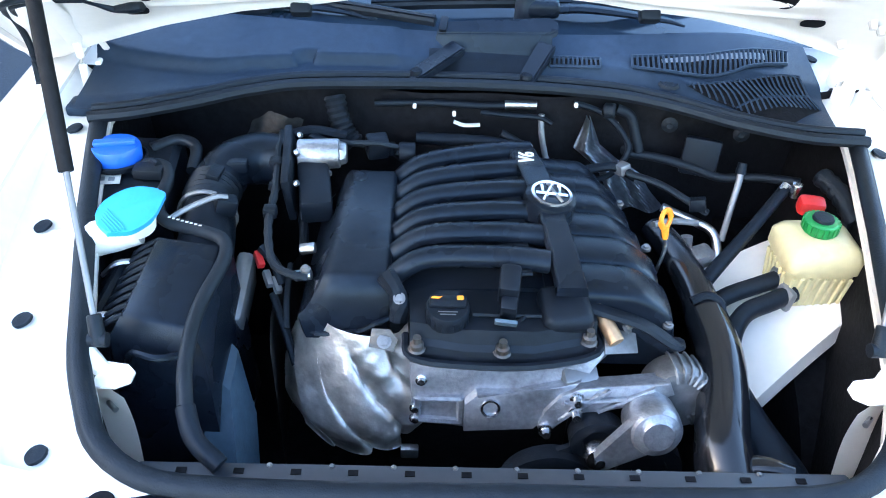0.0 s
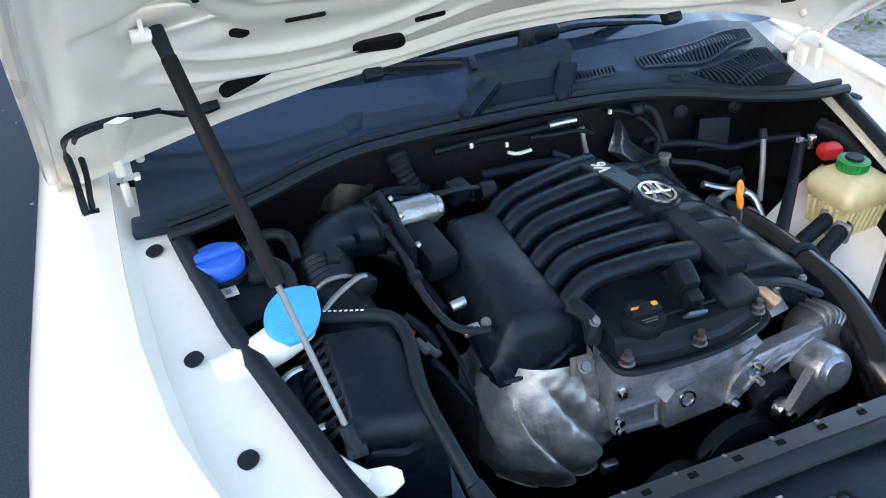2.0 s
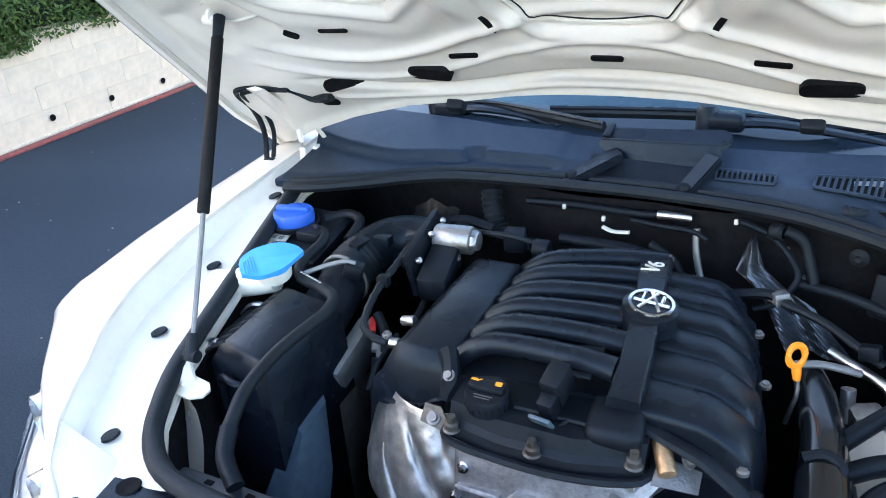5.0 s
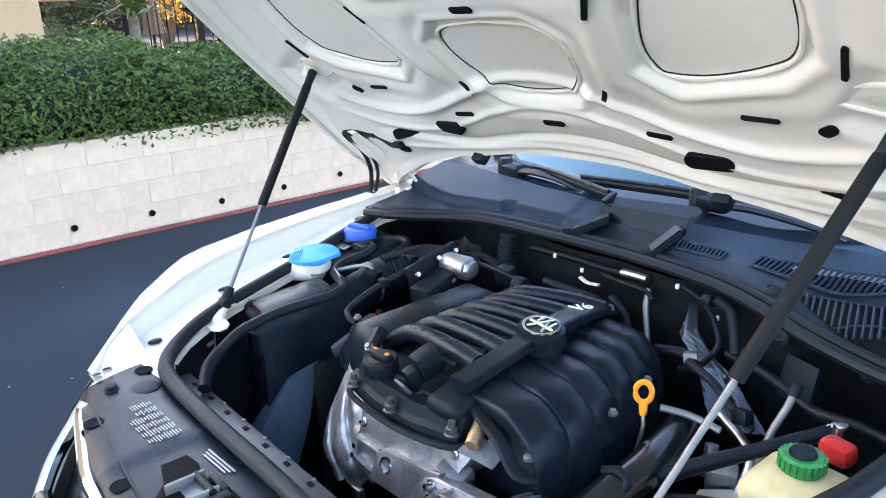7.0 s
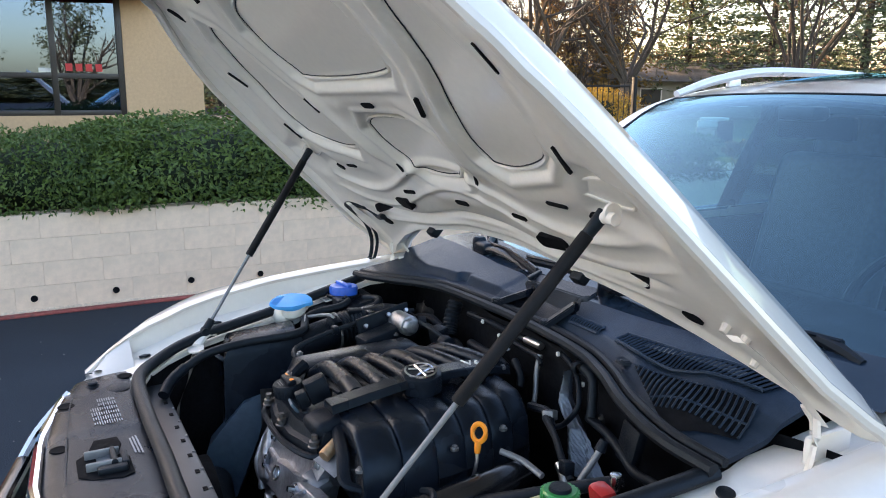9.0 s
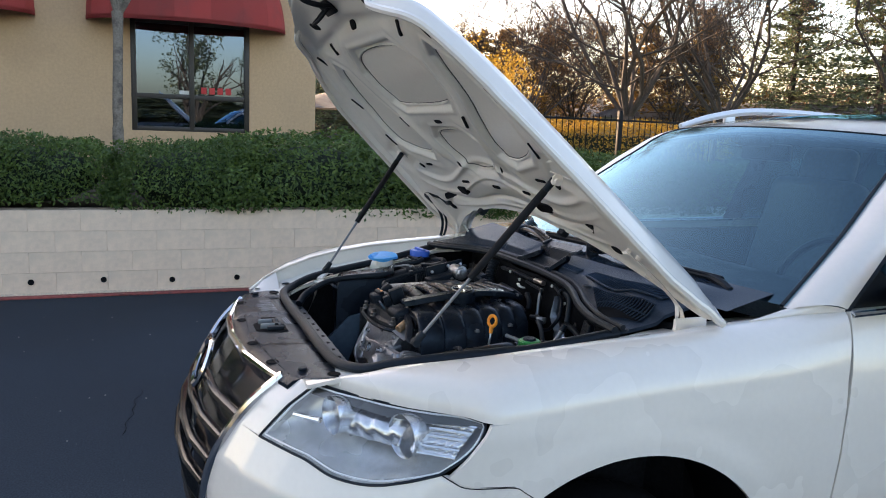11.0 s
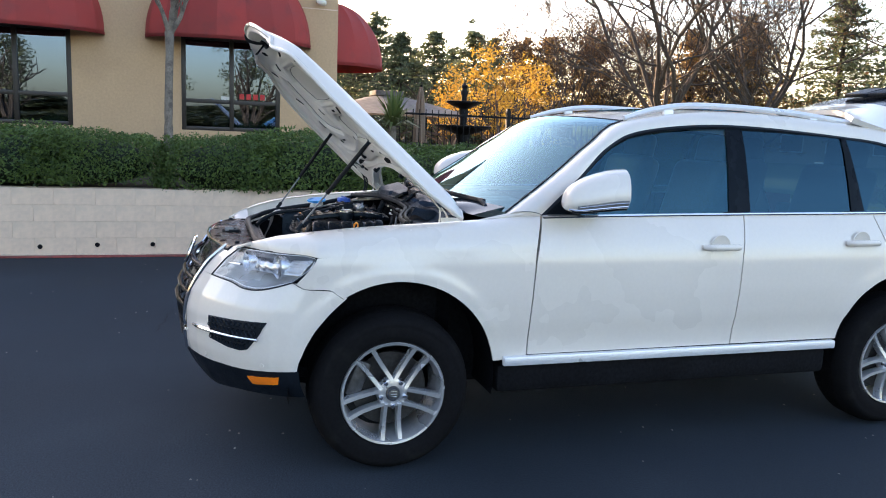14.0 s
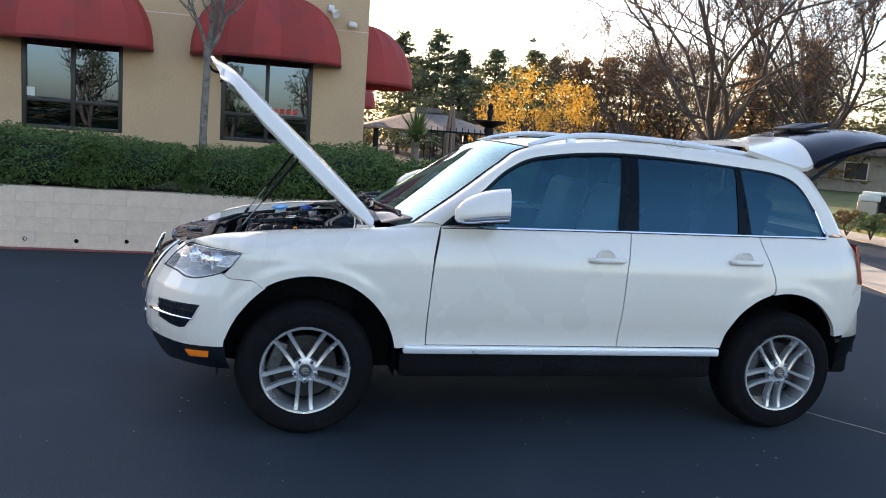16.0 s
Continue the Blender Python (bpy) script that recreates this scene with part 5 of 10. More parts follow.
bmesh.ops.solidify(b, geom=b.faces[:], thickness=0.02)
part("bumper_bar", b, BLACK, car)
# fog intake with bright bars
b = fresh()
ff = coons([(S(0.614), 0.572), (S(0.70), 0.556), (S(0.77), 0.553), (S(0.805), 0.568)], [(S(0.592), 0.674), (S(0.73), 0.684), (S(0.862), 0.697)], [(S(0.614), 0.572), (S(0.592), 0.674)], [(S(0.805), 0.568), (S(0.845), 0.640), (S(0.862), 0.697)])
add_grid(b, lambda u, v: nose(*ff(u, v), 0.003), 18, 8)
o = part("fog_intake", b, BLACK, car, "black honeycomb bumper intake")
flipped_copy(o)
# honeycomb ribs
b = fresh()
for i in range(11):
    for j in range(4):
        q = ff((i + 0.5 * (j % 2)) / 11 * 0.94 + 0.03, j / 4 + 0.12)
        add_lathe(b, [(0.010, 0), (0.013, 0.004), (0.0145, 0)], Matrix.Translation(nose(*q, 0.003)) @ pose(0, 0, 0, 90, 0, 40), 6)
o = part("intake_mesh", b, BLACK_SOFT, car)
o["kind"] = "stuff"
flipped_copy(o)["kind"] = "stuff"
b = fresh()
add_tube(b, [nose(S(0.47), 0.604, 0.006), nose(S(0.54), 0.607, 0.012), nose(S(0.66), 0.611, 0.014), nose(S(0.76), 0.614, 0.013), nose(S(0.843), 0.619, 0.012)], [0.006, 0.009, 0.009, 0.008, 0.006], seg=8, per=5)
o = part("fog_trim_bar", b, CHROME, car, "chrome bar across the intake")
flipped_copy(o)
b = fresh()
fa = coons([(S(0.80), 0.403), (S(0.875), 0.420)], [(S(0.785), 0.439), (S(0.879), 0.456)], [(S(0.80), 0.403), (S(0.785), 0.439)], [(S(0.875), 0.420), (S(0.879), 0.456)])
add_grid(b, lambda u, v: nose(*fa(u, v), 0.004), 8, 3)
thicken(b, 0.02, (0, 1, 0))
o = part("side_marker", b, AMBER, car, "amber side marker lens")
flipped_copy(o)
for xs, zs in ((0.56, 0.484), (0.849, 0.503)):
    b = fresh()
    p = nose(S(xs), zs, 0.001)
    add_lathe(b, [(0, 0.003), (0.009, 0.003), (0.0105, 0.0)], Matrix.Translation(p) @ pose(0, 0, 0, 90, 0, 25 if xs < 0.6 else 55), 14)
    o = part("parking_sensor", b, PAINT, car)
    flipped_copy(o)

# headlight: black housing, lamps, clear lens
hf = coons(soft_line(HB), soft_line(HT), soft_line(HLf), soft_line(HRr))
lamp = new("headlight")
lamp.parent = car
lamp["label"] = "large clear headlight with twin round lamps"
b = fresh()
add_grid(b, lambda u, v: nose(*hf(u, v), 0.0), 44, 14)
part("lens", b, LENS, lamp, "clear headlight lens")
b = fresh()
add_grid(b, lambda u, v: nose(*hf(u, v), -0.002 - 0.10 * (math.sin(math.pi * min(max(u, 0.0), 1)) * math.sin(math.pi * v)) ** 0.35) + Vector((0, 0, 0)), 44, 14)
part("housing", b, LAMPGREY, lamp)
for xs, zs, r in ((0.64, 0.922, 0.043), (0.80, 0.920, 0.047)):
    p = nose(S(xs), zs, -0.055)
    turn = 14 if xs < 0.7 else 18
    b = fresh()
    add_lathe(b, [(0.0, -0.03), (r * 0.6, -0.028), (r * 0.92, -0.005), (r, 0.03), (r * 1.06, 0.034), (r * 1.05, -0.035), (0, -0.04)], Matrix.Translation(p) @ pose(0, 0, 0, 90, 0, turn), 28)
    part("reflector", b, MIRRORED, lamp, "bright lamp reflector")
    b = fresh()
    add_lathe(b, [(0.0, 0.022), (r * 0.5, 0.018), (r * 0.86, 0.004), (r * 0.86, -0.004)], Matrix.Translation(p) @ pose(0, 0, 0, 90, 0, turn), 28)
    part("lamp_glass", b, LENS, lamp)
b = fresh()
add_tube(b, [nose(S(0.535), 0.898, -0.025), nose(S(0.61), 0.904, -0.03)], 0.007, seg=8)
part("light_guide", b, CHROME, lamp)
# faceted indicator bowl behind five bright bars, then the stepped bezel between the lamps
b = fresh()
add_grid(b, lambda u, v: nose(S(0.815 + 0.068 * u), 0.893 + 0.066 * v + 0.004 * u, -0.040 + 0.016 * u + 0.006 * (int(v * 12) % 2) + 0.003 * (int(u * 10) % 2)), 20, 24)
thicken(b, 0.004, (0, 1, 0))
part("indicator_bowl", b, MIRRORED, lamp)
for zz in (0.957, 0.944, 0.931, 0.911, 0.896):
    b = fresh()
    add_tube(b, [nose(S(0.822), zz, -0.028), nose(S(0.855), zz + 0.003, -0.022), nose(S(0.884), zz + 0.004, -0.016)], 0.0036, seg=6)
    part("indicator_bar", b, MIRRORED, lamp)
b = fresh()
add_grid(b, lambda u, v: nose(S(0.665 + 0.12 * u), 0.885 + 0.080 * v, -0.062 + 0.020 * math.sin(math.pi * v) + 0.004 * abs(math.sin(9.4 * u + 5 * v))), 30, 14)
thicken(b, 0.004, (0, 1, 0))
part("bezel", b, MIRRORED, lamp, "mirrored bezel with flutes")
b = fresh()
add_grid(b, lambda u, v: nose(*hf(0.02 + 0.96 * u, 0.80 + 0.165 * v), -0.010 - 0.006 * (1 - v)), 40, 3)
thicken(b, 0.003, (0, 1, 0))
part("upper_mask", b, SMOKE, lamp, "dark grey mask along the top of the lamp")
b = fresh()
out = [nose(*hf(i / 40, 0), 0.001) for i in range(41)] + [nose(*hf(1, i / 10), 0.001) for i in range(1, 11)] + [nose(*hf(1 - i / 40, 1), 0.001) for i in range(1, 41)] + [nose(*hf(0, 1 - i / 10), 0.001) for i in range(1, 11)]
add_tube(b, out, 0.0035, seg=5, per=1, closed_ends=False)
part("gasket", b, RUBBER, lamp)
b = fresh()
ring_uv = [(0.016 + 0.968 * i / 40, 0.05) for i in range(41)] + [(0.984, 0.05 + 0.90 * i / 10) for i in range(1, 11)] + [(0.984 - 0.968 * i / 40, 0.95) for i in range(1, 41)] + [(0.016, 0.95 - 0.90 * i / 10) for i in range(1, 11)]
add_tube(b, [nose(*hf(u, v), -0.004) for u, v in ring_uv], 0.0022, seg=6, per=1, closed_ends=False)
part("inner_rim", b, SATIN, lamp, "pale inner rim of the lamp")
lamp2 = new("headlight")
lamp2.parent = car
lamp2["label"] = lamp["label"]
for ch in list(lamp.children):
    o = flipped_copy(ch)
    o.parent = lamp2

# front apron: black plastic over the radiator
bay = new("front_apron")
bay.parent = car
bay["label"] = "black plastic radiator cover with labels and latch"
AF = [(0.0, -0.774), (0.15, -0.768), (0.30, -0.751), (0.40, -0.728), (0.478, -0.700)]
AB = [(0.0, -0.565), (0.20, -0.572), (0.36, -0.575), (0.45, -0.56), (0.515, -0.525)]
b = fresh()


def apron(u, v):
    f, k = along(AF, u), along(AB, u)
    p = f.lerp(k, v)
    z = 0.962 + 0.006 * math.sin(math.pi * v) - 0.012 * max(0, 1 - v * 12)
    x = p.x
    z += 0.006 * max(0, min(1, (abs(x) - 0.16) / 0.03))
    return Vector((x, p.y, z))


add_grid(b, apron, 30, 14)
thicken(b, 0.03, (0, 0, -1))
mirrored(b)
bmesh.ops.remove_doubles(b, verts=b.verts[:], dist=0.0005)
part("cover", b, BLACK_SOFT, bay)


def apron_z(x, y):
    """Height of the cover under a point."""
    return min(((apron(i / 30, j / 20) - Vector((abs(x), y, 0))).xy.length, apron(i / 30, j / 20).z) for i in range(31) for j in range(21))[1]


# raised seam near the front edge
b = fresh()
add_tube(b, [(sx, sy, apron_z(sx, sy)) for sx, sy in ((-0.437, -0.690), (-0.33, -0.707), (-0.22, -0.718), (-0.034, -0.730), (0.034, -0.730), (0.22, -0.718), (0.33, -0.707), (0.437, -0.690))], 0.0022, seg=6, per=4)
part("cover_seam", b, BLACK_SOFT, bay)
# painted corner between the cover and the fender
b = fresh()
add_grid(b, lambda u, v: (lambda y: crest(y).lerp(Vector((table(y, [(-0.70, 0.480), (-0.63, 0.492), (-0.53, 0.522)]), y, 0.972)), v))(-0.664 + 0.11 * u), 10, 6)
thicken(b, 0.010, (0, 0, -1))
o = part("fender_corner", b, PAINT, car, angle=60)
flipped_copy(o)
for x, y in ((-0.515, -0.637), (-0.503, -0.658)):
    b = fresh()
    add_lathe(b, [(0, 0.0015), (0.007, 0.0015), (0.009, 0.0)], Matrix.Translation((x, y, 0.9795)) @ pose(0, 0, 0, 0, -14, 0), 14)
    part("plug", b, RUBBER, car)
# near-black discs on the cover, drawing the shade inside its holes
for x, y in ((-0.335, -0.715), (-0.131, -0.737), (-0.472, -0.583), (0.335, -0.715), (0.131, -0.737), (0.472, -0.583)):
    b = fresh()
    add_lathe(b, [(0, 0.0008), (0.013, 0.0008), (0.016, 0.0018), (0.0175, 0)], Matrix.Translation((x, y, apron_z(x, y) + 0.0005)), 20)
    part("hole", b, DEEP, bay)
for x in (-0.433, 0.433):
    b = fresh()
    add_lathe(b, [(0, 0.010), (0.009, 0.010), (0.012, 0.007), (0.010, 0.003), (0.015, 0.0)], Matrix.Translation((x, -0.655, apron_z(x, -0.655))), 18)
    part("stop_buffer", b, RUBBER, bay, "black rubber stop buffer")
b = fresh()
rr = random.Random(3)
for i in range(12):
    for j in range(6):
        w = rr.uniform(0.008, 0.022)
        if j < 2 and i > 7:
            continue
        add_box(b, (-0.063 + j * 0.0252, 0.026 - i * 0.0046, 0.0012), (w, 0.0019, 0.0008))
o = part("label_print", b, PRINT, bay, "rows of tiny pale print")
o["kind"] = "stuff"
o.matrix_local = pose(-0.268, -0.645, apron_z(-0.268, -0.645) + 0.0008, 0, 0, 2)
b = fresh()
for i in range(3):
    add_box(b, (0, 0.006 - 0.006 * i, 0.0012), (0.085 - 0.008 * i, 0.003, 0.001))
o = part("label_print", b, PRINT, bay, "rows of tiny pale print")
o.matrix_local = pose(-0.087, -0.605, apron_z(-0.087, -0.605) + 0.0008, 0, 0, 3)
# latch well: a near-black plate flush with the cover draws its shaded depth
b = fresh()
WELL = [(-0.136, -0.676), (-0.085, -0.690), (-0.060, -0.712), (0.010, -0.712), (0.030, -0.690), (0.042, -0.640), (0.030, -0.620), (-0.035, -0.622), (-0.062, -0.640), (-0.100, -0.630), (-0.136, -0.634)]
add_prism(b, WELL, Matrix.Translation((0, 0, 0.956)), 0.0135)
part("latch_well", b, DEEP, bay)
b = fresh()
add_box(b, (-0.030, -0.668, 0.968), (0.050, 0.045, 0.006), 0.002, pose(0, 0, 0, 8, 0, 0).to_3x3())
add_box(b, (-0.056, -0.668, 0.974), (0.006, 0.060, 0.022), 0.002)
add_box(b, (-0.004, -0.668, 0.974), (0.006, 0.060, 0.022), 0.002)
part("latch", b, GREY_PIPE, bay, "bonnet latch with steel striker jaw")
b = fresh()
add_cyl(b, (-0.060, -0.650, 0.980), (0.0, -0.650, 0.980), 0.006, None, 12)
add_box(b, (-0.02, -0.632, 0.975), (0.050, 0.012, 0.014), 0.003)
add_box(b, (0.012, -0.655, 0.974), (0.018, 0.05, 0.012), 0.003)
part("latch_lever", b, RUBBER, bay)
b = fresh()
add_lathe(b, [(0, 0.0015), (0.024, 0.0015), (0.027, 0.0)], Matrix.Translation((-0.402, -0.606, apron_z(-0.402, -0.606) + 0.0005)), 28)
part("blanking_disc", b, BLACK, bay)
for i in range(10):
    b = fresh()
    add_lathe(b, [(0, 0.003), (0.003, 0.002), (0.004, 0.0)], Matrix.Translation((-0.37 + i * 0.079, -0.504, 0.944)), 8)
    part("push_pin", b, DULL, bay)
# slam panel behind the apron; near-black chips on it draw the slots' shade
b = fresh()
add_box(b, (0, -0.524, 0.932), (0.92, 0.050, 0.024), 0.006)
part("slam_panel", b, LABEL, bay)
for i in range(12):
    b = fresh()
    add_box(b, (-0.40 + i * 0.072, -0.514, 0.9445), (0.013, 0.008, 0.002))
    part("slot", b, DEEP, bay)
# rubber seal all round the bay
seal_line = []
for y in np.linspace(0.11, -0.46, 14):
    seal_line.append(Vector((-table(y, SEALX), y, table(y, SEALZ) + 0.012)))
seal_line += [Vector(p) for p in ((-0.50, -0.505, 0.990), (-0.45, -0.545, 0.984), (-0.38, -0.563, 0.980), (-0.2, -0.568, 0.978), (0, -0.566, 0.977), (0.2, -0.568, 0.978), (0.38, -0.563, 0.980), (0.45, -0.545, 0.984), (0.50, -0.505, 0.990))]
for y in np.linspace(-0.46, 0.11, 14):
    seal_line.append(Vector((table(y, SEALX), y, table(y, SEALZ) + 0.012)))
b = fresh()
add_tube(b, seal_line, 0.0155, seg=10, per=3, flat=0.85)
part("bay_seal", b, RUBBER, car, "thick black rubber seal round the engine bay")
RS = [(-0.69, 0.105, 1.10), (-0.62, 0.115, 1.105), (-0.52, 0.15, 1.112), (-0.42, 0.19, 1.12), (-0.30, 0.215, 1.125), (0, 0.225, 1.128), (0.22, 0.215, 1.125), (0.34, 0.185, 1.12), (0.46, 0.135, 1.112), (0.58, 0.105, 1.105), (0.69, 0.105, 1.10)]
b = fresh()
add_tube(b, [(x, y - 0.012, z + 0.004) for x, y, z in RS], 0.011, seg=8, per=6)
add_tube(b, [(x, y + 0.012, z + 0.010) for x, y, z in RS], 0.008, seg=8, per=6)
part("cowl_seal", b, RUBBER, car, "black rubber seal along the cowl")

# ---- glass house ----
TOP = [(0.850, 0.70, 1.168), (0.800, 0.90, 1.335), (0.735, 1.09, 1.495), (0.692, 1.31, 1.578), (0.668, 1.80, 1.622), (0.668, 2.50, 1.592), (0.695, 2.90, 1.540), (0.755, 3.055, 1.37), (0.822, 3.12, 1.206)]
EDGE = [(0.800, 0.55, 1.165), (0.735, 0.80, 1.335), (0.662, 1.03, 1.50), (0.605, 1.24, 1.618), (0.575, 1.80, 1.690), (0.575, 2.50, 1.672), (0.600, 3.0, 1.612), (0.70, 3.17, 1.42), (0.79, 3.27, 1.201)]
top_line, edge_line = curve_points(TOP, 8), curve_points(EDGE, 8)
b = fresh()


def rail(u, v):
    i = u * (len(top_line) - 1)
    k = min(int(i), len(top_line) - 2)
    a, c = top_line[k].lerp(top_line[k + 1], i - k), edge_line[k].lerp(edge_line[k + 1], i - k)
    p = a.lerp(c, v)
    return p + Vector((0.022, 0, 0.016)) * math.sin(math.pi * v) ** 0.8


add_grid(b, rail, 64, 8)
thicken(b, 0.02, (-1, 0, 0))
o = part("roof_rail_panel", b, PAINT, car, angle=50)
flipped_copy(o)
b = fresh()


def roof(u, v):
    i = 3 * 8 + u * (3 * 8)
    k = min(int(i), len(edge_line) - 2)
    e = edge_line[k].lerp(edge_line[k + 1], i - k)
    x = e.x * (1 - 2 * v)
    c = 1 - (x / e.x) ** 2
    fwd = -0.10 * max(0, 1 - u * 4) * c
    return Vector((x, e.y + fwd, e.z + 0.020 * c))


add_grid(b, roof, 24, 20)
bmesh.ops.solidify(b, geom=b.faces[:], thickness=0.02)
part("roof", b, PAINT, car)
b = fresh()
add_grid(b, lambda u, v: roof(0.16 + 0.42 * u, 0.18 + 0.64 * v) + Vector((0, 0, 0.004)), 10, 12)
part("sunroof", b, PRIVACY, car, "dark glass sunroof")
# windscreen
b = fresh()


def screen(u, v):
    i = v * 24
    k = min(int(i), len(edge_line) - 2)
    e = edge_line[k].lerp(edge_line[k + 1], i - k) + Vector((-0.012, 0, 0.004))
    x = e.x * (1 - 2 * u)
    c = 1 - (x / e.x) ** 2
    return Vector((x, e.y - (0.135 - 0.035 * v) * c, e.z + 0.012 * c + 0.008 * c * v))


add_grid(b, screen, 24, 16)
part("windscreen", b, WIND, car, "large slightly tinted windscreen", angle=60)
b = fresh()
for s_ in (0, 1):
    add_tube(b, [screen(abs(s_ - 0.006), v / 12) for v in range(13)], 0.0065, seg=6, per=1, flat=0.6)
add_tube(b, [screen(u / 20, 0.995) for u in range(21)], 0.005, seg=6, per=1, flat=0.6)
part("windscreen_gasket", b, RUBBER, car)
# mirror foot on the glass
b = fresh()
p = screen(0.5, 0.92)
add_box(b, p + Vector((0, 0.06, -0.03)), (0.12, 0.07, 0.04), 0.012)
add_box(b, p + Vector((0, 0.12, -0.07)), (0.24, 0.03, 0.065), 0.012)
part("rear_view_mirror", b, BLACK, car)


def green(y, z, out=0.0):
    """The side glass's surface."""
    return Vector((table(z, [(1.16, 0.848), (1.35, 0.782), (1.50, 0.722), (1.63, 0.655)]) + out, y, z))


def top_z(y):
    return float(np.interp(y, [p.y for p in top_line[:50]], [p.z for p in top_line[:50]])) - 0.012


def side_window(name, y0b, y1b, y0t, y1t, mat, label):
    """Glass between two slanted lines, under the window's top line."""
    b = fresh()

    def f(u, v):
        zb0 = table(y0b + (y1b - y0b) * u, [(0.6, 1.160), (1.8, 1.178), (3.2, 1.200)])
        yy = (y0b + (y1b - y0b) * u)
        yt = (y0t + (y1t - y0t) * u)
        zt = top_z(yt)
        y = yy + (yt - yy) * v
        return green(y, zb0 + (zt - zb0) * v, -0.012)
    add_grid(b, f, 20, 10)
    o = part(name, b, mat, car, label)
    flipped_copy(o)


# the front pane is bounded by the pillar's slope
def front_glass(u, v):
    zt = 1.168 + (top_z(1.80) - 1.168) * v
    zz = 1.17 + (top_z(1.79) - 1.17) * v
    yf = float(np.interp(zz, [p.z - 0.012 for p in top_line[:33]], [p.y + 0.010 for p in top_line[:33]]))
    return green(yf + (1.805 - yf) * u, min(zz, top_z(max(yf + (1.805 - yf) * u, 0.72))), -0.012)


b = fresh()
add_grid(b, front_glass, 20, 18)
o = part("front_side_window", b, TINT, car, "tinted front side window")
flipped_copy(o)
side_window("rear_side_window", 1.862, 2.53, 1.892, 2.548, PRIVACY, "dark tinted rear side window")


def quarter_glass(u, v):
    zz = 1.19 + (1.575 - 1.19) * v
    yr = float(np.interp(-zz, [-(p.z - 0.012) for p in top_line[40:]], [p.y - 0.012 for p in top_line[40:]]))
    y0 = 2.600 - 0.038 * v
    y = y0 + (max(yr, y0 + 0.02) - y0) * u
    return green(y, min(zz, top_z(min(y, 2.93)) if y < 2.93 else zz), -0.012)


b = fresh()
add_grid(b, quarter_glass, 18, 16)
o = part("quarter_window", b, PRIVACY, car, "dark tinted rear quarter window")
flipped_copy(o)
# black pillars, window frames, chrome belt line
for yb0, yb1, yt0, yt1 in ((1.742, 1.872, 1.795, 1.900), (2.520, 2.608, 2.538, 2.572)):
    b = fresh()
    add_grid(b, lambda u, v: green((yb0 + (yb1 - yb0) * u) * (1 - v) + (yt0 + (yt1 - yt0) * u) * v, 1.175 + (top_z((yt0 + yt1) / 2) + 0.004 - 1.175) * v, -0.006), 4, 8)
    bmesh.ops.solidify(b, geom=b.faces[:], thickness=0.012)
    o = part("pillar_trim", b, BLACK_SOFT, car, "gloss black window pillar")
    flipped_copy(o)
b = fresh()
add_tube(b, [p + Vector((-0.010, 0, -0.010)) for p in top_line], 0.015, seg=6, per=1)
o = part("window_frame", b, RUBBER, car)
flipped_copy(o)
b = fresh()
belt = [(0.70, 1.158), (1.10, 1.167), (1.80, 1.178), (2.58, 1.188), (2.95, 1.195), (3.10, 1.199)]
add_tube(b, [Vector((table(z, SIDE) + 0.004, y, z)) for y, z in belt] + [Vector((0.80, 3.105, 1.25)), Vector((0.765, 3.065, 1.35))], 0.009, seg=8, per=6)
o = part("belt_strip", b, CHROME, car, "chrome strip along the window line")
flipped_copy(o)
b = fresh()
add_grid(b, lambda u, v: Vector((0.852 - 0.05 * v - 0.004, 0.70 + (0.22 - 0.22 * v) * u + 0.13 * v, 1.17 + 0.12 * v)), 4, 6)
bmesh.ops.solidify(b, geom=b.faces[:], thickness=0.01)
o = part("mirror_sail", b, BLACK, car)
flipped_copy(o)
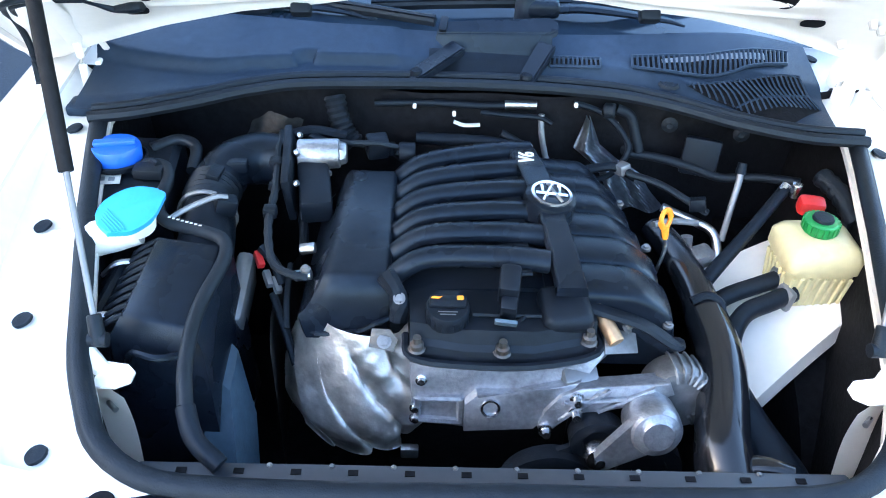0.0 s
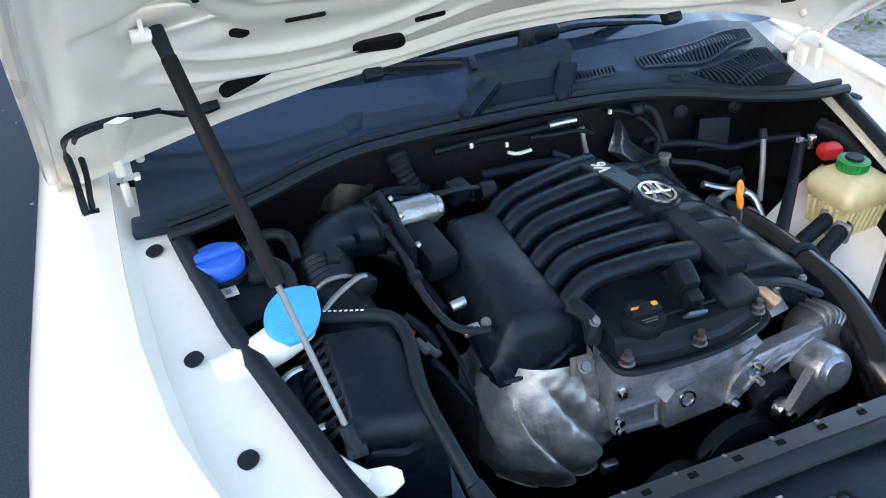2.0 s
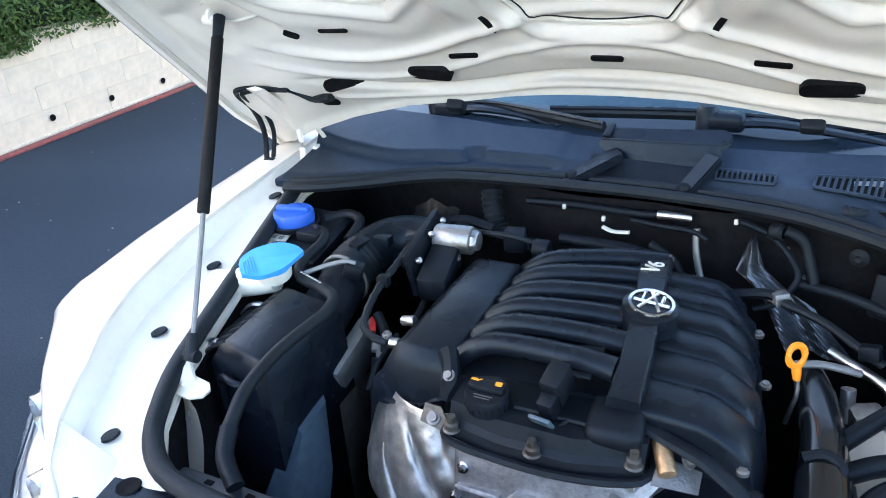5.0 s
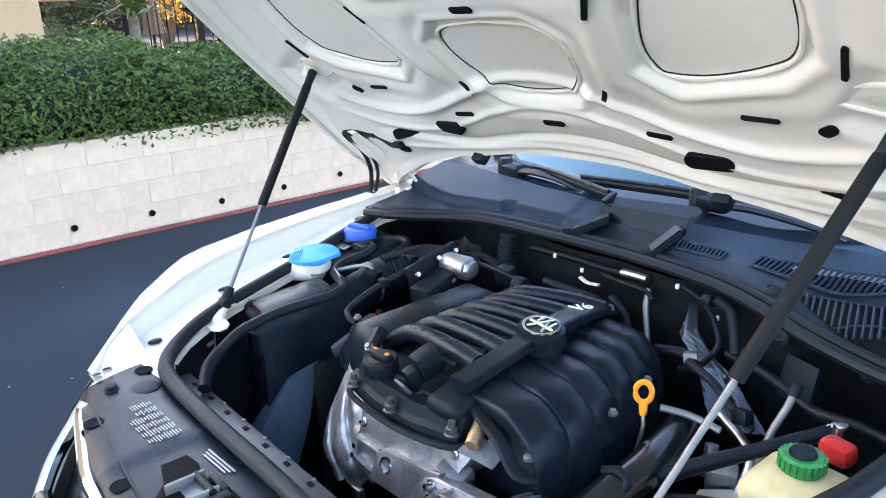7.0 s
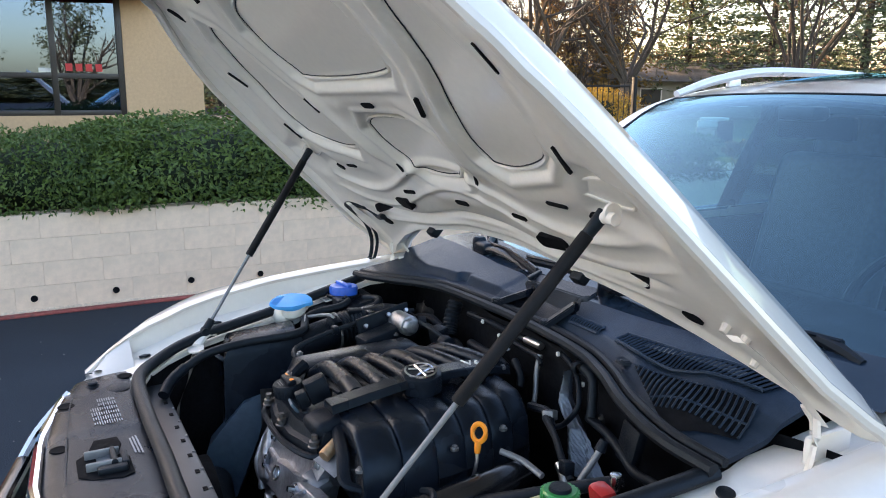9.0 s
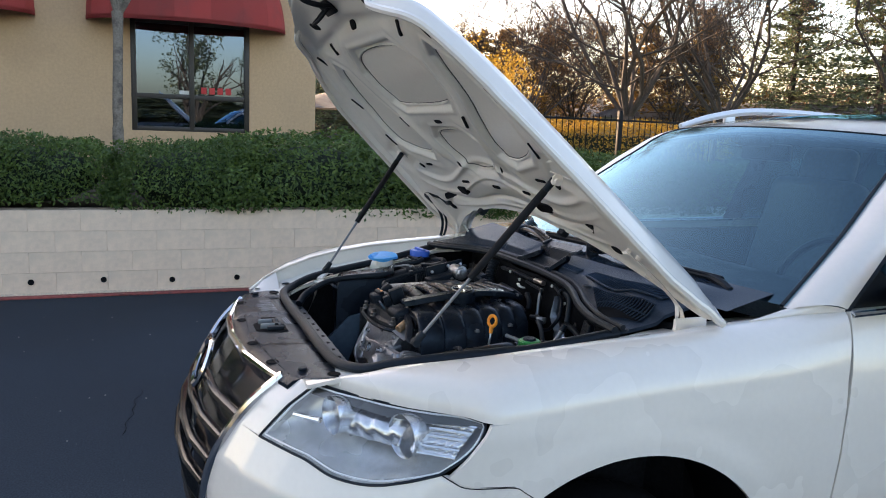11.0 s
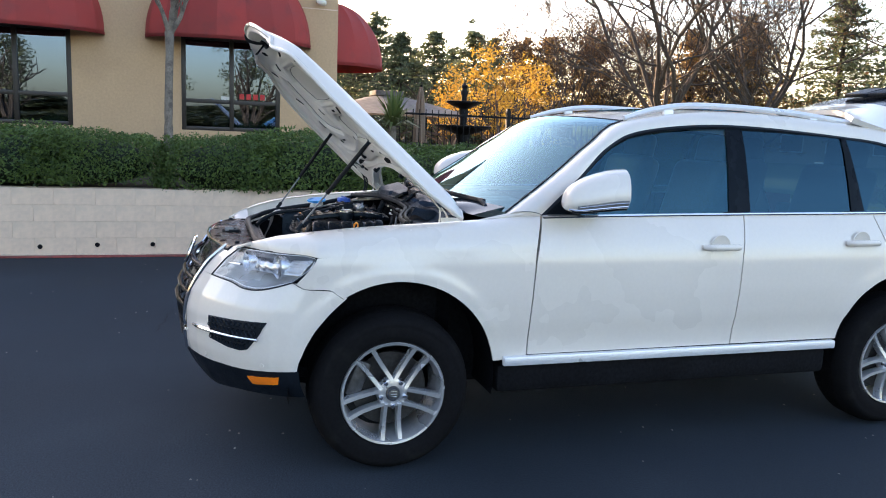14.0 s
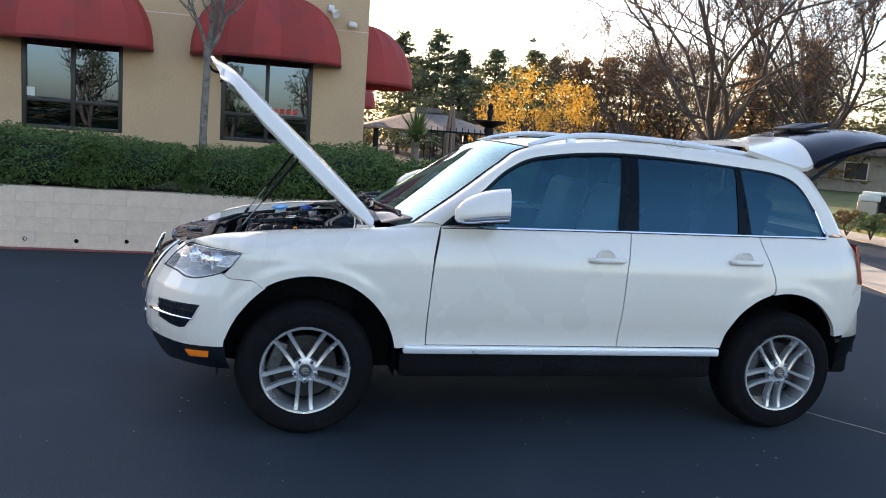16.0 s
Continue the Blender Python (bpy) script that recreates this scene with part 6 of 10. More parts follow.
# door mirrors
for sx in (1, -1):
    mir = new("door_mirror")
    mir.parent = car
    mir["label"] = "white door mirror with indicator strip"
    b = fresh()

    def shell(u, v):
        a = 2 * math.pi * u
        w, h = 0.130, 0.097
        cx, cz = math.cos(a), math.sin(a)
        k = (abs(cx) ** 2.6 + abs(cz) ** 2.6) ** (-1 / 2.6)
        d = math.sin(v * math.pi / 2)
        r = math.cos(v * math.pi / 2) ** 0.62
        q = Vector((k * cx * r * w * (1 - 0.12 * cz), 0, k * cz * r * h * (0.86 if cz < 0 else 1.0) - 0.055 * d ** 1.6))
        return Vector((sx * (1.005 + q.x * 0.92), 1.02 - d * 0.29 - 0.16 * q.x, 1.300 + q.z))
    add_grid(b, shell, 36, 10, flip=sx > 0)
    bmesh.ops.remove_doubles(b, verts=b.verts[:], dist=0.0008)
    part("shell", b, PAINT, mir, angle=60)
    b = fresh()
    add_grid(b, lambda u, v: shell(u, 0.0).lerp(Vector((sx * 1.01, 1.03, 1.300)), v * 0.99), 36, 2, flip=sx > 0)
    part("mirror_glass", b, CHROME, mir, "mirror glass")
    b = fresh()
    add_grid(b, lambda u, v: shell(-0.112 + 0.048 * v, 0.01 + 0.62 * u) + Vector((sx * 0.0025, 0, -0.001)), 14, 4, flip=sx < 0)
    part("indicator", b, INDICATOR, mir, "clear indicator strip")
    b = fresh()
    add_tube(b, [shell(-0.088, 0.02 + 0.58 * i / 8) + Vector((sx * 0.004, 0, 0)) for i in range(9)], 0.0022, seg=6, per=2)
    part("indicator_rib", b, CHROME, mir)
    b = fresh()
    add_tube(b, [shell(-0.122, 0.01 + 0.78 * i / 10) + Vector((sx * 0.002, 0, -0.002)) for i in range(11)], 0.0055, seg=8, per=2)
    part("mirror_trim", b, CHROME, mir, "chrome strip under the mirror")
    b = fresh()
    add_tube(b, [shell(-0.150, 0.01 + 0.70 * i / 10) + Vector((sx * 0.001, 0, -0.004)) for i in range(11)], 0.006, seg=8, per=2)
    part("lower_edge", b, BLACK, mir)
    b = fresh()
    add_tube(b, [(sx * 0.835, 0.86, 1.20), (sx * 0.88, 0.90, 1.21), (sx * 0.94, 0.94, 1.235)], [0.032, 0.028, 0.03], seg=10, flat=0.7)
    part("arm", b, BLACK, mir)
# door handles
for y, z in ((1.655, 1.018), (2.535, 1.035)):
    for sx in (1, -1):
        h = new("door_handle")
        h.parent = car
        b = fresh()
        p = side(y, z)
        add_tube(b, [(sx * (p.x + 0.004), y - 0.105, z), (sx * (p.x + 0.032), y - 0.075, z + 0.002), (sx * (p.x + 0.036), y, z + 0.003), (sx * (p.x + 0.032), y + 0.075, z + 0.002), (sx * (p.x + 0.004), y + 0.105, z)], [0.012, 0.014, 0.014, 0.014, 0.012], seg=10, per=5, flat=1.15)
        part("grip", b, PAINT, h)
        b = fresh()
        add_lathe(b, [(0, -0.004), (0.045, -0.002), (0.055, 0.004), (0.060, 0.0)], Matrix.Translation((sx * (p.x + 0.001), y - 0.005, z + 0.005)) @ pose(0, 0, 0, 0, sx * 90, 0), 24)
        part("recess", b, PAINT, h)
# roof rails
b = fresh()
add_tube(b, [(0.592, 1.24, 1.634), (0.583, 1.42, 1.684), (0.58, 1.68, 1.716), (0.58, 2.2, 1.708), (0.582, 2.7, 1.664), (0.588, 2.95, 1.626)], [0.014, 0.018, 0.019, 0.018, 0.018, 0.012], seg=10, per=6, flat=0.9)
for y in (1.50, 2.42, 2.75):
    z = table(y, [(1.33, 1.672), (1.45, 1.700), (1.68, 1.728), (2.2, 1.718), (2.7, 1.672), (2.95, 1.632)])
    add_box(b, (0.582, y, z - 0.038), (0.024, 0.06, 0.05), 0.01)
o = part("roof_rail", b, SATIN, car, "silver roof rail")
flipped_copy(o)
# open tailgate: painted spoiler, dark glass, trim
tg = new("tailgate")
tg.parent = car
tg["label"] = "raised white tailgate with dark rear glass"
RIDGE = [(2.85, 1.752), (3.10, 1.785), (3.27, 1.822), (3.42, 1.862), (3.58, 1.888), (3.81, 1.891), (4.06, 1.855), (4.20, 1.815)]
BROW = [(2.64, 1.694), (2.88, 1.640), (3.05, 1.604), (3.13, 1.658), (3.25, 1.712), (3.41, 1.766), (3.55, 1.808), (3.80, 1.830), (4.06, 1.800)]


def lid(y, k, v):
    """The raised lid: y along its ridge, k along its side edge, v across it."""
    w = 1 - 2 * v
    ez = table(k, BROW)
    rz = table(y, RIDGE)
    f = abs(w)
    return Vector((0.645 * w, y + (k - y) * f ** 2, rz + (ez - rz) * f ** 3.2))


def lid_piece(name, y0, y1, k0, k1, mat, nu, label=""):
    b = fresh()
    add_grid(b, lambda u, v: lid(y0 + (y1 - y0) * u, k0 + (k1 - k0) * u, v), nu, 28, flip=True)
    bmesh.ops.recalc_face_normals(b, faces=b.faces[:])
    bmesh.ops.solidify(b, geom=b.faces[:], thickness=0.03)
    part(name, b, mat, tg, label, angle=50)


lid_piece("spoiler", 2.85, 3.20, 2.64, 3.10, PAINT, 14)
lid_piece("rear_glass", 3.203, 4.06, 3.104, 3.78, TAILGLASS, 22, "dark rear glass")
lid_piece("lower_panel", 4.063, 4.20, 3.785, 4.04, PAINT, 6)
b = fresh()
add_box(b, (0, 3.45, 1.892), (0.36, 0.20, 0.028), 0.01, pose(0, 0, 0, 14, 0, 0).to_3x3())
add_tube(b, [(0.0, 3.34, 1.862), (0.0, 3.50, 1.910), (0.0, 3.56, 1.925)], 0.016, seg=8)
part("rear_wiper", b, BLACK, tg)
b = fresh()
add_tube(b, [(0.60, 3.08, 1.50), (0.61, 3.45, 1.765)], 0.012, seg=8)
o = part("gas_strut", b, RUBBER, tg)
flipped_copy(o)
b = fresh()
add_grid(b, lambda u, v: lid(3.22 + 0.9 * u, 3.12 + 0.72 * u, v) + Vector((0, 0, -0.045)), 12, 20)
part("inner_trim", b, BLACK, tg)

# ---- inside the cabin ----
b = fresh()
add_grid(b, lambda u, v: Vector((0.80 * (1 - 2 * u), 0.52 + 0.62 * v - 0.12 * (1 - (1 - 2 * u) ** 2) * (1 - v), 1.13 + 0.03 * v - 0.22 * max(0, v - 0.8) * 5)), 20, 12)
bmesh.ops.solidify(b, geom=b.faces[:], thickness=0.05)
part("dashboard", b, BLACK, car)
b = fresh()
add_box(b, (0, 2.0, 0.50), (1.60, 2.9, 0.06))
part("cabin_floor", b, BLACK, car)
for sx in (1, -1):
    b = fresh()
    add_box(b, (sx * 0.82, 1.50, 0.84), (0.02, 1.70, 0.60))
    add_box(b, (sx * 0.82, 2.75, 1.03), (0.02, 0.79, 0.22))
    part("door_lining", b, BLACK, car)
b = fresh()
add_box(b, (0, 0.66, 0.80), (1.6, 0.05, 0.62))
part("bulkhead", b, DEEP, car)
b = fresh()
ringm = Matrix.Translation((0.37, 1.12, 1.10)) @ pose(0, 0, 0, 65, 0, 0)
line = [ringm @ Vector((0.185 * math.cos(a), 0.185 * math.sin(a), 0)) for a in np.linspace(0, 2 * math.pi, 33)]
add_tube(b, line, 0.015, seg=8, per=1, closed_ends=False)
add_box(b, ringm @ Vector((0, 0, 0)), (0.16, 0.12, 0.04), 0.02, ringm.to_3x3())
add_box(b, ringm @ Vector((0, -0.02, 0)), (0.34, 0.04, 0.02), 0.008, ringm.to_3x3())
part("steering_wheel", b, BLACK, car, "black steering wheel")


def seat(x, y):
    s = new("seat")
    s.parent = car
    s["label"] = "dark leather seat"
    b = fresh()
    add_box(b, (x, y - 0.05, 0.82), (0.52, 0.54, 0.18), 0.06, seg=3)
    part("cushion", b, SEATS, s)
    b = fresh()
    add_box(b, (x, y + 0.28, 1.12), (0.50, 0.15, 0.62), 0.06, pose(0, 0, 0, -16, 0, 0).to_3x3(), seg=3)
    part("backrest", b, SEATS, s)
    b = fresh()
    add_box(b, (x, y + 0.395, 1.475), (0.28, 0.10, 0.18), 0.045, pose(0, 0, 0, -10, 0, 0).to_3x3(), seg=3)
    part("headrest", b, SEATS, s)


for x, y in ((0.40, 1.55), (-0.40, 1.55), (0.45, 2.42), (-0.45, 2.42)):
    seat(x, y)
b = fresh()
add_box(b, (0, 3.0, 0.86), (1.56, 0.86, 0.06), 0.01)
part("load_floor", b, BLACK, car)

# ---- wheels ----


def build_wheel():
    """A wheel whose outer face looks along +x."""
    w = new("wheel")
    b = fresh()
    T = pose(0, 0, 0, 0, 90, 0)
    add_lathe(b, [(0.232, -0.22), (0.27, -0.235), (0.32, -0.235), (0.352, -0.215), (0.366, -0.17), (0.369, -0.12), (0.366, -0.06), (0.352, -0.015), (0.335, 0.004), (0.32, 0.012), (0.315, 0.010), (0.30, 0.014), (0.27, 0.014), (0.245, 0.006), (0.236, -0.010), (0.236, -0.10)], T, 64)
    part("tyre", b, TYRE, w, "black road tyre", angle=50)
    b = fresh()
    for i in range(64):
        a = 2 * math.pi * i / 64
        for x, da in ((-0.085, 0), (-0.155, 0.05)):
            add_box(b, (x, 0.3655 * math.cos(a + da), 0.3655 * math.sin(a + da)), (0.05, 0.024, 0.003), 0, Matrix.Rotation(a + da - math.pi / 2, 3, "X"))
    t = part("tread_block", b, TYRE, w)
    t["kind"] = "stuff"
    b = fresh()
    add_lathe(b, [(0.236, -0.02), (0.240, 0.002), (0.236, 0.010), (0.226, 0.008), (0.222, -0.004), (0.214, -0.05), (0.205, -0.15), (0.22, -0.20)], T, 64)
    part("rim", b, ALLOY, w, "silver alloy rim")
    for i in range(5):
        a = radians(180 + 72 * i)
        for sgn in (1, -1):
            b = fresh()
            R = Matrix.Rotation(a, 4, "X")
            pts = [(0.050, sgn * 0.032), (0.10, sgn * 0.033), (0.15, sgn * 0.035), (0.19, sgn * 0.038), (0.228, sgn * 0.042)]
            sec = []
            for k, (r, o) in enumerate(pts):
                wd = 0.0175 + 0.004 * k / 4
                xx = 0.004 - 0.018 * math.sin(math.pi * k / 4) + (-0.004 if k == 4 else 0)
                sec.append([b.verts.new(R @ Vector(q)) for q in ((xx, o - wd * 0.45, r), (xx, o + wd * 0.45, r), (xx - 0.012, o + wd * 0.62, r), (xx - 0.045, o + wd * 0.5, r), (xx - 0.045, o - wd * 0.5, r), (xx - 0.012, o - wd * 0.62, r))])
            for p, q in zip(sec, sec[1:]):
                for s in range(6):
                    b.faces.new((p[s], q[s], q[(s + 1) % 6], p[(s + 1) % 6]))
            b.faces.new(sec[0])
            b.faces.new(sec[-1][::-1])
            bmesh.ops.recalc_face_normals(b, faces=b.faces[:])
            part("spoke", b, ALLOY, w)
        b = fresh()
        aa = radians(-90 + 72 * i)
        add_lathe(b, [(0, 0.004), (0.008, 0.004), (0.012, 0.0), (0.013, -0.02)], Matrix.Translation((0.003, 0.058 * math.cos(aa), 0.058 * math.sin(aa))) @ T, 6)
        part("wheel_bolt", b, CHROME, w)
    b = fresh()
    add_lathe(b, [(0, -0.004), (0.045, -0.004), (0.066, -0.010), (0.072, -0.03), (0.066, -0.06), (0, -0.06)], T, 40)
    part("hub", b, ALLOY, w)
    b = fresh()
    add_lathe(b, [(0, 0.010), (0.028, 0.009), (0.033, 0.004), (0.034, -0.004)], T, 32)
    part("hub_cap", b, DARKMETAL, w, "dark hub cap with a plain light emblem")
    b = fresh()
    add_lathe(b, [(0.023, 0.0098), (0.0285, 0.0092), (0.0285, 0.0085), (0.023, 0.009)], T, 32)
    part("emblem_ring", b, CHROME, w)
    b = fresh()
    for k in range(3):
        add_box(b, (0.0105, 0, -0.012 + 0.012 * k), (0.003, 0.034 - 0.008 * abs(k - 1), 0.005), 0.001)
    part("emblem", b, CHROME, w)
    b = fresh()
    add_lathe(b, [(0.0, -0.085), (0.17, -0.085), (0.172, -0.09), (0.172, -0.11), (0, -0.11)], T, 48)
    part("brake_disc", b, DISC, w, "steel brake disc")
    b = fresh()
    add_box(b, (-0.075, -0.15, 0.06), (0.06, 0.07, 0.17), 0.015, Matrix.Rotation(radians(-20), 3, "X"))
    part("caliper", b, DARKMETAL, w)
    return w


wheel = build_wheel()
wheel.parent = car
wheel["label"] = "silver ten-spoke alloy wheel with black tyre"
wheel.matrix_local = pose(0.918, 0, HUBZ + 0.006, 0, 0, 0)
for x, y, rz, rx in ((0.918, WB, 0, -3), (-0.918, 0, 180, 12), (-0.918, WB, 180, 47)):
    w2 = copy_thing(wheel, Matrix.Identity(4))
    w2.matrix_basis = pose(x, y, HUBZ + 0.006, 0, 0, rz) @ pose(0, 0, 0, rx, 0, 0)

# ---- bonnet, raised on its struts ----
hood = new("bonnet")
hood.parent = car
hood["label"] = "white bonnet propped open, stamped inner panel showing"
HOOD_M = Matrix(((1, 0, 0, 0), (0, -0.740, 0.673, 0.313), (0, 0.673, 0.740, 1.167), (0, 0, 0, 1))) @ pose(-0.018, 0, 0, 0, -1.0, 0)
HW = [(0.0, 0.836), (0.06, 0.830), (0.12, 0.820), (0.2, 0.806), (0.28, 0.793), (0.36, 0.782), (0.45, 0.769), (0.55, 0.752), (0.63, 0.735), (0.70, 0.712), (0.785, 0.668), (0.86, 0.615), (0.93, 0.545), (1.0, 0.44)]
VR = [(0.0, 0.206), (0.2, 0.199), (0.4, 0.164), (0.55, 0.110), (0.7, 0.035), (0.77, -0.012), (0.81, -0.020), (0.862, -0.020)]


def hood_uv(s, t):
    u = s * table(t, HW)
    v = t * 1.235 - 0.15 * abs(s) ** 2.4 * t ** 3 + table(abs(u), VR) * (1 - t) ** 2.2
    return u, v


def skin_w(s, t, u, v, fold=1.0):
    w = 0.016 + 0.045 * (1 - (u / 0.83) ** 2)
    w -= fold * table(t, [(0, 0.022), (0.06, 0.042), (0.15, 0.054), (0.3, 0.054), (0.65, 0.054), (0.85, 0.040), (1, 0.030)]) * ramp(abs(s), 0.92, 1.0)
    w -= 0.034 * ramp(t, 0.86, 1.0) ** 1.4
    w -= 0.012 * ramp(t, 0.05, 0.0)
    return w


def inside(poly, u, v):
    """Signed distance to a polygon: negative inside."""
    d, hit = 1e9, False
    n = len(poly)
    for i in range(n):
        (x0, y0), (x1, y1) = poly[i], poly[(i + 1) % n]
        ex, ey, px, py = x1 - x0, y1 - y0, u - x0, v - y0
        k = min(max((px * ex + py * ey) / (ex * ex + ey * ey), 0), 1)
        d = min(d, math.hypot(px - k * ex, py - k * ey))
        if (y0 > v) != (y1 > v) and u < (x1 - x0) * (v - y0) / (y1 - y0) + x0:
            hit = not hit
    return -d if hit else d


OCT = [(0.085, 0.398), (0.138, 0.45), (0.158, 0.555), (0.105, 0.603), (-0.105, 0.603), (-0.158, 0.555), (-0.138, 0.45), (-0.085, 0.398)]
BIG = [(0.272, 0.510), (0.322, 0.466), (0.485, 0.510), (0.545, 0.562), (0.560, 0.70), (0.52, 0.86), (0.46, 0.925), (0.405, 0.88), (0.375, 0.74), (0.305, 0.625)]
TOPC = [(0.20, 0.690), (0.248, 0.73), (0.275, 0.86), (0.20, 0.955), (-0.20, 0.955), (-0.275, 0.86), (-0.248, 0.73), (-0.20, 0.690)]
SMALL = [(0.60, 0.62), (0.635, 0.66), (0.60, 0.82), (0.572, 0.80)]


def inner_w(s, t):
    u, v = hood_uv(s, t)
    w = skin_w(s, t, u, v, 0.0) - 0.034
    w -= 0.010 * ramp(abs(u), 0.08, 0.30) * ramp(v, 0.75, 0.55)
    w -= 0.010 * ramp(v - 0.06 * (1 - (u / 0.8) ** 2), 0.36, 0.25)
    a = abs(u)
    for poly, depth in ((OCT, 0.010), (BIG, 0.012), (TOPC, 0.010)):
        d = inside(poly, a if poly is BIG else u, v)
        w += depth * ramp(d, 0.005, -0.007) - 0.005 * math.exp(-((d - 0.015) / 0.008) ** 2) - 0.0035 * math.exp(-((d - 0.055) / 0.022) ** 2) - 0.0025 * math.exp(-((d + 0.013) / 0.004) ** 2)
    # long beads and steps
    w -= 0.009 * math.exp(-((v - (0.395 + 0.05 * math.cos(a * 7.5))) / 0.011) ** 2) * ramp(a, 0.66, 0.55)
    w -= 0.006 * math.exp(-((v - (0.330 + 0.045 * math.cos(a * 7.5))) / 0.007) ** 2) * ramp(a, 0.68, 0.6)
    w -= 0.005 * math.exp(-((v - (0.225 + 0.02 * math.cos(a * 6))) / 0.006) ** 2) * ramp(a, 0.62, 0.5)
    w += 0.012 * math.exp(-((v - (0.262 + 0.02 * math.cos(a * 9))) / 0.010) ** 2) * ramp(a, 0.62, 0.5)
    w -= 0.008 * math.exp(-((a - 0.205 - 0.25 * max(0, v - 0.45)) / 0.022) ** 2) * ramp(v, 0.42, 0.5) * ramp(v, 0.72, 0.64)
    w += 0.012 * ramp(inside([(0.545, 0.44), (0.66, 0.40), (0.70, 0.50), (0.60, 0.54)], a, v), 0.03, -0.01)
    w += 0.014 * math.exp(-((v - 1.045 + 0.10 * a) / 0.025) ** 2) * ramp(a, 0.5, 0.4)
    w -= 0.008 * ramp(abs(s), 0.80, 0.86) * ramp(abs(s), 0.96, 0.92) * ramp(t, 0.2, 0.3)
    edge = max(ramp(abs(s), 0.955, 0.995), ramp(t, 0.975, 0.998), ramp(t, 0.02, 0.002))
    w += (skin_w(s, t, u, v) - 0.012 - w) * edge
    w = min(w, skin_w(s, t, u, v) - 0.003)
    return u, v, w


b = fresh()
add_grid(b, lambda p, q: (lambda s, t: HOOD_M @ Vector((*hood_uv(s, t), skin_w(s, t, *hood_uv(s, t)))))(2 * p - 1, q), 44, 36, flip=False)
part("outer_skin", b, PAINT, hood, angle=60)
b = fresh()
add_grid(b, lambda p, q: HOOD_M @ Vector(inner_w((2 * p - 1) * 0.995, 0.003 + 0.994 * q)), 230, 190, flip=True)
part("inner_panel", b, PAINT_IN, hood, "white stamped inner panel with recesses", angle=60)
# folded rim between the two
b = fresh()
rim = [(2 * i / 60 - 1, 0.0) for i in range(60)] + [(1.0, i / 60) for i in range(60)] + [(1 - 2 * i / 60, 1.0) for i in range(60)] + [(-1.0, 1 - i / 60) for i in range(61)]
pts = []
for s, t in rim:
    u, v = hood_uv(s, t)
    pts.append(HOOD_M @ Vector((u, v, skin_w(s, t, u, v) - 0.010)))
add_tube(b, pts, 0.0105, seg=8, per=1, closed_ends=False)
part("rim_fold", b, PAINT, hood)


def hood_hit(u, v):
    """Height of the inner panel at (u, v)."""
    t = v / 1.235
    for _ in range(12):
        s = u / table(t, HW)
        uu, vv = hood_uv(s, t)
        t = min(max(t + (v - vv) * 0.7, 0.003), 0.997)
    return inner_w(u / table(t, HW), t)[2]


# uncut panel: a near-black pad, slightly proud, draws each opening's shade
def hood_slot_pad(u, v, length, width, turn, name="slot", mat=DEEP, lift=0.0030):
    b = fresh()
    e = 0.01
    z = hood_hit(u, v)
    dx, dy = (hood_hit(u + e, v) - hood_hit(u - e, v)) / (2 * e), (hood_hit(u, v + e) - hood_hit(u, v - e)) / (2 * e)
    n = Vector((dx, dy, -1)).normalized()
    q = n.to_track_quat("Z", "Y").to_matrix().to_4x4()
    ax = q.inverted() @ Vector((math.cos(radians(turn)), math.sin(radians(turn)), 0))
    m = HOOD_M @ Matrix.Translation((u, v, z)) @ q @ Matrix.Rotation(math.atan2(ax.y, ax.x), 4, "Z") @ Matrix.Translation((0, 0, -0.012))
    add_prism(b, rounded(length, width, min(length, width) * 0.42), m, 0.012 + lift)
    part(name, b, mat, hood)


def recess_edge(poly):
    """Rolled edge of a cut-out in the inner panel, and a thin dark ring that draws the shadow gap behind it."""
    ring = [Vector(p) for p in poly]
    for _ in range(3):
        ring = [q for i in range(len(ring)) for q in (ring[i].lerp(ring[(i + 1) % len(ring)], 0.25), ring[i].lerp(ring[(i + 1) % len(ring)], 0.75))]
    mid = sum(ring, Vector((0, 0))) / len(ring)
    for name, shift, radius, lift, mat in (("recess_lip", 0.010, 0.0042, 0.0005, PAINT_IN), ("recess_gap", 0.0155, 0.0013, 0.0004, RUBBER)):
        line = []
        for i, p in enumerate(ring):
            d = (ring[(i + 1) % len(ring)] - ring[i - 1]).normalized()
            n = Vector((-d.y, d.x))
            q = p + n * shift * (1 if n.dot(mid - p) > 0 else -1)
            line.append(HOOD_M @ Vector((q.x, q.y, hood_hit(q.x, q.y) - lift)))
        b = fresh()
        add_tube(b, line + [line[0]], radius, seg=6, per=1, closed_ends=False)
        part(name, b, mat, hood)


for ring_ in (OCT, TOPC, BIG, [(-p[0], p[1]) for p in BIG]):
    recess_edge(ring_)
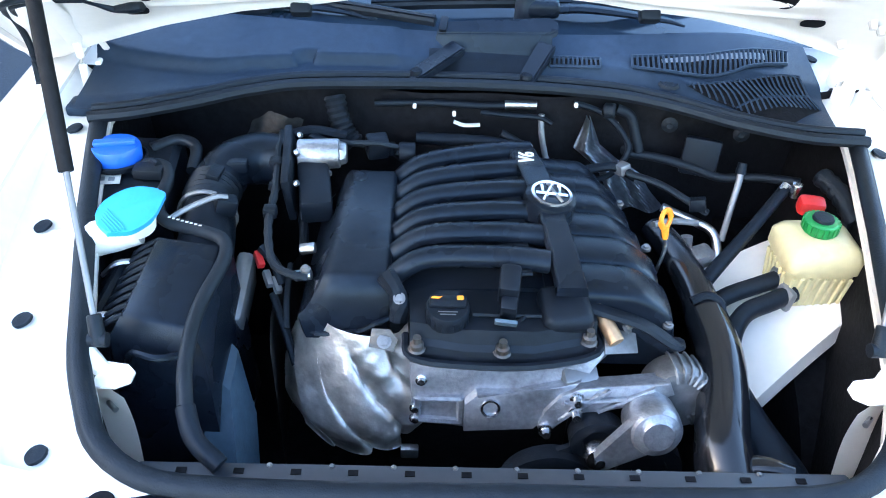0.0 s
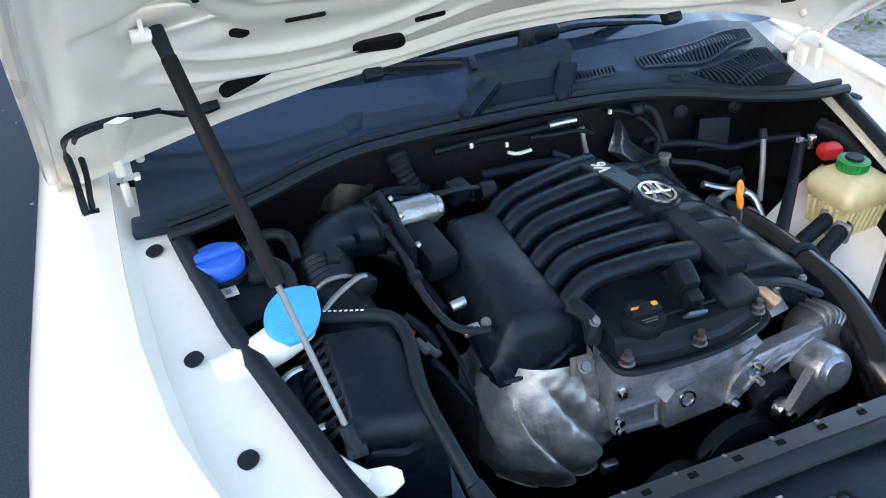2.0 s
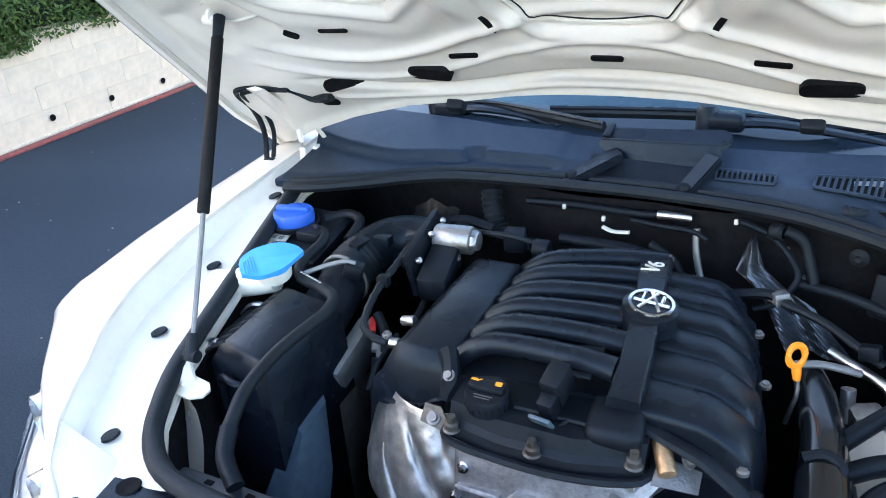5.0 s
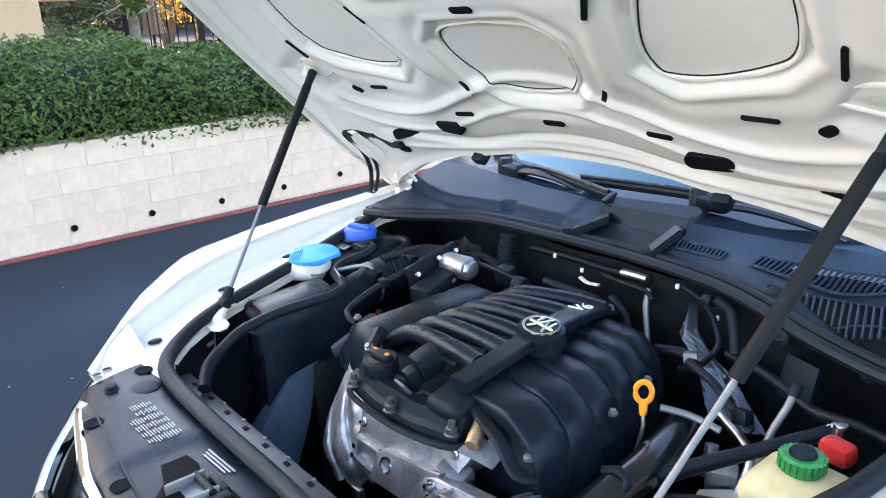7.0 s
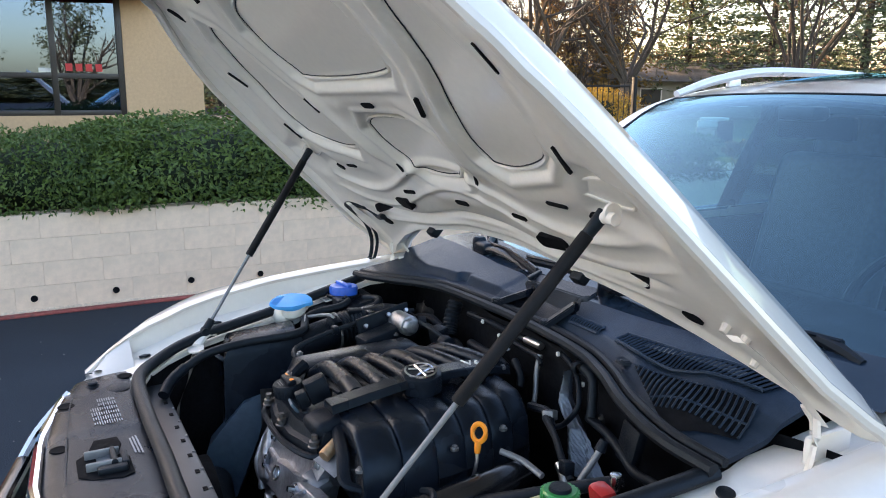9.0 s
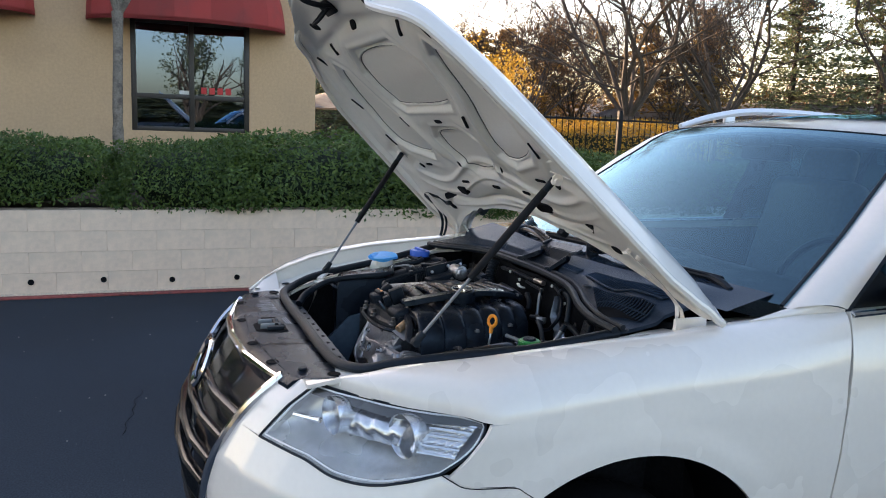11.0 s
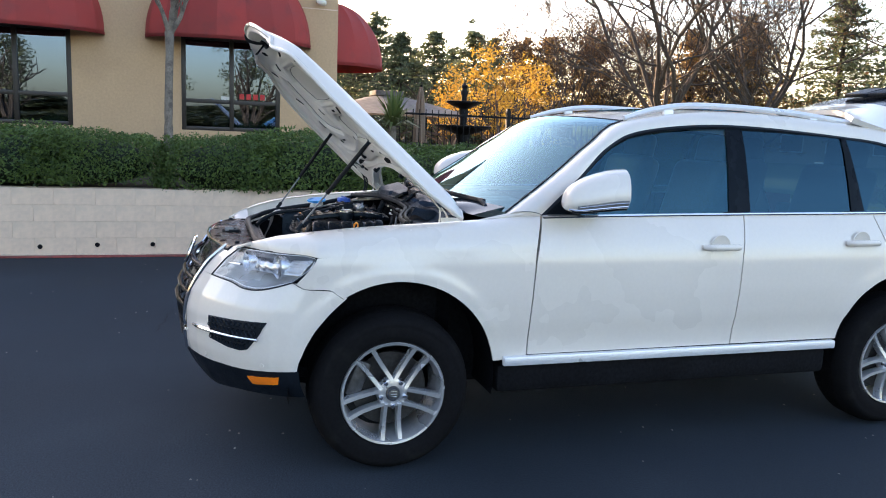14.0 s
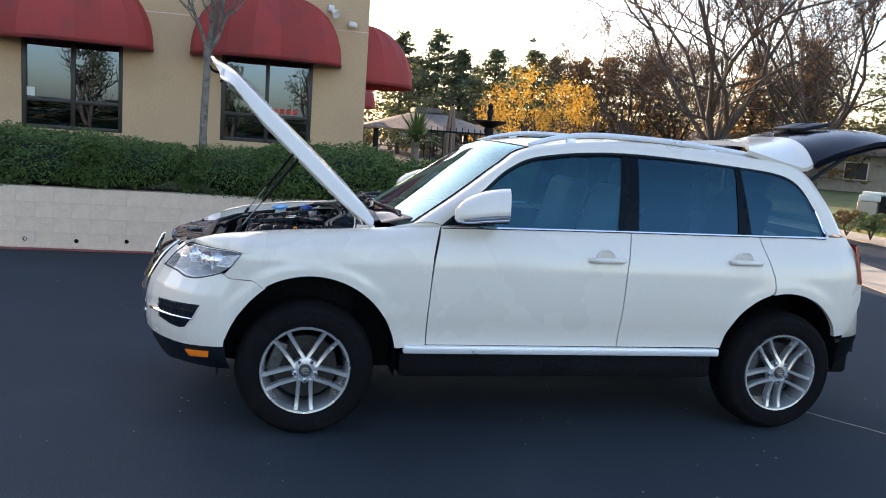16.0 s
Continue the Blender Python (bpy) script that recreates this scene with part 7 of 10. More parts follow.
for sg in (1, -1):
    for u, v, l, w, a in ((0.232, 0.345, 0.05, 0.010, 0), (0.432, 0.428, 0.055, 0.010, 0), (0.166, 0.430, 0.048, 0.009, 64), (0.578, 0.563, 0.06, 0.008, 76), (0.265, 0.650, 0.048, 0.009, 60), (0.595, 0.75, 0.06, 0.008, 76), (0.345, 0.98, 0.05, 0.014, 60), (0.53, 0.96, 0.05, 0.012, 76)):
        hood_slot_pad(sg * u, v, l, w, sg * a)
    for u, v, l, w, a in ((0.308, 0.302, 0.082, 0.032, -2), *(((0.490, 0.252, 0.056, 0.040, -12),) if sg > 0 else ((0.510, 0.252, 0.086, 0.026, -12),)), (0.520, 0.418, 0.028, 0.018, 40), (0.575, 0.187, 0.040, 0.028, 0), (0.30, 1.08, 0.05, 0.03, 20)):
        hood_slot_pad(sg * u, v, l, w, sg * a, "hole")
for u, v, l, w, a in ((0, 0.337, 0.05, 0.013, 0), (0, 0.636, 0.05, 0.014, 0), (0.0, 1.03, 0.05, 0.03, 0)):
    hood_slot_pad(u, v, l, w, a)
# stop wedges at the rear edge
for u in (-0.30, 0.29):
    b = fresh()
    add_box(b, (0, 0, 0), (0.035, 0.025, 0.035), 0.006)
    o = part("stop_wedge", b, RUBBER, hood)
    o.matrix_local = HOOD_M @ Matrix.Translation((u, 0.192, -0.004))
# catch and safety hook near the front edge
b = fresh()
add_box(b, (0, 0, 0), (0.10, 0.05, 0.012), 0.004)
add_tube(b, [(-0.03, 0, 0), (-0.03, -0.005, -0.05), (0.0, -0.005, -0.065), (0.03, -0.005, -0.05), (0.03, 0, 0)], 0.005, seg=8, per=4)
add_tube(b, [(0.05, 0.0, 0), (0.055, 0.03, -0.03), (0.05, 0.07, -0.05), (0.045, 0.10, -0.04)], [0.006, 0.008, 0.008, 0.004], seg=8, per=4)
o = part("catch_hook", b, IRON, hood, "black steel catch and safety hook")
o.matrix_local = HOOD_M @ Matrix.Translation((-0.02, 1.115, hood_hit(-0.02, 1.115) - 0.006))
# strut brackets, struts, hinges
STRUT_T = {1: Vector((0.610, -0.070, 1.476)), -1: Vector((-0.638, -0.060, 1.473))}
STRUT_B = {1: Vector((0.512, -0.380, 1.056)), -1: Vector((-0.527, -0.380, 1.042))}
for sx in (1, -1):
    b = fresh()
    m = HOOD_M @ Matrix.Translation((sx * 0.590, 0.486, hood_hit(sx * 0.590, 0.486) - 0.001)) @ pose(0, 0, 0, 180, 0, 0)
    pad = [(sx * x, y) for x, y in ((-0.060, -0.016), (-0.045, -0.026), (0.030, -0.032), (0.056, -0.020), (0.060, 0.004), (0.044, 0.030), (0.010, 0.026), (-0.050, 0.004))]
    add_prism(b, pad if sx > 0 else pad[::-1], m, 0.004, 0.0015)
    add_tube(b, [m @ Vector((x, y, 0.004)) for x, y in pad + pad[:1]], 0.0035, seg=6, per=3, closed_ends=False)
    lug = STRUT_T[sx] + Vector((sx * 0.016, 0, 0))
    add_cyl(b, lug + Vector((0.003, 0.004, 0.006)), lug + Vector((-0.003, 0.004, 0.006)), 0.0145, None, 24, 0.001)
    add_cyl(b, lug + Vector((sx * 0.014, 0, 0)), lug + Vector((-sx * 0.010, 0, 0)), 0.009, None, 14)
    part("strut_bracket", b, PAINT_IN, hood)
    st = new("gas_strut")
    st.parent = car
    st["label"] = "black gas strut with steel rod holding the bonnet"
    T, B = STRUT_T[sx], STRUT_B[sx]
    d = (B - T).normalized()
    L = (B - T).length
    b = fresh()
    add_cyl(b, T + d * 0.03, T + d * L * 0.60, 0.0100, None, 18, 0.002)
    part("cylinder", b, IRON, st)
    b = fresh()
    add_cyl(b, T + d * L * 0.59, B - d * 0.02, 0.0042, None, 14)
    part("rod", b, GREY_PIPE, st, "bare steel rod")
    b = fresh()
    add_cyl(b, T - d * 0.008, T + d * 0.035, 0.0105, 0.0085, 14, 0.002)
    part("upper_socket", b, RUBBER, st)
    b = fresh()
    add_cyl(b, B - d * 0.03, B + d * 0.012, 0.0095, 0.011, 14, 0.002)
    add_cyl(b, B + d * 0.004 + Vector((0.012, 0, 0)), B + d * 0.004 - Vector((0.012, 0, 0)), 0.010, None, 14)
    part("lower_socket", b, RUBBER, st)
    # white foot bracket: hook, tab and the sheet that falls to the lamp support
    b = fresh()
    X = lambda x, y, z: Vector((sx * x, y, z))
    hook = [X(0.560, -0.350, 1.018), X(0.555, -0.375, 1.020), X(0.535, -0.395, 1.012), X(0.520, -0.405, 1.006)]
    add_tube(b, hook, [0.010, 0.014, 0.014, 0.012], seg=8, per=4, flat=0.5)
    add_prism(b, [(0.0, -0.024), (0.030, -0.026), (0.048, -0.016), (0.050, 0.0), (0.038, 0.012), (0.0, 0.018)] if sx > 0 else [(0.0, 0.018), (-0.038, 0.012), (-0.050, 0.0), (-0.048, -0.016), (-0.030, -0.026), (0.0, -0.024)],
              Matrix.Translation(X(0.528, -0.405, 1.000)) @ pose(0, 0, 0, 6, 0, 0) @ Matrix.Scale(-1, 4, (1, 0, 0)), 0.004, 0.0)
    bmesh.ops.recalc_face_normals(b, faces=b.faces[:])
    part("strut_foot", b, PAINT_IN, car, "white strut foot bracket")
    b = fresh()
    add_grid(b, lambda u, v: X(0.552 - 0.062 * u - 0.035 * v, -0.400 - 0.03 * u - 0.060 * v + 0.006 * math.sin(7 * v), 1.000 - 0.02 * u - 0.19 * v), 8, 14)
    bmesh.ops.solidify(b, geom=b.faces[:], thickness=0.003)
    part("lamp_support", b, PAINT_IN, car, "white sheet of the lamp support")
    b = fresh()
    add_cyl(b, X(0.515, -0.425, 0.965), X(0.500, -0.440, 0.968), 0.004, None, 8)
    part("stud", b, STEEL, car)
    # hinge: a folded plate under the bonnet, two flat arms and a base on the wing
    h = new("bonnet_hinge")
    h.parent = car
    b = fresh()
    plate = [X(0.715, 0.085, 1.312), X(0.725, 0.15, 1.262), X(0.738, 0.205, 1.212), X(0.748, 0.245, 1.168)]
    add_tube(b, plate, [0.020, 0.022, 0.018, 0.013], seg=4, per=4, flat=0.25)
    part("hinge_plate", b, PAINT_IN, h)
    for dx, dy in ((0.0, 0.0), (-0.034, 0.045)):
        b = fresh()
        add_tube(b, [X(0.744 + dx, 0.235 + dy * 0.4, 1.180), X(0.744 + dx, 0.238 + dy, 1.135), X(0.738 + dx, 0.225 + dy, 1.060)], [0.008, 0.0075, 0.009], seg=6, per=4, flat=0.5)
        part("hinge_arm", b, PAINT_IN, h)
    b = fresh()
    add_box(b, X(0.742, 0.235, 1.068), (0.075, 0.15, 0.012), 0.004)
    add_box(b, X(0.722, 0.30, 1.10), (0.012, 0.10, 0.07), 0.004)
    part("hinge_base", b, PAINT_IN, h)
    for bu, bv in ((0.663, 0.117), (0.689, 0.195), (0.664, 0.215)) if sx > 0 else ():
        b = fresh()
        q = HOOD_M @ Vector((sx * bu, bv, hood_hit(sx * bu, bv)))
        add_cyl(b, q, q - (HOOD_M.to_3x3() @ Vector((0, 0, 0.014))), 0.0085, 0.006, 8)
        part("hinge_bolt", b, PAINT, h)
# washer hose on the one hinge
b = fresh()
add_tube(b, [(-0.790, 0.150, 1.055), (-0.808, 0.188, 1.114), (-0.808, 0.196, 1.180), (-0.806, 0.172, 1.238), (-0.796, 0.125, 1.280), (-0.772, 0.098, 1.302), (-0.720, 0.098, 1.312), (-0.672, 0.114, 1.308), (-0.648, 0.132, 1.294), (-0.622, 0.142, 1.280), (-0.585, 0.138, 1.286)], 0.0062, seg=8, per=6)
add_tube(b, [(-0.785, 0.158, 1.055), (-0.798, 0.198, 1.114), (-0.792, 0.208, 1.180), (-0.790, 0.182, 1.235), (-0.784, 0.130, 1.276), (-0.764, 0.106, 1.295), (-0.715, 0.106, 1.304), (-0.668, 0.120, 1.302)], 0.0052, seg=8, per=6)
add_tube(b, [(-0.618, 0.142, 1.281), (-0.590, 0.136, 1.287), (-0.572, 0.134, 1.290)], [0.010, 0.014, 0.011], seg=10, per=4, flat=0.7)
add_box(b, (-0.800, 0.189, 1.114), (0.026, 0.016, 0.016), 0.003)
add_box(b, (-0.668, 0.118, 1.312), (0.024, 0.020, 0.024), 0.004)
part("washer_hose", b, RUBBER, car, "black washer hose looped over the hinge")

# ---- cowl panel, grilles and wipers ----
cowl = new("cowl_panel")
cowl.parent = car
cowl["label"] = "black plastic scuttle panel with air grilles"


def cowl_pt(x, t):
    """t runs from the rubber seal (0) to the glass (1)."""
    y0 = table(x, [(r[0], r[1]) for r in RS]) + 0.018
    z0 = table(x, [(r[0], r[2]) for r in RS]) + 0.004
    e = screen(0.5 - x / (2 * 0.79), 0.02)
    y1, z1 = e.y + 0.01, e.z - 0.002
    z = z0 + (z1 - z0) * ramp(t, 0.0, 1.0)
    right = ramp(x, -0.165, -0.155)
    z += 0.026 * ramp(t, 0.0, 0.16) * ramp(t, 1.0, 0.6) * (1 - ramp(abs(x), 0.5, 0.7)) * right
    # raised terrace on the passenger's side, with a notch in its front edge
    tf = table(x, [(-0.70, 0.33), (-0.60, 0.25), (-0.50, 0.15), (-0.40, 0.11), (-0.16, 0.10)]) + 0.06 * ramp(x, -0.352, -0.346) * ramp(x, -0.310, -0.316)
    z += (1 - right) * (0.008 * ramp(t, 0.0, 0.08) + 0.022 * ramp(t, tf, tf + 0.045)) * ramp(t, 1.0, 0.7)
    z -= 0.012 * ramp(x, 0.36, 0.44) * ramp(t, 0.36, 0.28)
    return Vector((x, y0 + (y1 - y0) * t, z))


def seam_t(x):
    """Where the panel ends and the blackened foot of the glass begins."""
    y0, y1 = cowl_pt(x, 0).y, cowl_pt(x, 1).y
    return (table(abs(x), [(0, 0.330), (0.3, 0.346), (0.5, 0.368), (0.68, 0.388), (0.75, 0.40)]) - y0) / (y1 - y0)


b = fresh()
add_grid(b, lambda u, v: cowl_pt(-0.728 + 1.39 * u, v * seam_t(-0.728 + 1.39 * u)), 150, 44)
thicken(b, 0.010, (0, 0, -1))
part("panel", b, COWL, cowl, angle=50)
b = fresh()
add_grid(b, lambda u, v: (lambda x: cowl_pt(x, seam_t(x)).lerp(screen(0.5 - x / (2 * 0.79), 0.035), v) - Vector((0, 0, 0.004 * (1 - v) - 0.002 * v)))(-0.742 + 1.484 * u), 60, 8)
part("glass_foot", b, FRIT, car, "blackened lower band of the windscreen", angle=60)


def cowl_y(x, y):
    y0, y1 = cowl_pt(x, 0).y, cowl_pt(x, 1).y
    return cowl_pt(x, min(max((y - y0) / (y1 - y0), 0), 1)).z


def on_cowl(p, lift):
    return Vector((p.x, p.y, cowl_y(p.x, p.y) + lift))


def grille(front, back, n, slat_w):
    """A dark sheet on the panel between two lines, drawing the shade of an opening, with n + 1 bars across and an edge
    bar on each side.
    """
    front, back = [Vector((*p, 0)) for p in front], [Vector((*p, 0)) for p in back]
    b = fresh()
    add_grid(b, lambda u, v: on_cowl(along(front, u).lerp(along(back, u), v), 0.0030), 24, 5)
    part("grille_opening", b, DEEP, cowl)
    for i in range(n + 1):
        a, c = along(front, i / n), along(back, i / n)
        b = fresh()
        add_tube(b, [on_cowl(a.lerp(c, j / 4), 0.0055) for j in range(5)], slat_w, seg=4, per=1, flat=0.9)
        part("grille_slat", b, COWL, cowl)
    for line in (front, back):
        b = fresh()
        add_tube(b, [on_cowl(along(line, j / 16), 0.0045) for j in range(17)], 0.0036, seg=6, per=1)
        part("grille_bar", b, COWL, cowl)


grille([(0.129, 0.258), (0.226, 0.257)], [(0.130, 0.275), (0.226, 0.275)], 11, 0.0024)
grille([(0.286, 0.253), (0.376, 0.240), (0.485, 0.258), (0.600, 0.299)], [(0.289, 0.284), (0.345, 0.288), (0.436, 0.293), (0.611, 0.338)], 32, 0.0026)
b = fresh()
add_grid(b, lambda u, v: on_cowl(Vector((0.345 + 0.21 * u, 0.268 + 0.026 * u + (0.011 + 0.008 * u) * v, 0)), 0.0042), 20, 3)
part("filter_strip", b, GREY_PIPE, cowl, "pale filter seen through the grille")
# the wide grille beside the seal: parallel bars that end at the slanting edge
Q = [Vector(p) for p in ((0.384, 0.216), (0.616, 0.268), (0.642, 0.197), (0.556, 0.134))]
# dark sheet on the uncut panel for the shade under the bars
b = fresh()
add_grid(b, lambda u, v: (lambda p: Vector((p.x, p.y, cowl_y(p.x, p.y) + 0.0035)))(Q[0].lerp(Q[1], u).lerp(Q[3].lerp(Q[2], u), v)), 14, 10, flip=True)
part("grille_opening", b, DEEP, cowl)
WAY, TOPW = Q[2] - Q[1], Q[1] - Q[0]
for i in range(1, 23):
    p = Q[0] + TOPW * (i / 22)
    best = 1.0
    for c, d in ((Q[0], Q[3] - Q[0]), (Q[3], Q[2] - Q[3])):
        den = WAY.x * d.y - WAY.y * d.x
        if abs(den) > 1e-6:
            k = ((c.x - p.x) * d.y - (c.y - p.y) * d.x) / den
            r = ((c.x - p.x) * WAY.y - (c.y - p.y) * WAY.x) / den
            if 0.02 < k < best and -0.02 <= r <= 1.02:
                best = k
    line = [p + WAY * best * j / 4 for j in range(5)]
    b = fresh()
    add_tube(b, [Vector((q.x, q.y, cowl_y(q.x, q.y) + 0.006)) for q in line], 0.0024, seg=4, per=1, flat=0.9)
    part("grille_slat", b, COWL, cowl)
for k in (0.0, 0.5):
    b = fresh()
    line = [Q[0].lerp(Q[3], k) * 1.0 + (Q[1].lerp(Q[2], k) - Q[0].lerp(Q[3], k)) * j / 6 for j in range(7)]
    add_tube(b, [Vector((q.x, q.y, cowl_y(q.x, q.y) + 0.0055)) for q in line], 0.0026, seg=4, per=1)
    part("grille_bar", b, COWL, cowl)
for x, y in ((-0.413, 0.214), (0.352, 0.222), (0.655, 0.135)):
    b = fresh()
    add_lathe(b, [(0, 0.002), (0.008, 0.003), (0.011, 0.001), (0.017, 0.003), (0.020, -0.002)], Matrix.Translation((x, y, cowl_y(x, y) + 0.002)), 18)
    part("fastener", b, RUBBER, cowl)
b = fresh()
add_box(b, (-0.715, 0.15, 1.095), (0.06, 0.05, 0.02), 0.006)
part("end_cap", b, COWL, cowl)
# wiper linkage: two cranks and the two cover flaps between
for px, py, tx, ty, tz, w in ((-0.123, 0.232, -0.045, 0.276, 1.180, 0.020), (0.083, 0.228, 0.122, 0.276, 1.188, 0.017)):
    b = fresh()
    z = cowl_y(px, py) + 0.010
    a, c = Vector((px, py, z + 0.004)), Vector((tx, ty, tz + 0.006))
    d = (c - a).normalized()
    sd = d.cross(Vector((0, 0, 1))).normalized() * w
    ring = [a + sd * math.cos(k) - d * w * math.sin(k) for k in np.linspace(0, math.pi, 9)] + [c - sd * 1.1, c + sd * 1.1]
    lo = [b.verts.new(p - Vector((0, 0, 0.016))) for p in ring]
    hi = [b.verts.new(p) for p in ring]
    top = b.faces.new(hi)
    b.faces.new(lo[::-1])
    for k in range(len(ring)):
        b.faces.new((lo[k], lo[(k + 1) % len(ring)], hi[(k + 1) % len(ring)], hi[k]))
    bmesh.ops.bevel(b, geom=list(top.edges), offset=0.003, segments=2, affect="EDGES")
    bmesh.ops.recalc_face_normals(b, faces=b.faces[:])
    part("wiper_crank", b, BLACK_SOFT, cowl)
    b = fresh()
    add_lathe(b, [(0, 0.006), (0.010, 0.005), (0.012, 0.0), (0.012, -0.01)], Matrix.Translation(a), 20)
    part("crank_nut", b, BLACK, cowl)
# black sheet laid on the panel, drawing the shaded well between the cranks
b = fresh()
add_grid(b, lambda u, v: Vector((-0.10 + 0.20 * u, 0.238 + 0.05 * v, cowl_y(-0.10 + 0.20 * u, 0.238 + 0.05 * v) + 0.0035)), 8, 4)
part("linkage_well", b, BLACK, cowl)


def flap(outline, thick, name):
    b = fresh()
    hi = [b.verts.new(p) for p in outline]
    lo = [b.verts.new(Vector(p) - Vector((0, 0.3, 1)) * thick) for p in outline]
    n = len(hi)
    b.faces.new(hi)
    b.faces.new(lo[::-1])
    for k in range(n):
        b.faces.new((lo[k], lo[(k + 1) % n], hi[(k + 1) % n], hi[k]))
    bmesh.ops.recalc_face_normals(b, faces=b.faces[:])
    bmesh.ops.bevel(b, geom=b.edges[:], offset=0.0025, segments=2, affect="EDGES")
    part(name, b, BLACK_SOFT, cowl, angle=30)


flap([(-0.082, 0.316, 1.212), (0.130, 0.330, 1.222), (0.146, 0.318, 1.217), (0.144, 0.300, 1.208), (0.130, 0.292, 1.205), (-0.088, 0.296, 1.196)], 0.012, "cover_flap")
flap([(-0.091, 0.294, 1.194), (0.134, 0.290, 1.203), (0.130, 0.280, 1.176), (0.116, 0.277, 1.171), (-0.052, 0.279, 1.163)], 0.010, "lower_flap")
b = fresh()
add_box(b, (-0.074, 0.308, 1.209), (0.014, 0.036, 0.008), 0.002, pose(0, 0, 0, 24, 0, -8).to_3x3())
part("flap_clip", b, BLACK, cowl)


def wiper(cap, rod, blade):
    """Knuckle over the spindle, flat tapering arm, and the blade beside it."""
    w = new("windscreen_wiper")
    w.parent = car
    w["label"] = "black wiper arm and blade resting on the glass"
    d = (rod[0] - cap).normalized()
    turn = math.degrees(math.atan2(d.y, d.x))
    b = fresh()
    add_box(b, cap + d * 0.012 + Vector((0, 0, 0.002)), (0.075, 0.040, 0.036), 0.012, pose(0, 0, 0, 0, 0, turn).to_3x3(), seg=3)
    add_lathe(b, [(0, 0.034), (0.015, 0.032), (0.020, 0.024), (0.021, -0.03)], Matrix.Translation(cap - d * 0.02), 20)
    part("knuckle", b, BLACK_SOFT, w)
    b = fresh()
    add_tube(b, [cap + d * 0.03, *rod], [0.017] + [0.015 - 0.010 * i / (len(rod) - 1) for i in range(len(rod))], seg=8, per=5, flat=0.6)
    part("arm", b, BLACK_SOFT, w)
    b = fresh()
    add_tube(b, blade, 0.0085, seg=6, per=4, flat=1.4)
    part("blade", b, RUBBER, w)
    b = fresh()
    add_tube(b, [q + Vector((0, -0.004, 0.010)) for q in blade], 0.0045, seg=6, per=4)
    part("blade_spine", b, BLACK_SOFT, w)


def on_glass(x, v, lift=0.012):
    p = screen(0.5 - x / (2 * 0.74), v)
    return p + Vector((0, -0.55, 0.83)) * lift


wiper(Vector((-0.462, 0.395, 1.196)), [Vector((-0.36, 0.388, 1.206)), Vector((-0.25, 0.380, 1.196)), Vector((-0.148, 0.365, 1.168))], [on_glass(-0.66, 0.055, 0.012), on_glass(-0.56, 0.045, 0.014), Vector((-0.45, 0.415, 1.205)), Vector((-0.34, 0.400, 1.208)), Vector((-0.22, 0.372, 1.206)), Vector((-0.09, 0.330, 1.206))])
wiper(Vector((0.108, 0.392, 1.214)), [Vector((0.22, 0.390, 1.218)), Vector((0.361, 0.371, 1.209)), Vector((0.402, 0.355, 1.204))], [Vector((-0.217, 0.387, 1.211)), Vector((-0.06, 0.400, 1.216)), Vector((0.09, 0.412, 1.218)), Vector((0.26, 0.410, 1.214)), on_glass(0.42, 0.03, 0.012), on_glass(0.56, 0.03, 0.012)])
b = fresh()
add_tube(b, [on_glass(0.52, 0.03, 0.016), on_glass(0.56, 0.02, 0.012), on_glass(0.60, 0.0, 0.010)], [0.010, 0.013, 0.010], seg=8, per=4)
part("blade_tip", b, RUBBER, car)

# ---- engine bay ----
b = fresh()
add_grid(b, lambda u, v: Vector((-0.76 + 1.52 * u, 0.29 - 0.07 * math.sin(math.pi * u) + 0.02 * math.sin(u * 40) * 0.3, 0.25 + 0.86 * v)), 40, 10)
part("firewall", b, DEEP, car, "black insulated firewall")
# floor and radiator near-black too, with the bay's shade in their colour
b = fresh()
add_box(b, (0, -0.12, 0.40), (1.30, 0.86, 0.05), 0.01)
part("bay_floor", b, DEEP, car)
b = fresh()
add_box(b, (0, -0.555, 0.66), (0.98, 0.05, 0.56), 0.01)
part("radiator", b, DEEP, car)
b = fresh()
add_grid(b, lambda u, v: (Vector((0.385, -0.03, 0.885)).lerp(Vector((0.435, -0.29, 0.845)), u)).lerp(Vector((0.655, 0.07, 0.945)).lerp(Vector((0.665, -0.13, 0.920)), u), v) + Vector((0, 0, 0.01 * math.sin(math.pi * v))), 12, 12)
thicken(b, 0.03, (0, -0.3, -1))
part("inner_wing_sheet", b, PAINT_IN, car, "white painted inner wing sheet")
# opposite sheet in near-black instead of white, as shaded depth
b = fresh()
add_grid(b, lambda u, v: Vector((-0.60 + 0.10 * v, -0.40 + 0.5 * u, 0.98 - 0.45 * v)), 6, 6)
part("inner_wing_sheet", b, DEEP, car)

eng = new("engine")
eng.parent = car
eng["label"] = "six-cylinder engine with black plastic intake cover"


def loft(bmx, sections):
    """Skin over closed sections of equal count."""
    rings = [[bmx.verts.new(p) for p in s] for s in sections]
    n = len(rings[0])
    for a, c in zip(rings, rings[1:]):
        for i in range(n):
            bmx.faces.new((a[i], a[(i + 1) % n], c[(i + 1) % n], c[i]))
    bmx.faces.new(rings[0][::-1])
    bmx.faces.new(rings[-1])
    bmesh.ops.recalc_face_normals(bmx, faces=bmx.faces[:])
    return bmx


# block and head, in the near-black that stands for the bay's shade
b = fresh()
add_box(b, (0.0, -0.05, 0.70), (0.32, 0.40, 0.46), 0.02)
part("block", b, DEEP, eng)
# resonator box on the one side of the intake
b = fresh()


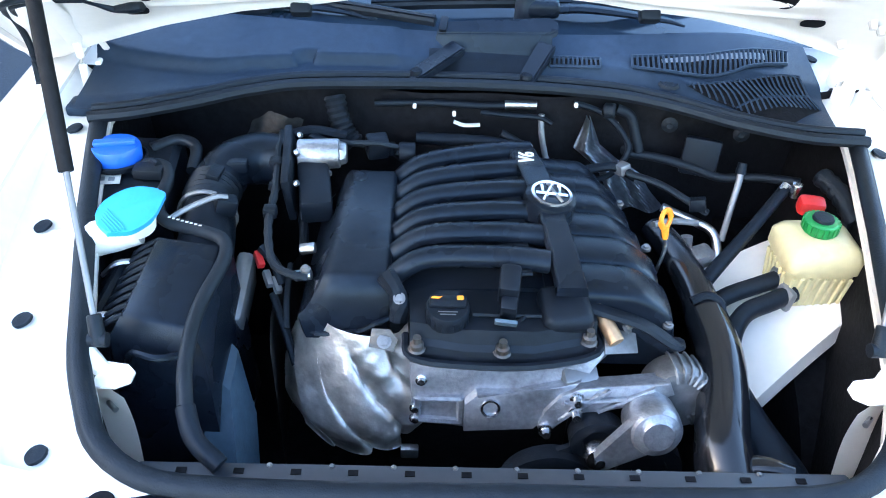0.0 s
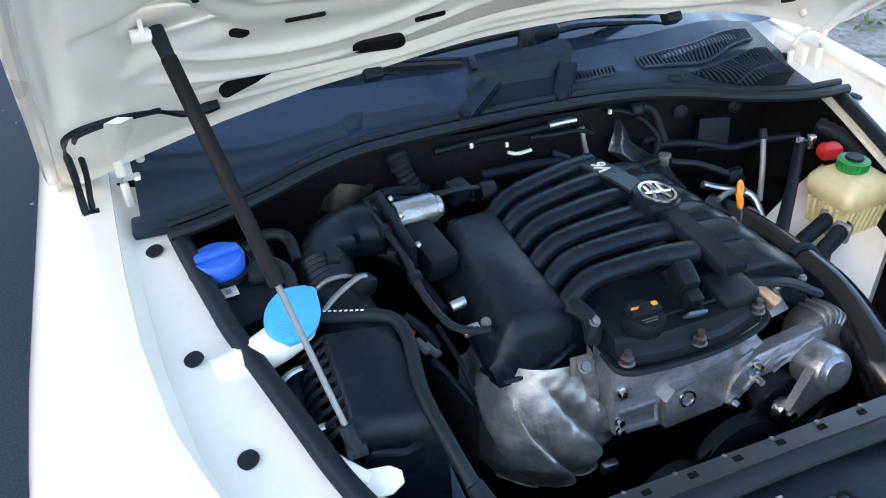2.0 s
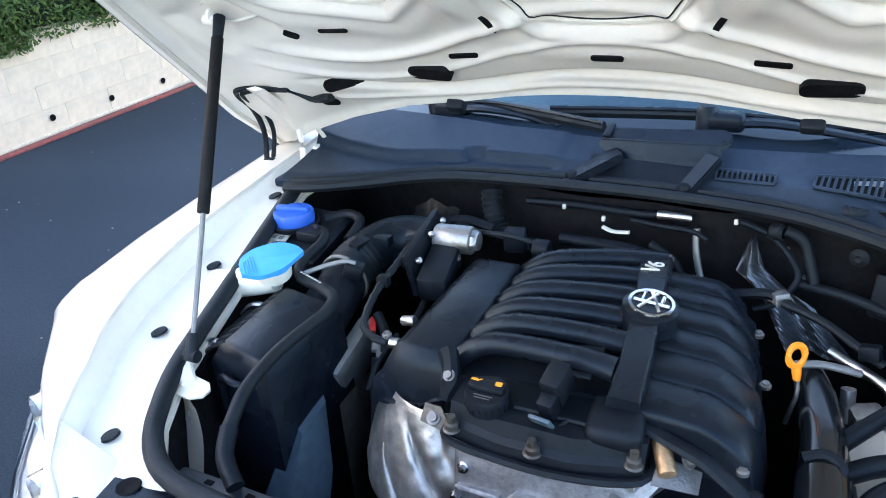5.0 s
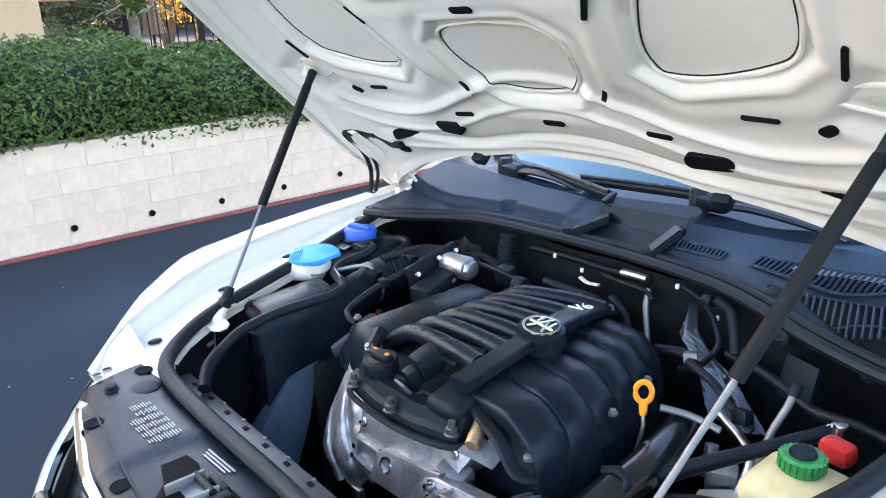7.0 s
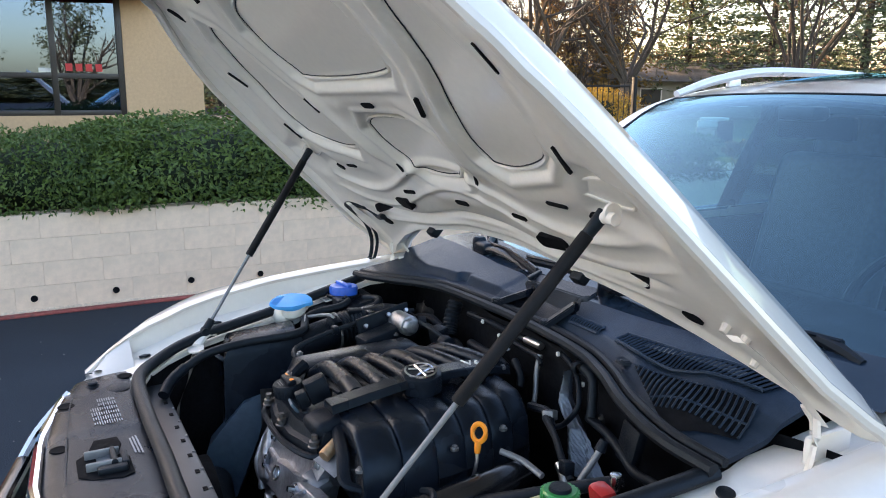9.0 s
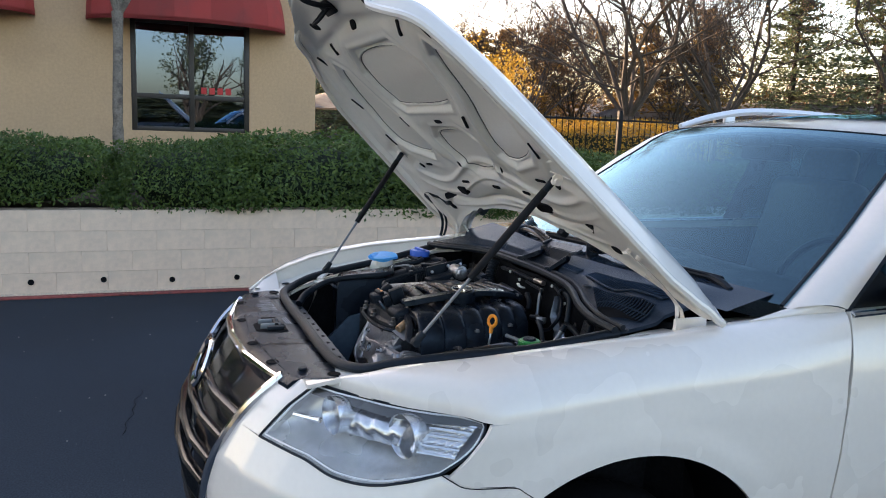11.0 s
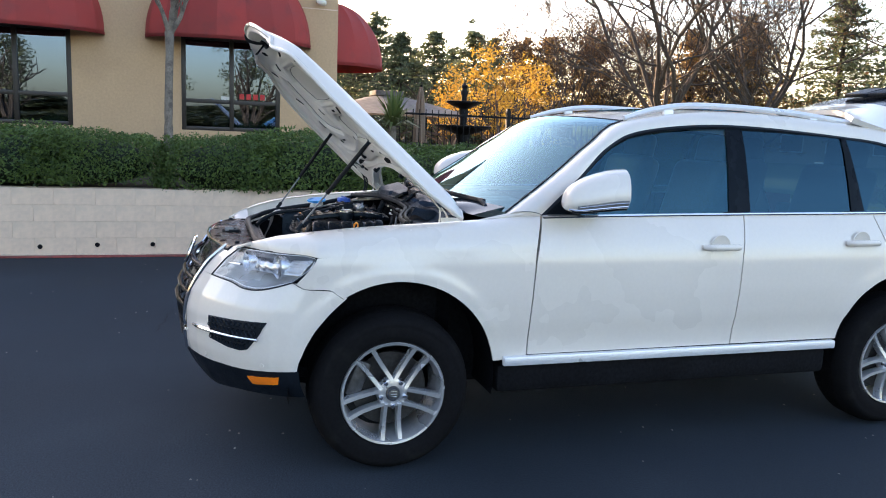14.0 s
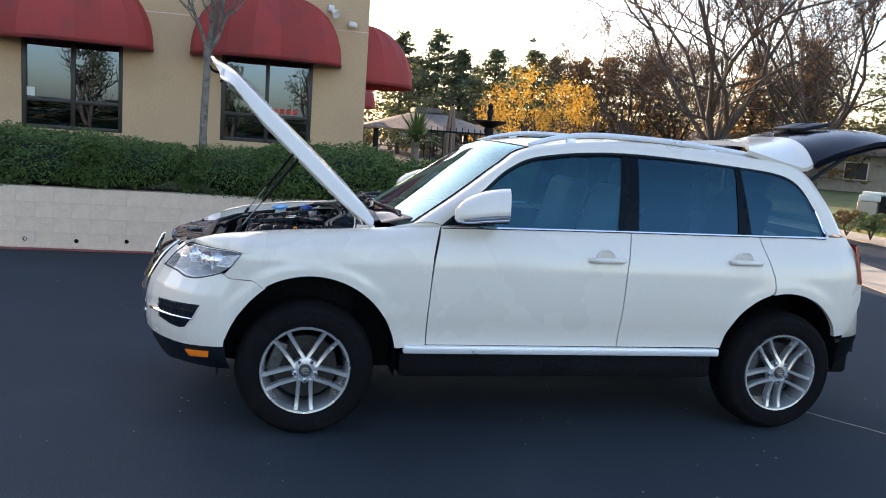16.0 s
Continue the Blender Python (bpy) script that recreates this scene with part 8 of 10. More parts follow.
def box_section(y, k):
    """Outline of the resonator in the x-z plane; k from 0 (front) to 1 (rear)."""
    top = 1.040 + 0.012 * k
    lo = 0.940 + 0.01 * k
    xl, xr = -0.285 + 0.012 * k, -0.150
    pts = [(xl, lo), (xl - 0.004, lo + 0.03), (xl + 0.014, top - 0.05), (xl + 0.035, top - 0.008), (xl + 0.052, top), (xr - 0.01, top), (xr, top - 0.008), (xr, lo)]
    return [Vector((x, y, z)) for x, z in pts]


secs = []
for y, k, drop, inset in ((-0.264, 0.0, 0.110, 0.012), (-0.260, 0.0, 0.080, 0.004), (-0.252, 0.0, 0.040, 0.0), (-0.240, 0.05, 0.008, 0.0), (-0.228, 0.08, 0.0, 0.0), (-0.10, 0.5, 0.0, 0.0), (0.025, 0.95, 0.0, 0.0), (0.045, 1.0, 0.012, 0.006), (0.05, 1.0, 0.05, 0.02)):
    s = box_section(y, k)
    for p in s:
        p.z = min(p.z, 1.045 - drop + 0.01 * k)
        p.x += inset if p.x < -0.2 else -inset
    secs.append(s)
loft(b, secs)
part("resonator_box", b, BLACK_SOFT, eng, "smooth black resonator box", angle=55)
b = fresh()
add_tube(b, [(-0.290, -0.225, 0.946), (-0.265, -0.262, 0.944), (-0.20, -0.268, 0.954), (-0.172, -0.270, 0.972), (-0.150, -0.262, 0.978)], 0.0045, seg=6, per=4)
part("box_seam", b, BLACK_SOFT, eng)
# lower tray of the intake, under the runners
b = fresh()
loft(b, [[Vector((x, y, z)) for x, z in ((-0.16, 0.93), (-0.16, 1.005), (-0.08, 1.022), (0.06, 1.030), (0.10, 1.02), (0.10, 0.93))] for y in (-0.245, -0.1, 0.10)])
part("intake_tray", b, BLACK, eng, angle=25)
# six runners that arch over to the spine, then fall to the other side as broad lobes
RY0 = [0.068, 0.012, -0.043, -0.098, -0.150, -0.205]
for i, y in enumerate(RY0):
    b = fresh()
    ye = y + 0.048 - 0.010 * i
    run = lambda k: y - 0.004 + (ye - 0.006 - y) * k
    ln = [(-0.168, y - 0.026, 0.998), (-0.148, y - 0.018, 1.024), (-0.118, y - 0.008, 1.046), (-0.085, run(0.05), 1.056), (-0.03, run(0.35), 1.061), (0.03, run(0.7), 1.062), (0.085, run(1.0), 1.058)]
    add_tube(b, ln, [0.0165, 0.0175, 0.0185, 0.0190, 0.0190, 0.0195, 0.0200], seg=12, per=5, flat=0.86)
    part("intake_runner", b, BLACK_SOFT, eng, angle=60)
    b = fresh()
    add_tube(b, [(0.010, ye - 0.037, 1.050), (0.030, ye - 0.036, 1.055), (0.058, ye - 0.034, 1.056)], 0.006, seg=8, per=3, flat=0.7)
    part("clip", b, BLACK, eng)
LY = [0.105, 0.055, 0.003, -0.060, -0.125, -0.195, -0.272]
LOBE_END = [0.215, 0.238, 0.247, 0.255, 0.268, 0.272]
for i in range(6):
    y0, y1 = LY[i + 1] + 0.0, LY[i]
    b = fresh()
    xe = LOBE_END[i]

    def lobe(u, v, y0=y0, y1=y1, xe=xe, i=i):
        a = math.pi * v
        yy = (y0 + y1) / 2 - math.cos(a) * (y1 - y0) / 2 * 1.02 - 0.012 * u * u
        x = 0.095 + (xe + 0.02 - 0.095) * u
        z = 1.051 - 0.004 * u - 0.075 * max(0, u - 0.55) ** 1.5 * 2.4 - 0.10 * ramp(u, 0.9, 1.0)
        z -= 0.017 * (1 - math.sin(a) ** 0.55)
        return Vector((x, yy, z))
    add_grid(b, lobe, 16, 12, flip=True)
    thicken(b, 0.06, (0, 0, -1))
    part("intake_lobe", b, BLACK_SOFT, eng, angle=60)
# side body under the lobes
b = fresh()
loft(b, [[Vector((x, y, z)) for x, z in ((0.08, 0.90), (0.08, 1.03), (0.20, 1.028), (0.262 + dx, 0.995), (0.282 + dx, 0.95), (0.270 + dx, 0.90))] for y, dx in ((-0.27, 0.0), (-0.1, -0.01), (0.09, -0.05))])
part("intake_plenum", b, BLACK, eng, angle=30)
# flanged rim along the front lobe
b = fresh()
add_tube(b, [(0.10, -0.262, 1.030), (0.16, -0.283, 1.022), (0.22, -0.298, 1.010), (0.268, -0.312, 0.985), (0.282, -0.29, 0.972)], [0.010, 0.012, 0.012, 0.012, 0.010], seg=8, per=5, flat=0.6)
part("plenum_rim", b, BLACK, eng)
# spine plate with the emblem boss
b = fresh()
SP = [(-0.285, 0.112, 1.066), (-0.20, 0.107, 1.076), (-0.10, 0.096, 1.084), (0.0, 0.083, 1.082), (0.09, 0.070, 1.072), (0.135, 0.064, 1.058)]


def spine(y):
    return table(y, [(p[0], p[1]) for p in SP]), table(y, [(p[0], p[2]) for p in SP])


secs = []
for y in np.linspace(-0.285, 0.135, 22):
    x, z = spine(y)
    w = 0.023 + 0.003 * math.sin(y * 9)
    secs.append([Vector((x - w - 0.002, y, z - 0.016)), Vector((x - w, y, z - 0.003)), Vector((x - w + 0.003, y, z)), Vector((x + w - 0.003, y, z)), Vector((x + w, y, z - 0.003)), Vector((x + w + 0.002, y, z - 0.016))])
loft(b, secs)
part("spine_plate", b, BLACK_SOFT, eng, "black spine plate of the engine cover", angle=25)
b = fresh()
ex, ez = spine(-0.085)
EM = Matrix.Translation((ex + 0.006, -0.085, ez + 0.001)) @ pose(0, 0, 0, 3, 6, 0)
add_lathe(b, [(0.0, 0.006), (0.036, 0.006), (0.041, 0.003), (0.043, -0.004), (0.044, -0.03)], EM, 36)
part("emblem_boss", b, BLACK_SOFT, eng)
b = fresh()
add_lathe(b, [(0.0285, 0.0075), (0.0290, 0.0092), (0.0335, 0.0092), (0.0340, 0.0070)], EM, 40)
for x0, y0, x1, y1 in ((-0.026, 0.0, 0.026, 0.0), (-0.016, -0.020, 0.004, 0.027), (0.016, -0.020, -0.004, 0.027), (-0.014, 0.022, -0.014, 0.004), (0.014, 0.022, 0.014, 0.004)):
    add_tube(b, [EM @ Vector((x0, y0, 0.0075)), EM @ Vector((x1, y1, 0.0075))], 0.0030, seg=6, flat=0.7)
part("emblem", b, CHROME, eng, "round chrome emblem")
b = fresh()
add_lathe(b, [(0, 0.0066), (0.029, 0.0066), (0.029, 0.006)], EM, 32)
part("emblem_disc", b, BLACK_SOFT, eng)
# raised lettering
text = bpy.data.curves.new("lettering", "FONT")
text.body, text.size, text.extrude, text.align_x, text.align_y = "V6", 0.040, 0.0012, "CENTER", "CENTER"
tob = new("lettering", text)
bpy.context.view_layer.update()
tme = bpy.data.meshes.new_from_object(tob.evaluated_get(bpy.context.evaluated_depsgraph_get()))
bpy.data.objects.remove(tob)
tme.materials.clear()
tme.materials.append(NECK)
lx, lz = spine(0.055)
lo = new("lettering", tme)
lo.parent = eng
lo["label"] = "white raised lettering"
lo.matrix_local = Matrix.Translation((lx, 0.050, lz + 0.0015)) @ pose(0, 0, 0, 0, 7, 84)
# valve cover, oil cap, coil


def raised(name, bmx, mat, parent, label="", angle=38):
    """A part of the cylinder head's top, set to its height."""
    bmesh.ops.translate(bmx, verts=bmx.verts[:], vec=(0, 0, 0.045 if name in ("ignition_coil", "connector") else 0.030))
    return part(name, bmx, mat, parent, label, angle)


b = fresh()
loft(b, [[Vector((x, y, z)) for x, y in ((-0.118, -0.335 + d), (-0.122, -0.27 + d), (-0.06, -0.22), (0.12, -0.22), (0.152, -0.26 + d), (0.150, -0.325 + d), (0.06, -0.350 + d), (-0.04, -0.350 + d))] for z, d in ((0.945, 0.0), (0.965, 0.004), (0.972, 0.012), (0.992, 0.02))])
raised("valve_cover", b, BLACK, eng, "black plastic valve cover", angle=25)
b = fresh()
add_tube(b, [(-0.125, -0.30, 0.952), (-0.115, -0.345, 0.950), (-0.04, -0.358, 0.950), (0.06, -0.358, 0.952), (0.15, -0.333, 0.954), (0.157, -0.28, 0.956)], 0.006, seg=6, per=4)
raised("gasket_lip", b, BLACK, eng)
for x, y, z in ((-0.108, -0.338, 0.962), (0.012, -0.346, 0.966), (0.138, -0.322, 0.968)):
    b = fresh()
    add_lathe(b, [(0, 0.022), (0.006, 0.022), (0.006, 0.012), (0.010, 0.010), (0.010, 0.002), (0.013, 0.0)], Matrix.Translation((x, y, z)), 12)
    raised("cover_bolt", b, DARKMETAL, eng)
b = fresh()
for p0, p1 in (((-0.02, -0.335, 0.972), (-0.045, -0.30, 0.995)), ((0.012, -0.34, 0.972), (0.045, -0.30, 0.995)), ((-0.03, -0.30, 0.995), (0.10, -0.30, 0.995))):
    add_tube(b, [p0, p1], 0.004, seg=6)
raised("cover_rib", b, BLACK, eng)
cap = Matrix.Translation((-0.066, -0.306, 1.020)) @ pose(0, 0, 0, 6, 0, 0) @ Matrix.Scale(0.80, 4)
b = fresh()
n = 40
prof = [(0.034, 0.0), (0.038, 0.004), (0.039, 0.030), (0.036, 0.036), (0.0, 0.037)]
add_lathe(b, prof, cap, n)
add_box(b, cap @ Vector((0, 0.004, 0.042)), (0.066, 0.026, 0.014), 0.005, cap.to_3x3())
oil_cap = part("oil_cap", b, BLACK, eng, "black oil filler cap")
b = fresh()
add_box(b, (0.0378, 0, 0.016), (0.0025, 0.004, 0.020))
rib = part("grip_rib", b, BLACK, oil_cap)
rib.matrix_local = cap
for k in range(1, 20):
    alike("grip_rib", rib, oil_cap, cap @ Matrix.Rotation(2 * math.pi * k / 20, 4, "Z"))
b = fresh()
m2 = cap @ Matrix.Translation((-0.020, 0.006, 0.0497))
add_prism(b, [(-0.010, -0.002), (0.004, -0.003), (0.011, 0.004), (0.004, 0.001), (0.0, 0.003), (-0.008, 0.002)], m2, 0.0006)
part("cap_symbol", b, ORANGE, eng, "orange oil symbol")
b = fresh()
add_prism(b, rounded(0.012, 0.010, 0.002), cap @ Matrix.Translation((0.021, 0.006, 0.0497)), 0.0006)
part("cap_symbol", b, ORANGE, eng, "orange oil symbol")
b = fresh()
for k in range(2):
    add_box(b, cap @ Vector((0, -0.016 - 0.006 * k, 0.0378)), (0.034 - 0.006 * k, 0.0022, 0.0006), 0, cap.to_3x3())
part("cap_print", b, DULL, eng)
b = fresh()
add_box(b, (0.022, -0.275, 1.015), (0.030, 0.045, 0.05), 0.006, pose(0, 0, 0, 20, 0, -8).to_3x3())
add_box(b, (0.020, -0.305, 0.998), (0.024, 0.022, 0.035), 0.004, pose(0, 0, 0, 20, 0, -8).to_3x3())
raised("ignition_coil", b, BLACK, eng)
b = fresh()
add_box(b, (0.016, -0.322, 0.985), (0.032, 0.006, 0.025), 0.002, pose(0, 0, 0, 35, 0, -8).to_3x3())
raised("connector", b, SHROUD, eng)
b = fresh()
add_box(b, (0.105, -0.285, 0.995), (0.075, 0.075, 0.035), 0.014, pose(0, 0, 0, 8, 0, 6).to_3x3(), seg=3)
raised("breather_box", b, BLACK, eng)
# bracket with bolt between box and head
b = fresh()
add_tube(b, [(-0.155, -0.245, 1.045), (-0.140, -0.268, 1.038), (-0.135, -0.281, 1.024), (-0.138, -0.290, 1.000)], [0.016, 0.013, 0.015, 0.012], seg=8, per=4)
part("stay", b, BLACK, eng)
for p, r in (((-0.135, -0.284, 1.037), 0.009), ((-0.156, -0.302, 0.968), 0.011)):
    b = fresh()
    add_lathe(b, [(0, 0.008), (r * 0.6, 0.008), (r * 0.6, 0.003), (r, 0.003), (r, 0.0)], Matrix.Translation(p) @ pose(0, 0, 0, 40, 0, 0), 12)
    part("bolt", b, DULL, eng)
b = fresh()
add_prism(b, [(-0.020, -0.012), (0.017, -0.016), (0.022, 0.003), (0.010, 0.017), (-0.017, 0.016)], Matrix.Translation((-0.158, -0.298, 0.968)) @ pose(0, 0, 0, 62, 0, -6), 0.003)
part("steel_plate", b, DARKMETAL, eng, "small drilled steel bracket plate")
# heat shield: crumpled bright sheet
b = fresh()


def shield(u, v):
    a = radians(-25 + 200 * u)
    r = 1.02 - 0.34 * ramp(v, 0.30, 1.15) - 0.22 * ramp(v, 0.26, 0.0)
    x = -0.198 - 0.112 * math.cos(a) * r
    y = -0.208 - 0.092 * math.sin(a) * r - 0.060 * u - 0.055 * (0.55 - v)
    z = 0.772 + 0.190 * v - 0.012 * math.sin(3.0 * u + 0.4) * (1 - v)
    low = ramp(v, 0.98, 0.70)
    fold = (u * 5.0 + v * 2.0) % 1.0
    dent = 0.005 * noise.noise(Vector((u * 5, v * 4, 0.3))) + 0.003 * noise.noise(Vector((u * 14, v * 11, 1.3)))
    dent -= low * 0.015 * (1 - abs(2 * fold - 1)) ** 3.0
    return Vector((x + dent, y - dent * 0.8, z))


add_grid(b, shield, 110, 50, flip=True)
bmesh.ops.solidify(b, geom=b.faces[:], thickness=0.002)
part("heat_shield", b, SHIELD, eng, "dented bright metal exhaust heat shield", angle=60)
b = fresh()
add_box(b, (-0.115, -0.345, 0.770), (0.028, 0.014, 0.022), 0.003)
part("flange_nut", b, STEEL, eng)
# timing cover: cast plate with ribs
b = fresh()
TM = Matrix(((1, 0, 0, 0), (0, 0.30, -0.954, -0.552), (0, 0.954, 0.30, 0.020), (0, 0, 0, 1)))
front = [(-0.112, 0.828), (-0.118, 0.925), (-0.112, 0.960), (0.02, 0.952), (0.150, 0.966), (0.178, 0.948), (0.135, 0.905), (0.14, 0.86), (0.075, 0.832), (-0.03, 0.824)]
add_prism(b, [(x, (z - 0.02) / 0.954) for x, z in front], TM, 0.055, 0.006)
part("timing_cover", b, CAST, eng, "cast aluminium timing cover", angle=30)


def on_cover(x, z, out=0.0):
    return TM @ Vector((x, (z - 0.02) / 0.954, 0.055 + out))


b = fresh()
add_prism(b, [(x, (z - 0.02) / 0.954) for x, z in ((-0.035, 0.827), (-0.035, 0.872), (-0.018, 0.888), (0.04, 0.890), (0.085, 0.900), (0.135, 0.912), (0.10, 0.87), (0.07, 0.833))], TM @ Matrix.Translation((0, 0, 0.055)), 0.020, 0.005)
part("cover_boss", b, CAST, eng, angle=30)
b = fresh()
for pts in (((-0.105, 0.872), (-0.04, 0.872)), ((-0.105, 0.838), (-0.04, 0.834)), ((-0.105, 0.872), (-0.105, 0.838)), ((-0.04, 0.872), (-0.04, 0.834)), ((-0.11, 0.950), (0.15, 0.955))):
    add_tube(b, [on_cover(x, z, 0.002) for x, z in pts], 0.006, seg=6)
part("cover_rib", b, CAST, eng)
b = fresh()
add_lathe(b, [(0.0, -0.006), (0.009, -0.006), (0.011, 0.002), (0.0145, 0.003), (0.0155, 0.0)], Matrix.Translation(on_cover(0.003, 0.868, 0.021)) @ TM.to_3x3().to_4x4(), 20)
part("cover_plug", b, STEEL, eng)
for x, z in ((-0.100, 0.90), (-0.06, 0.935), (0.02, 0.935), (-0.108, 0.855), (-0.108, 0.838), (0.066, 0.845), (0.135, 0.94)):
    b = fresh()
    add_lathe(b, [(0, 0.010), (0.005, 0.010), (0.006, 0.004), (0.009, 0.003), (0.009, 0)], Matrix.Translation(on_cover(x, z, 0.0)) @ TM.to_3x3().to_4x4(), 12)
    part("bolt", b, STEEL, eng)
b = fresh()
add_box(b, (0.135, -0.318, 0.925), (0.055, 0.035, 0.022), 0.004, pose(0, 0, 0, 20, 8, 10).to_3x3())
part("cover_clip", b, GREY_PIPE, eng)
# brass stub pipe on a tab
b = fresh()
add_cyl(b, (0.155, -0.268, 1.018), (0.180, -0.320, 0.994), 0.012, None, 18, 0.002)
part("brass_stub", b, BRASS, eng, "corroded brass pipe stub")
b = fresh()
add_prism(b, [(-0.03, -0.02), (0.03, -0.02), (0.035, 0.01), (-0.02, 0.02)], Matrix.Translation((0.185, -0.305, 0.984)) @ pose(0, 0, 0, 30, 15, 20), 0.003)
add_lathe(b, [(0, 0.012), (0.006, 0.012), (0.006, 0.004), (0.010, 0.003), (0.010, 0)], Matrix.Translation((0.198, -0.290, 0.997)) @ pose(0, 0, 0, 10, 40, 0), 12)
part("tab", b, DULL, eng)
# accessory bracket, alternator, tensioner, pulleys
b = fresh()
AM = Matrix(((1, 0, 0, 0), (0, 0.25, -0.968, -0.556), (0, 0.968, 0.25, 0.026), (0, 0, 0, 1)))
add_prism(b, [(x, (z - 0.01) / 0.968) for x, z in ((0.075, 0.840), (0.082, 0.868), (0.105, 0.895), (0.135, 0.908), (0.20, 0.914), (0.262, 0.922), (0.272, 0.900), (0.21, 0.880), (0.165, 0.868), (0.135, 0.872), (0.115, 0.862), (0.098, 0.838), (0.082, 0.828))], AM, 0.03, 0.004)
part("accessory_bracket", b, CAST, eng, "ribbed cast alternator bracket", angle=30)
b = fresh()
for p0, p1 in (((0.11, 0.885), (0.20, 0.895)), ((0.12, 0.868), (0.175, 0.908)), ((0.105, 0.855), (0.16, 0.90)), ((0.16, 0.872), (0.24, 0.912))):
    add_tube(b, [AM @ Vector((p0[0], (p0[1] - 0.01) / 0.968, 0.032)), AM @ Vector((p1[0], (p1[1] - 0.01) / 0.968, 0.032))], 0.004, seg=6)
part("bracket_rib", b, CAST, eng)
for x, z in ((0.128, 0.892), (0.128, 0.868), (0.086, 0.838)):
    b = fresh()
    add_lathe(b, [(0, 0.016), (0.006, 0.016), (0.007, 0.004), (0.011, 0.003), (0.011, -0.004)], AM @ Matrix.Translation((x, (z - 0.01) / 0.968, 0.03)), 14)
    part("bolt", b, STEEL, eng)
b = fresh()
add_lathe(b, [(0, 0.0), (0.042, 0.0), (0.050, 0.01), (0.052, 0.05), (0.046, 0.062), (0, 0.062)], Matrix.Translation((0.285, -0.290, 0.892)) @ pose(0, 0, 0, 75, 0, 0), 36)
part("alternator", b, DULL, eng, "finned aluminium alternator")
for k in range(12):
    a = radians(-60 + 15 * k)
    b = fresh()
    c = Matrix.Translation((0.285, -0.290, 0.892)) @ pose(0, 0, 0, 75, 0, 0)
    add_tube(b, [c @ Vector((0.0515 * math.cos(a), 0.0515 * math.sin(a), 0.008)), c @ Vector((0.0530 * math.cos(a), 0.0530 * math.sin(a), 0.03)), c @ Vector((0.0495 * math.cos(a), 0.0495 * math.sin(a), 0.058)), c @ Vector((0.030 * math.cos(a), 0.030 * math.sin(a), 0.064))], 0.0030, seg=5, per=3)
    part("alternator_fin", b, DULL, eng)
tm = Matrix.Translation((0.236, -0.392, 0.900)) @ pose(0, 0, 0, 72, 0, 0)
b = fresh()
add_lathe(b, [(0, 0.030), (0.022, 0.030), (0.026, 0.026), (0.034, 0.024), (0.038, 0.018), (0.040, 0.0), (0.040, -0.03)], tm, 36)
tip = Vector((0.162, -0.402, 0.848))
loft(b, [[tm @ Vector((x, y, z)) for x, y, z in ((-0.01, -0.036, 0.0), (-0.01, -0.036, 0.020), (-0.022, 0.030, 0.020), (-0.022, 0.030, 0.0))], [tip + Vector(q) for q in ((0.006, -0.006, -0.016), (0.006, -0.020, -0.016), (-0.010, -0.020, 0.014), (-0.010, -0.006, 0.014))]])
part("belt_tensioner", b, CAST, eng, "cast belt tensioner", angle=35)
b = fresh()
add_lathe(b, [(0, 0.016), (0.007, 0.016), (0.008, 0.008), (0.018, 0.006), (0.021, 0.0), (0.021, -0.014)], Matrix.Translation(tip + Vector((0, -0.008, 0))) @ pose(0, 0, 0, 75, 0, 0), 20)
part("tensioner_bolt", b, STEEL, eng)
for c, r in (((0.165, -0.375, 0.850), 0.042), ((0.10, -0.395, 0.76), 0.075), ((0.25, -0.385, 0.80), 0.05), ((-0.02, -0.40, 0.72), 0.06)):
    b = fresh()
    add_lathe(b, [(0.0, 0.004), (r * 0.5, 0.004), (r * 0.55, 0.010), (r * 0.9, 0.012), (r, 0.010), (r, -0.016), (r * 0.9, -0.018)], Matrix.Translation(c) @ pose(0, 0, 0, 88, 0, 0), 32)
    part("pulley", b, RUBBER, eng)
b = fresh()
add_tube(b, [(0.13, -0.382, 0.83), (0.06, -0.392, 0.80), (0.02, -0.398, 0.78)], 0.008, seg=6, per=3, flat=2.0)
part("drive_belt", b, RUBBER, eng)
# throttle body
tb = new("throttle_body")
tb.parent = car
tb["label"] = "aluminium throttle body beside the intake"
b = fresh()
add_cyl(b, (-0.325, 0.060, 1.062), (-0.252, 0.062, 1.066), 0.027, 0.026, 26, 0.004)
part("motor_housing", b, CAST, tb)
b = fresh()
add_cyl(b, (-0.252, 0.062, 1.066), (-0.240, 0.0625, 1.0665), 0.022, 0.018, 8, 0.002)
part("end_cap", b, CAST, tb)
b = fresh()
add_box(b, (-0.290, -0.005, 1.030), (0.055, 0.11, 0.05), 0.008, pose(0, 0, 0, 10, 0, 10).to_3x3())
part("lower_body", b, BLACK, tb)
b = fresh()
add_box(b, (-0.335, 0.030, 1.045), (0.014, 0.15, 0.09), 0.004, pose(0, 0, 0, 10, -5, 4).to_3x3())
part("mount_flange", b, BLACK, tb)
for p in ((-0.326, 0.085, 1.085), (-0.325, 0.035, 1.08), (-0.318, -0.03, 1.06)):
    b = fresh()
    add_lathe(b, [(0, 0.006), (0.005, 0.006), (0.006, 0.0)], Matrix.Translation(p) @ pose(0, 0, 0, 0, 60, 0), 10)
    part("bolt", b, STEEL, tb)
# intake elbow and corrugated duct from the air box
duct = new("intake_duct")
duct.parent = car
duct["label"] = "black intake duct from air box to throttle"
b = fresh()
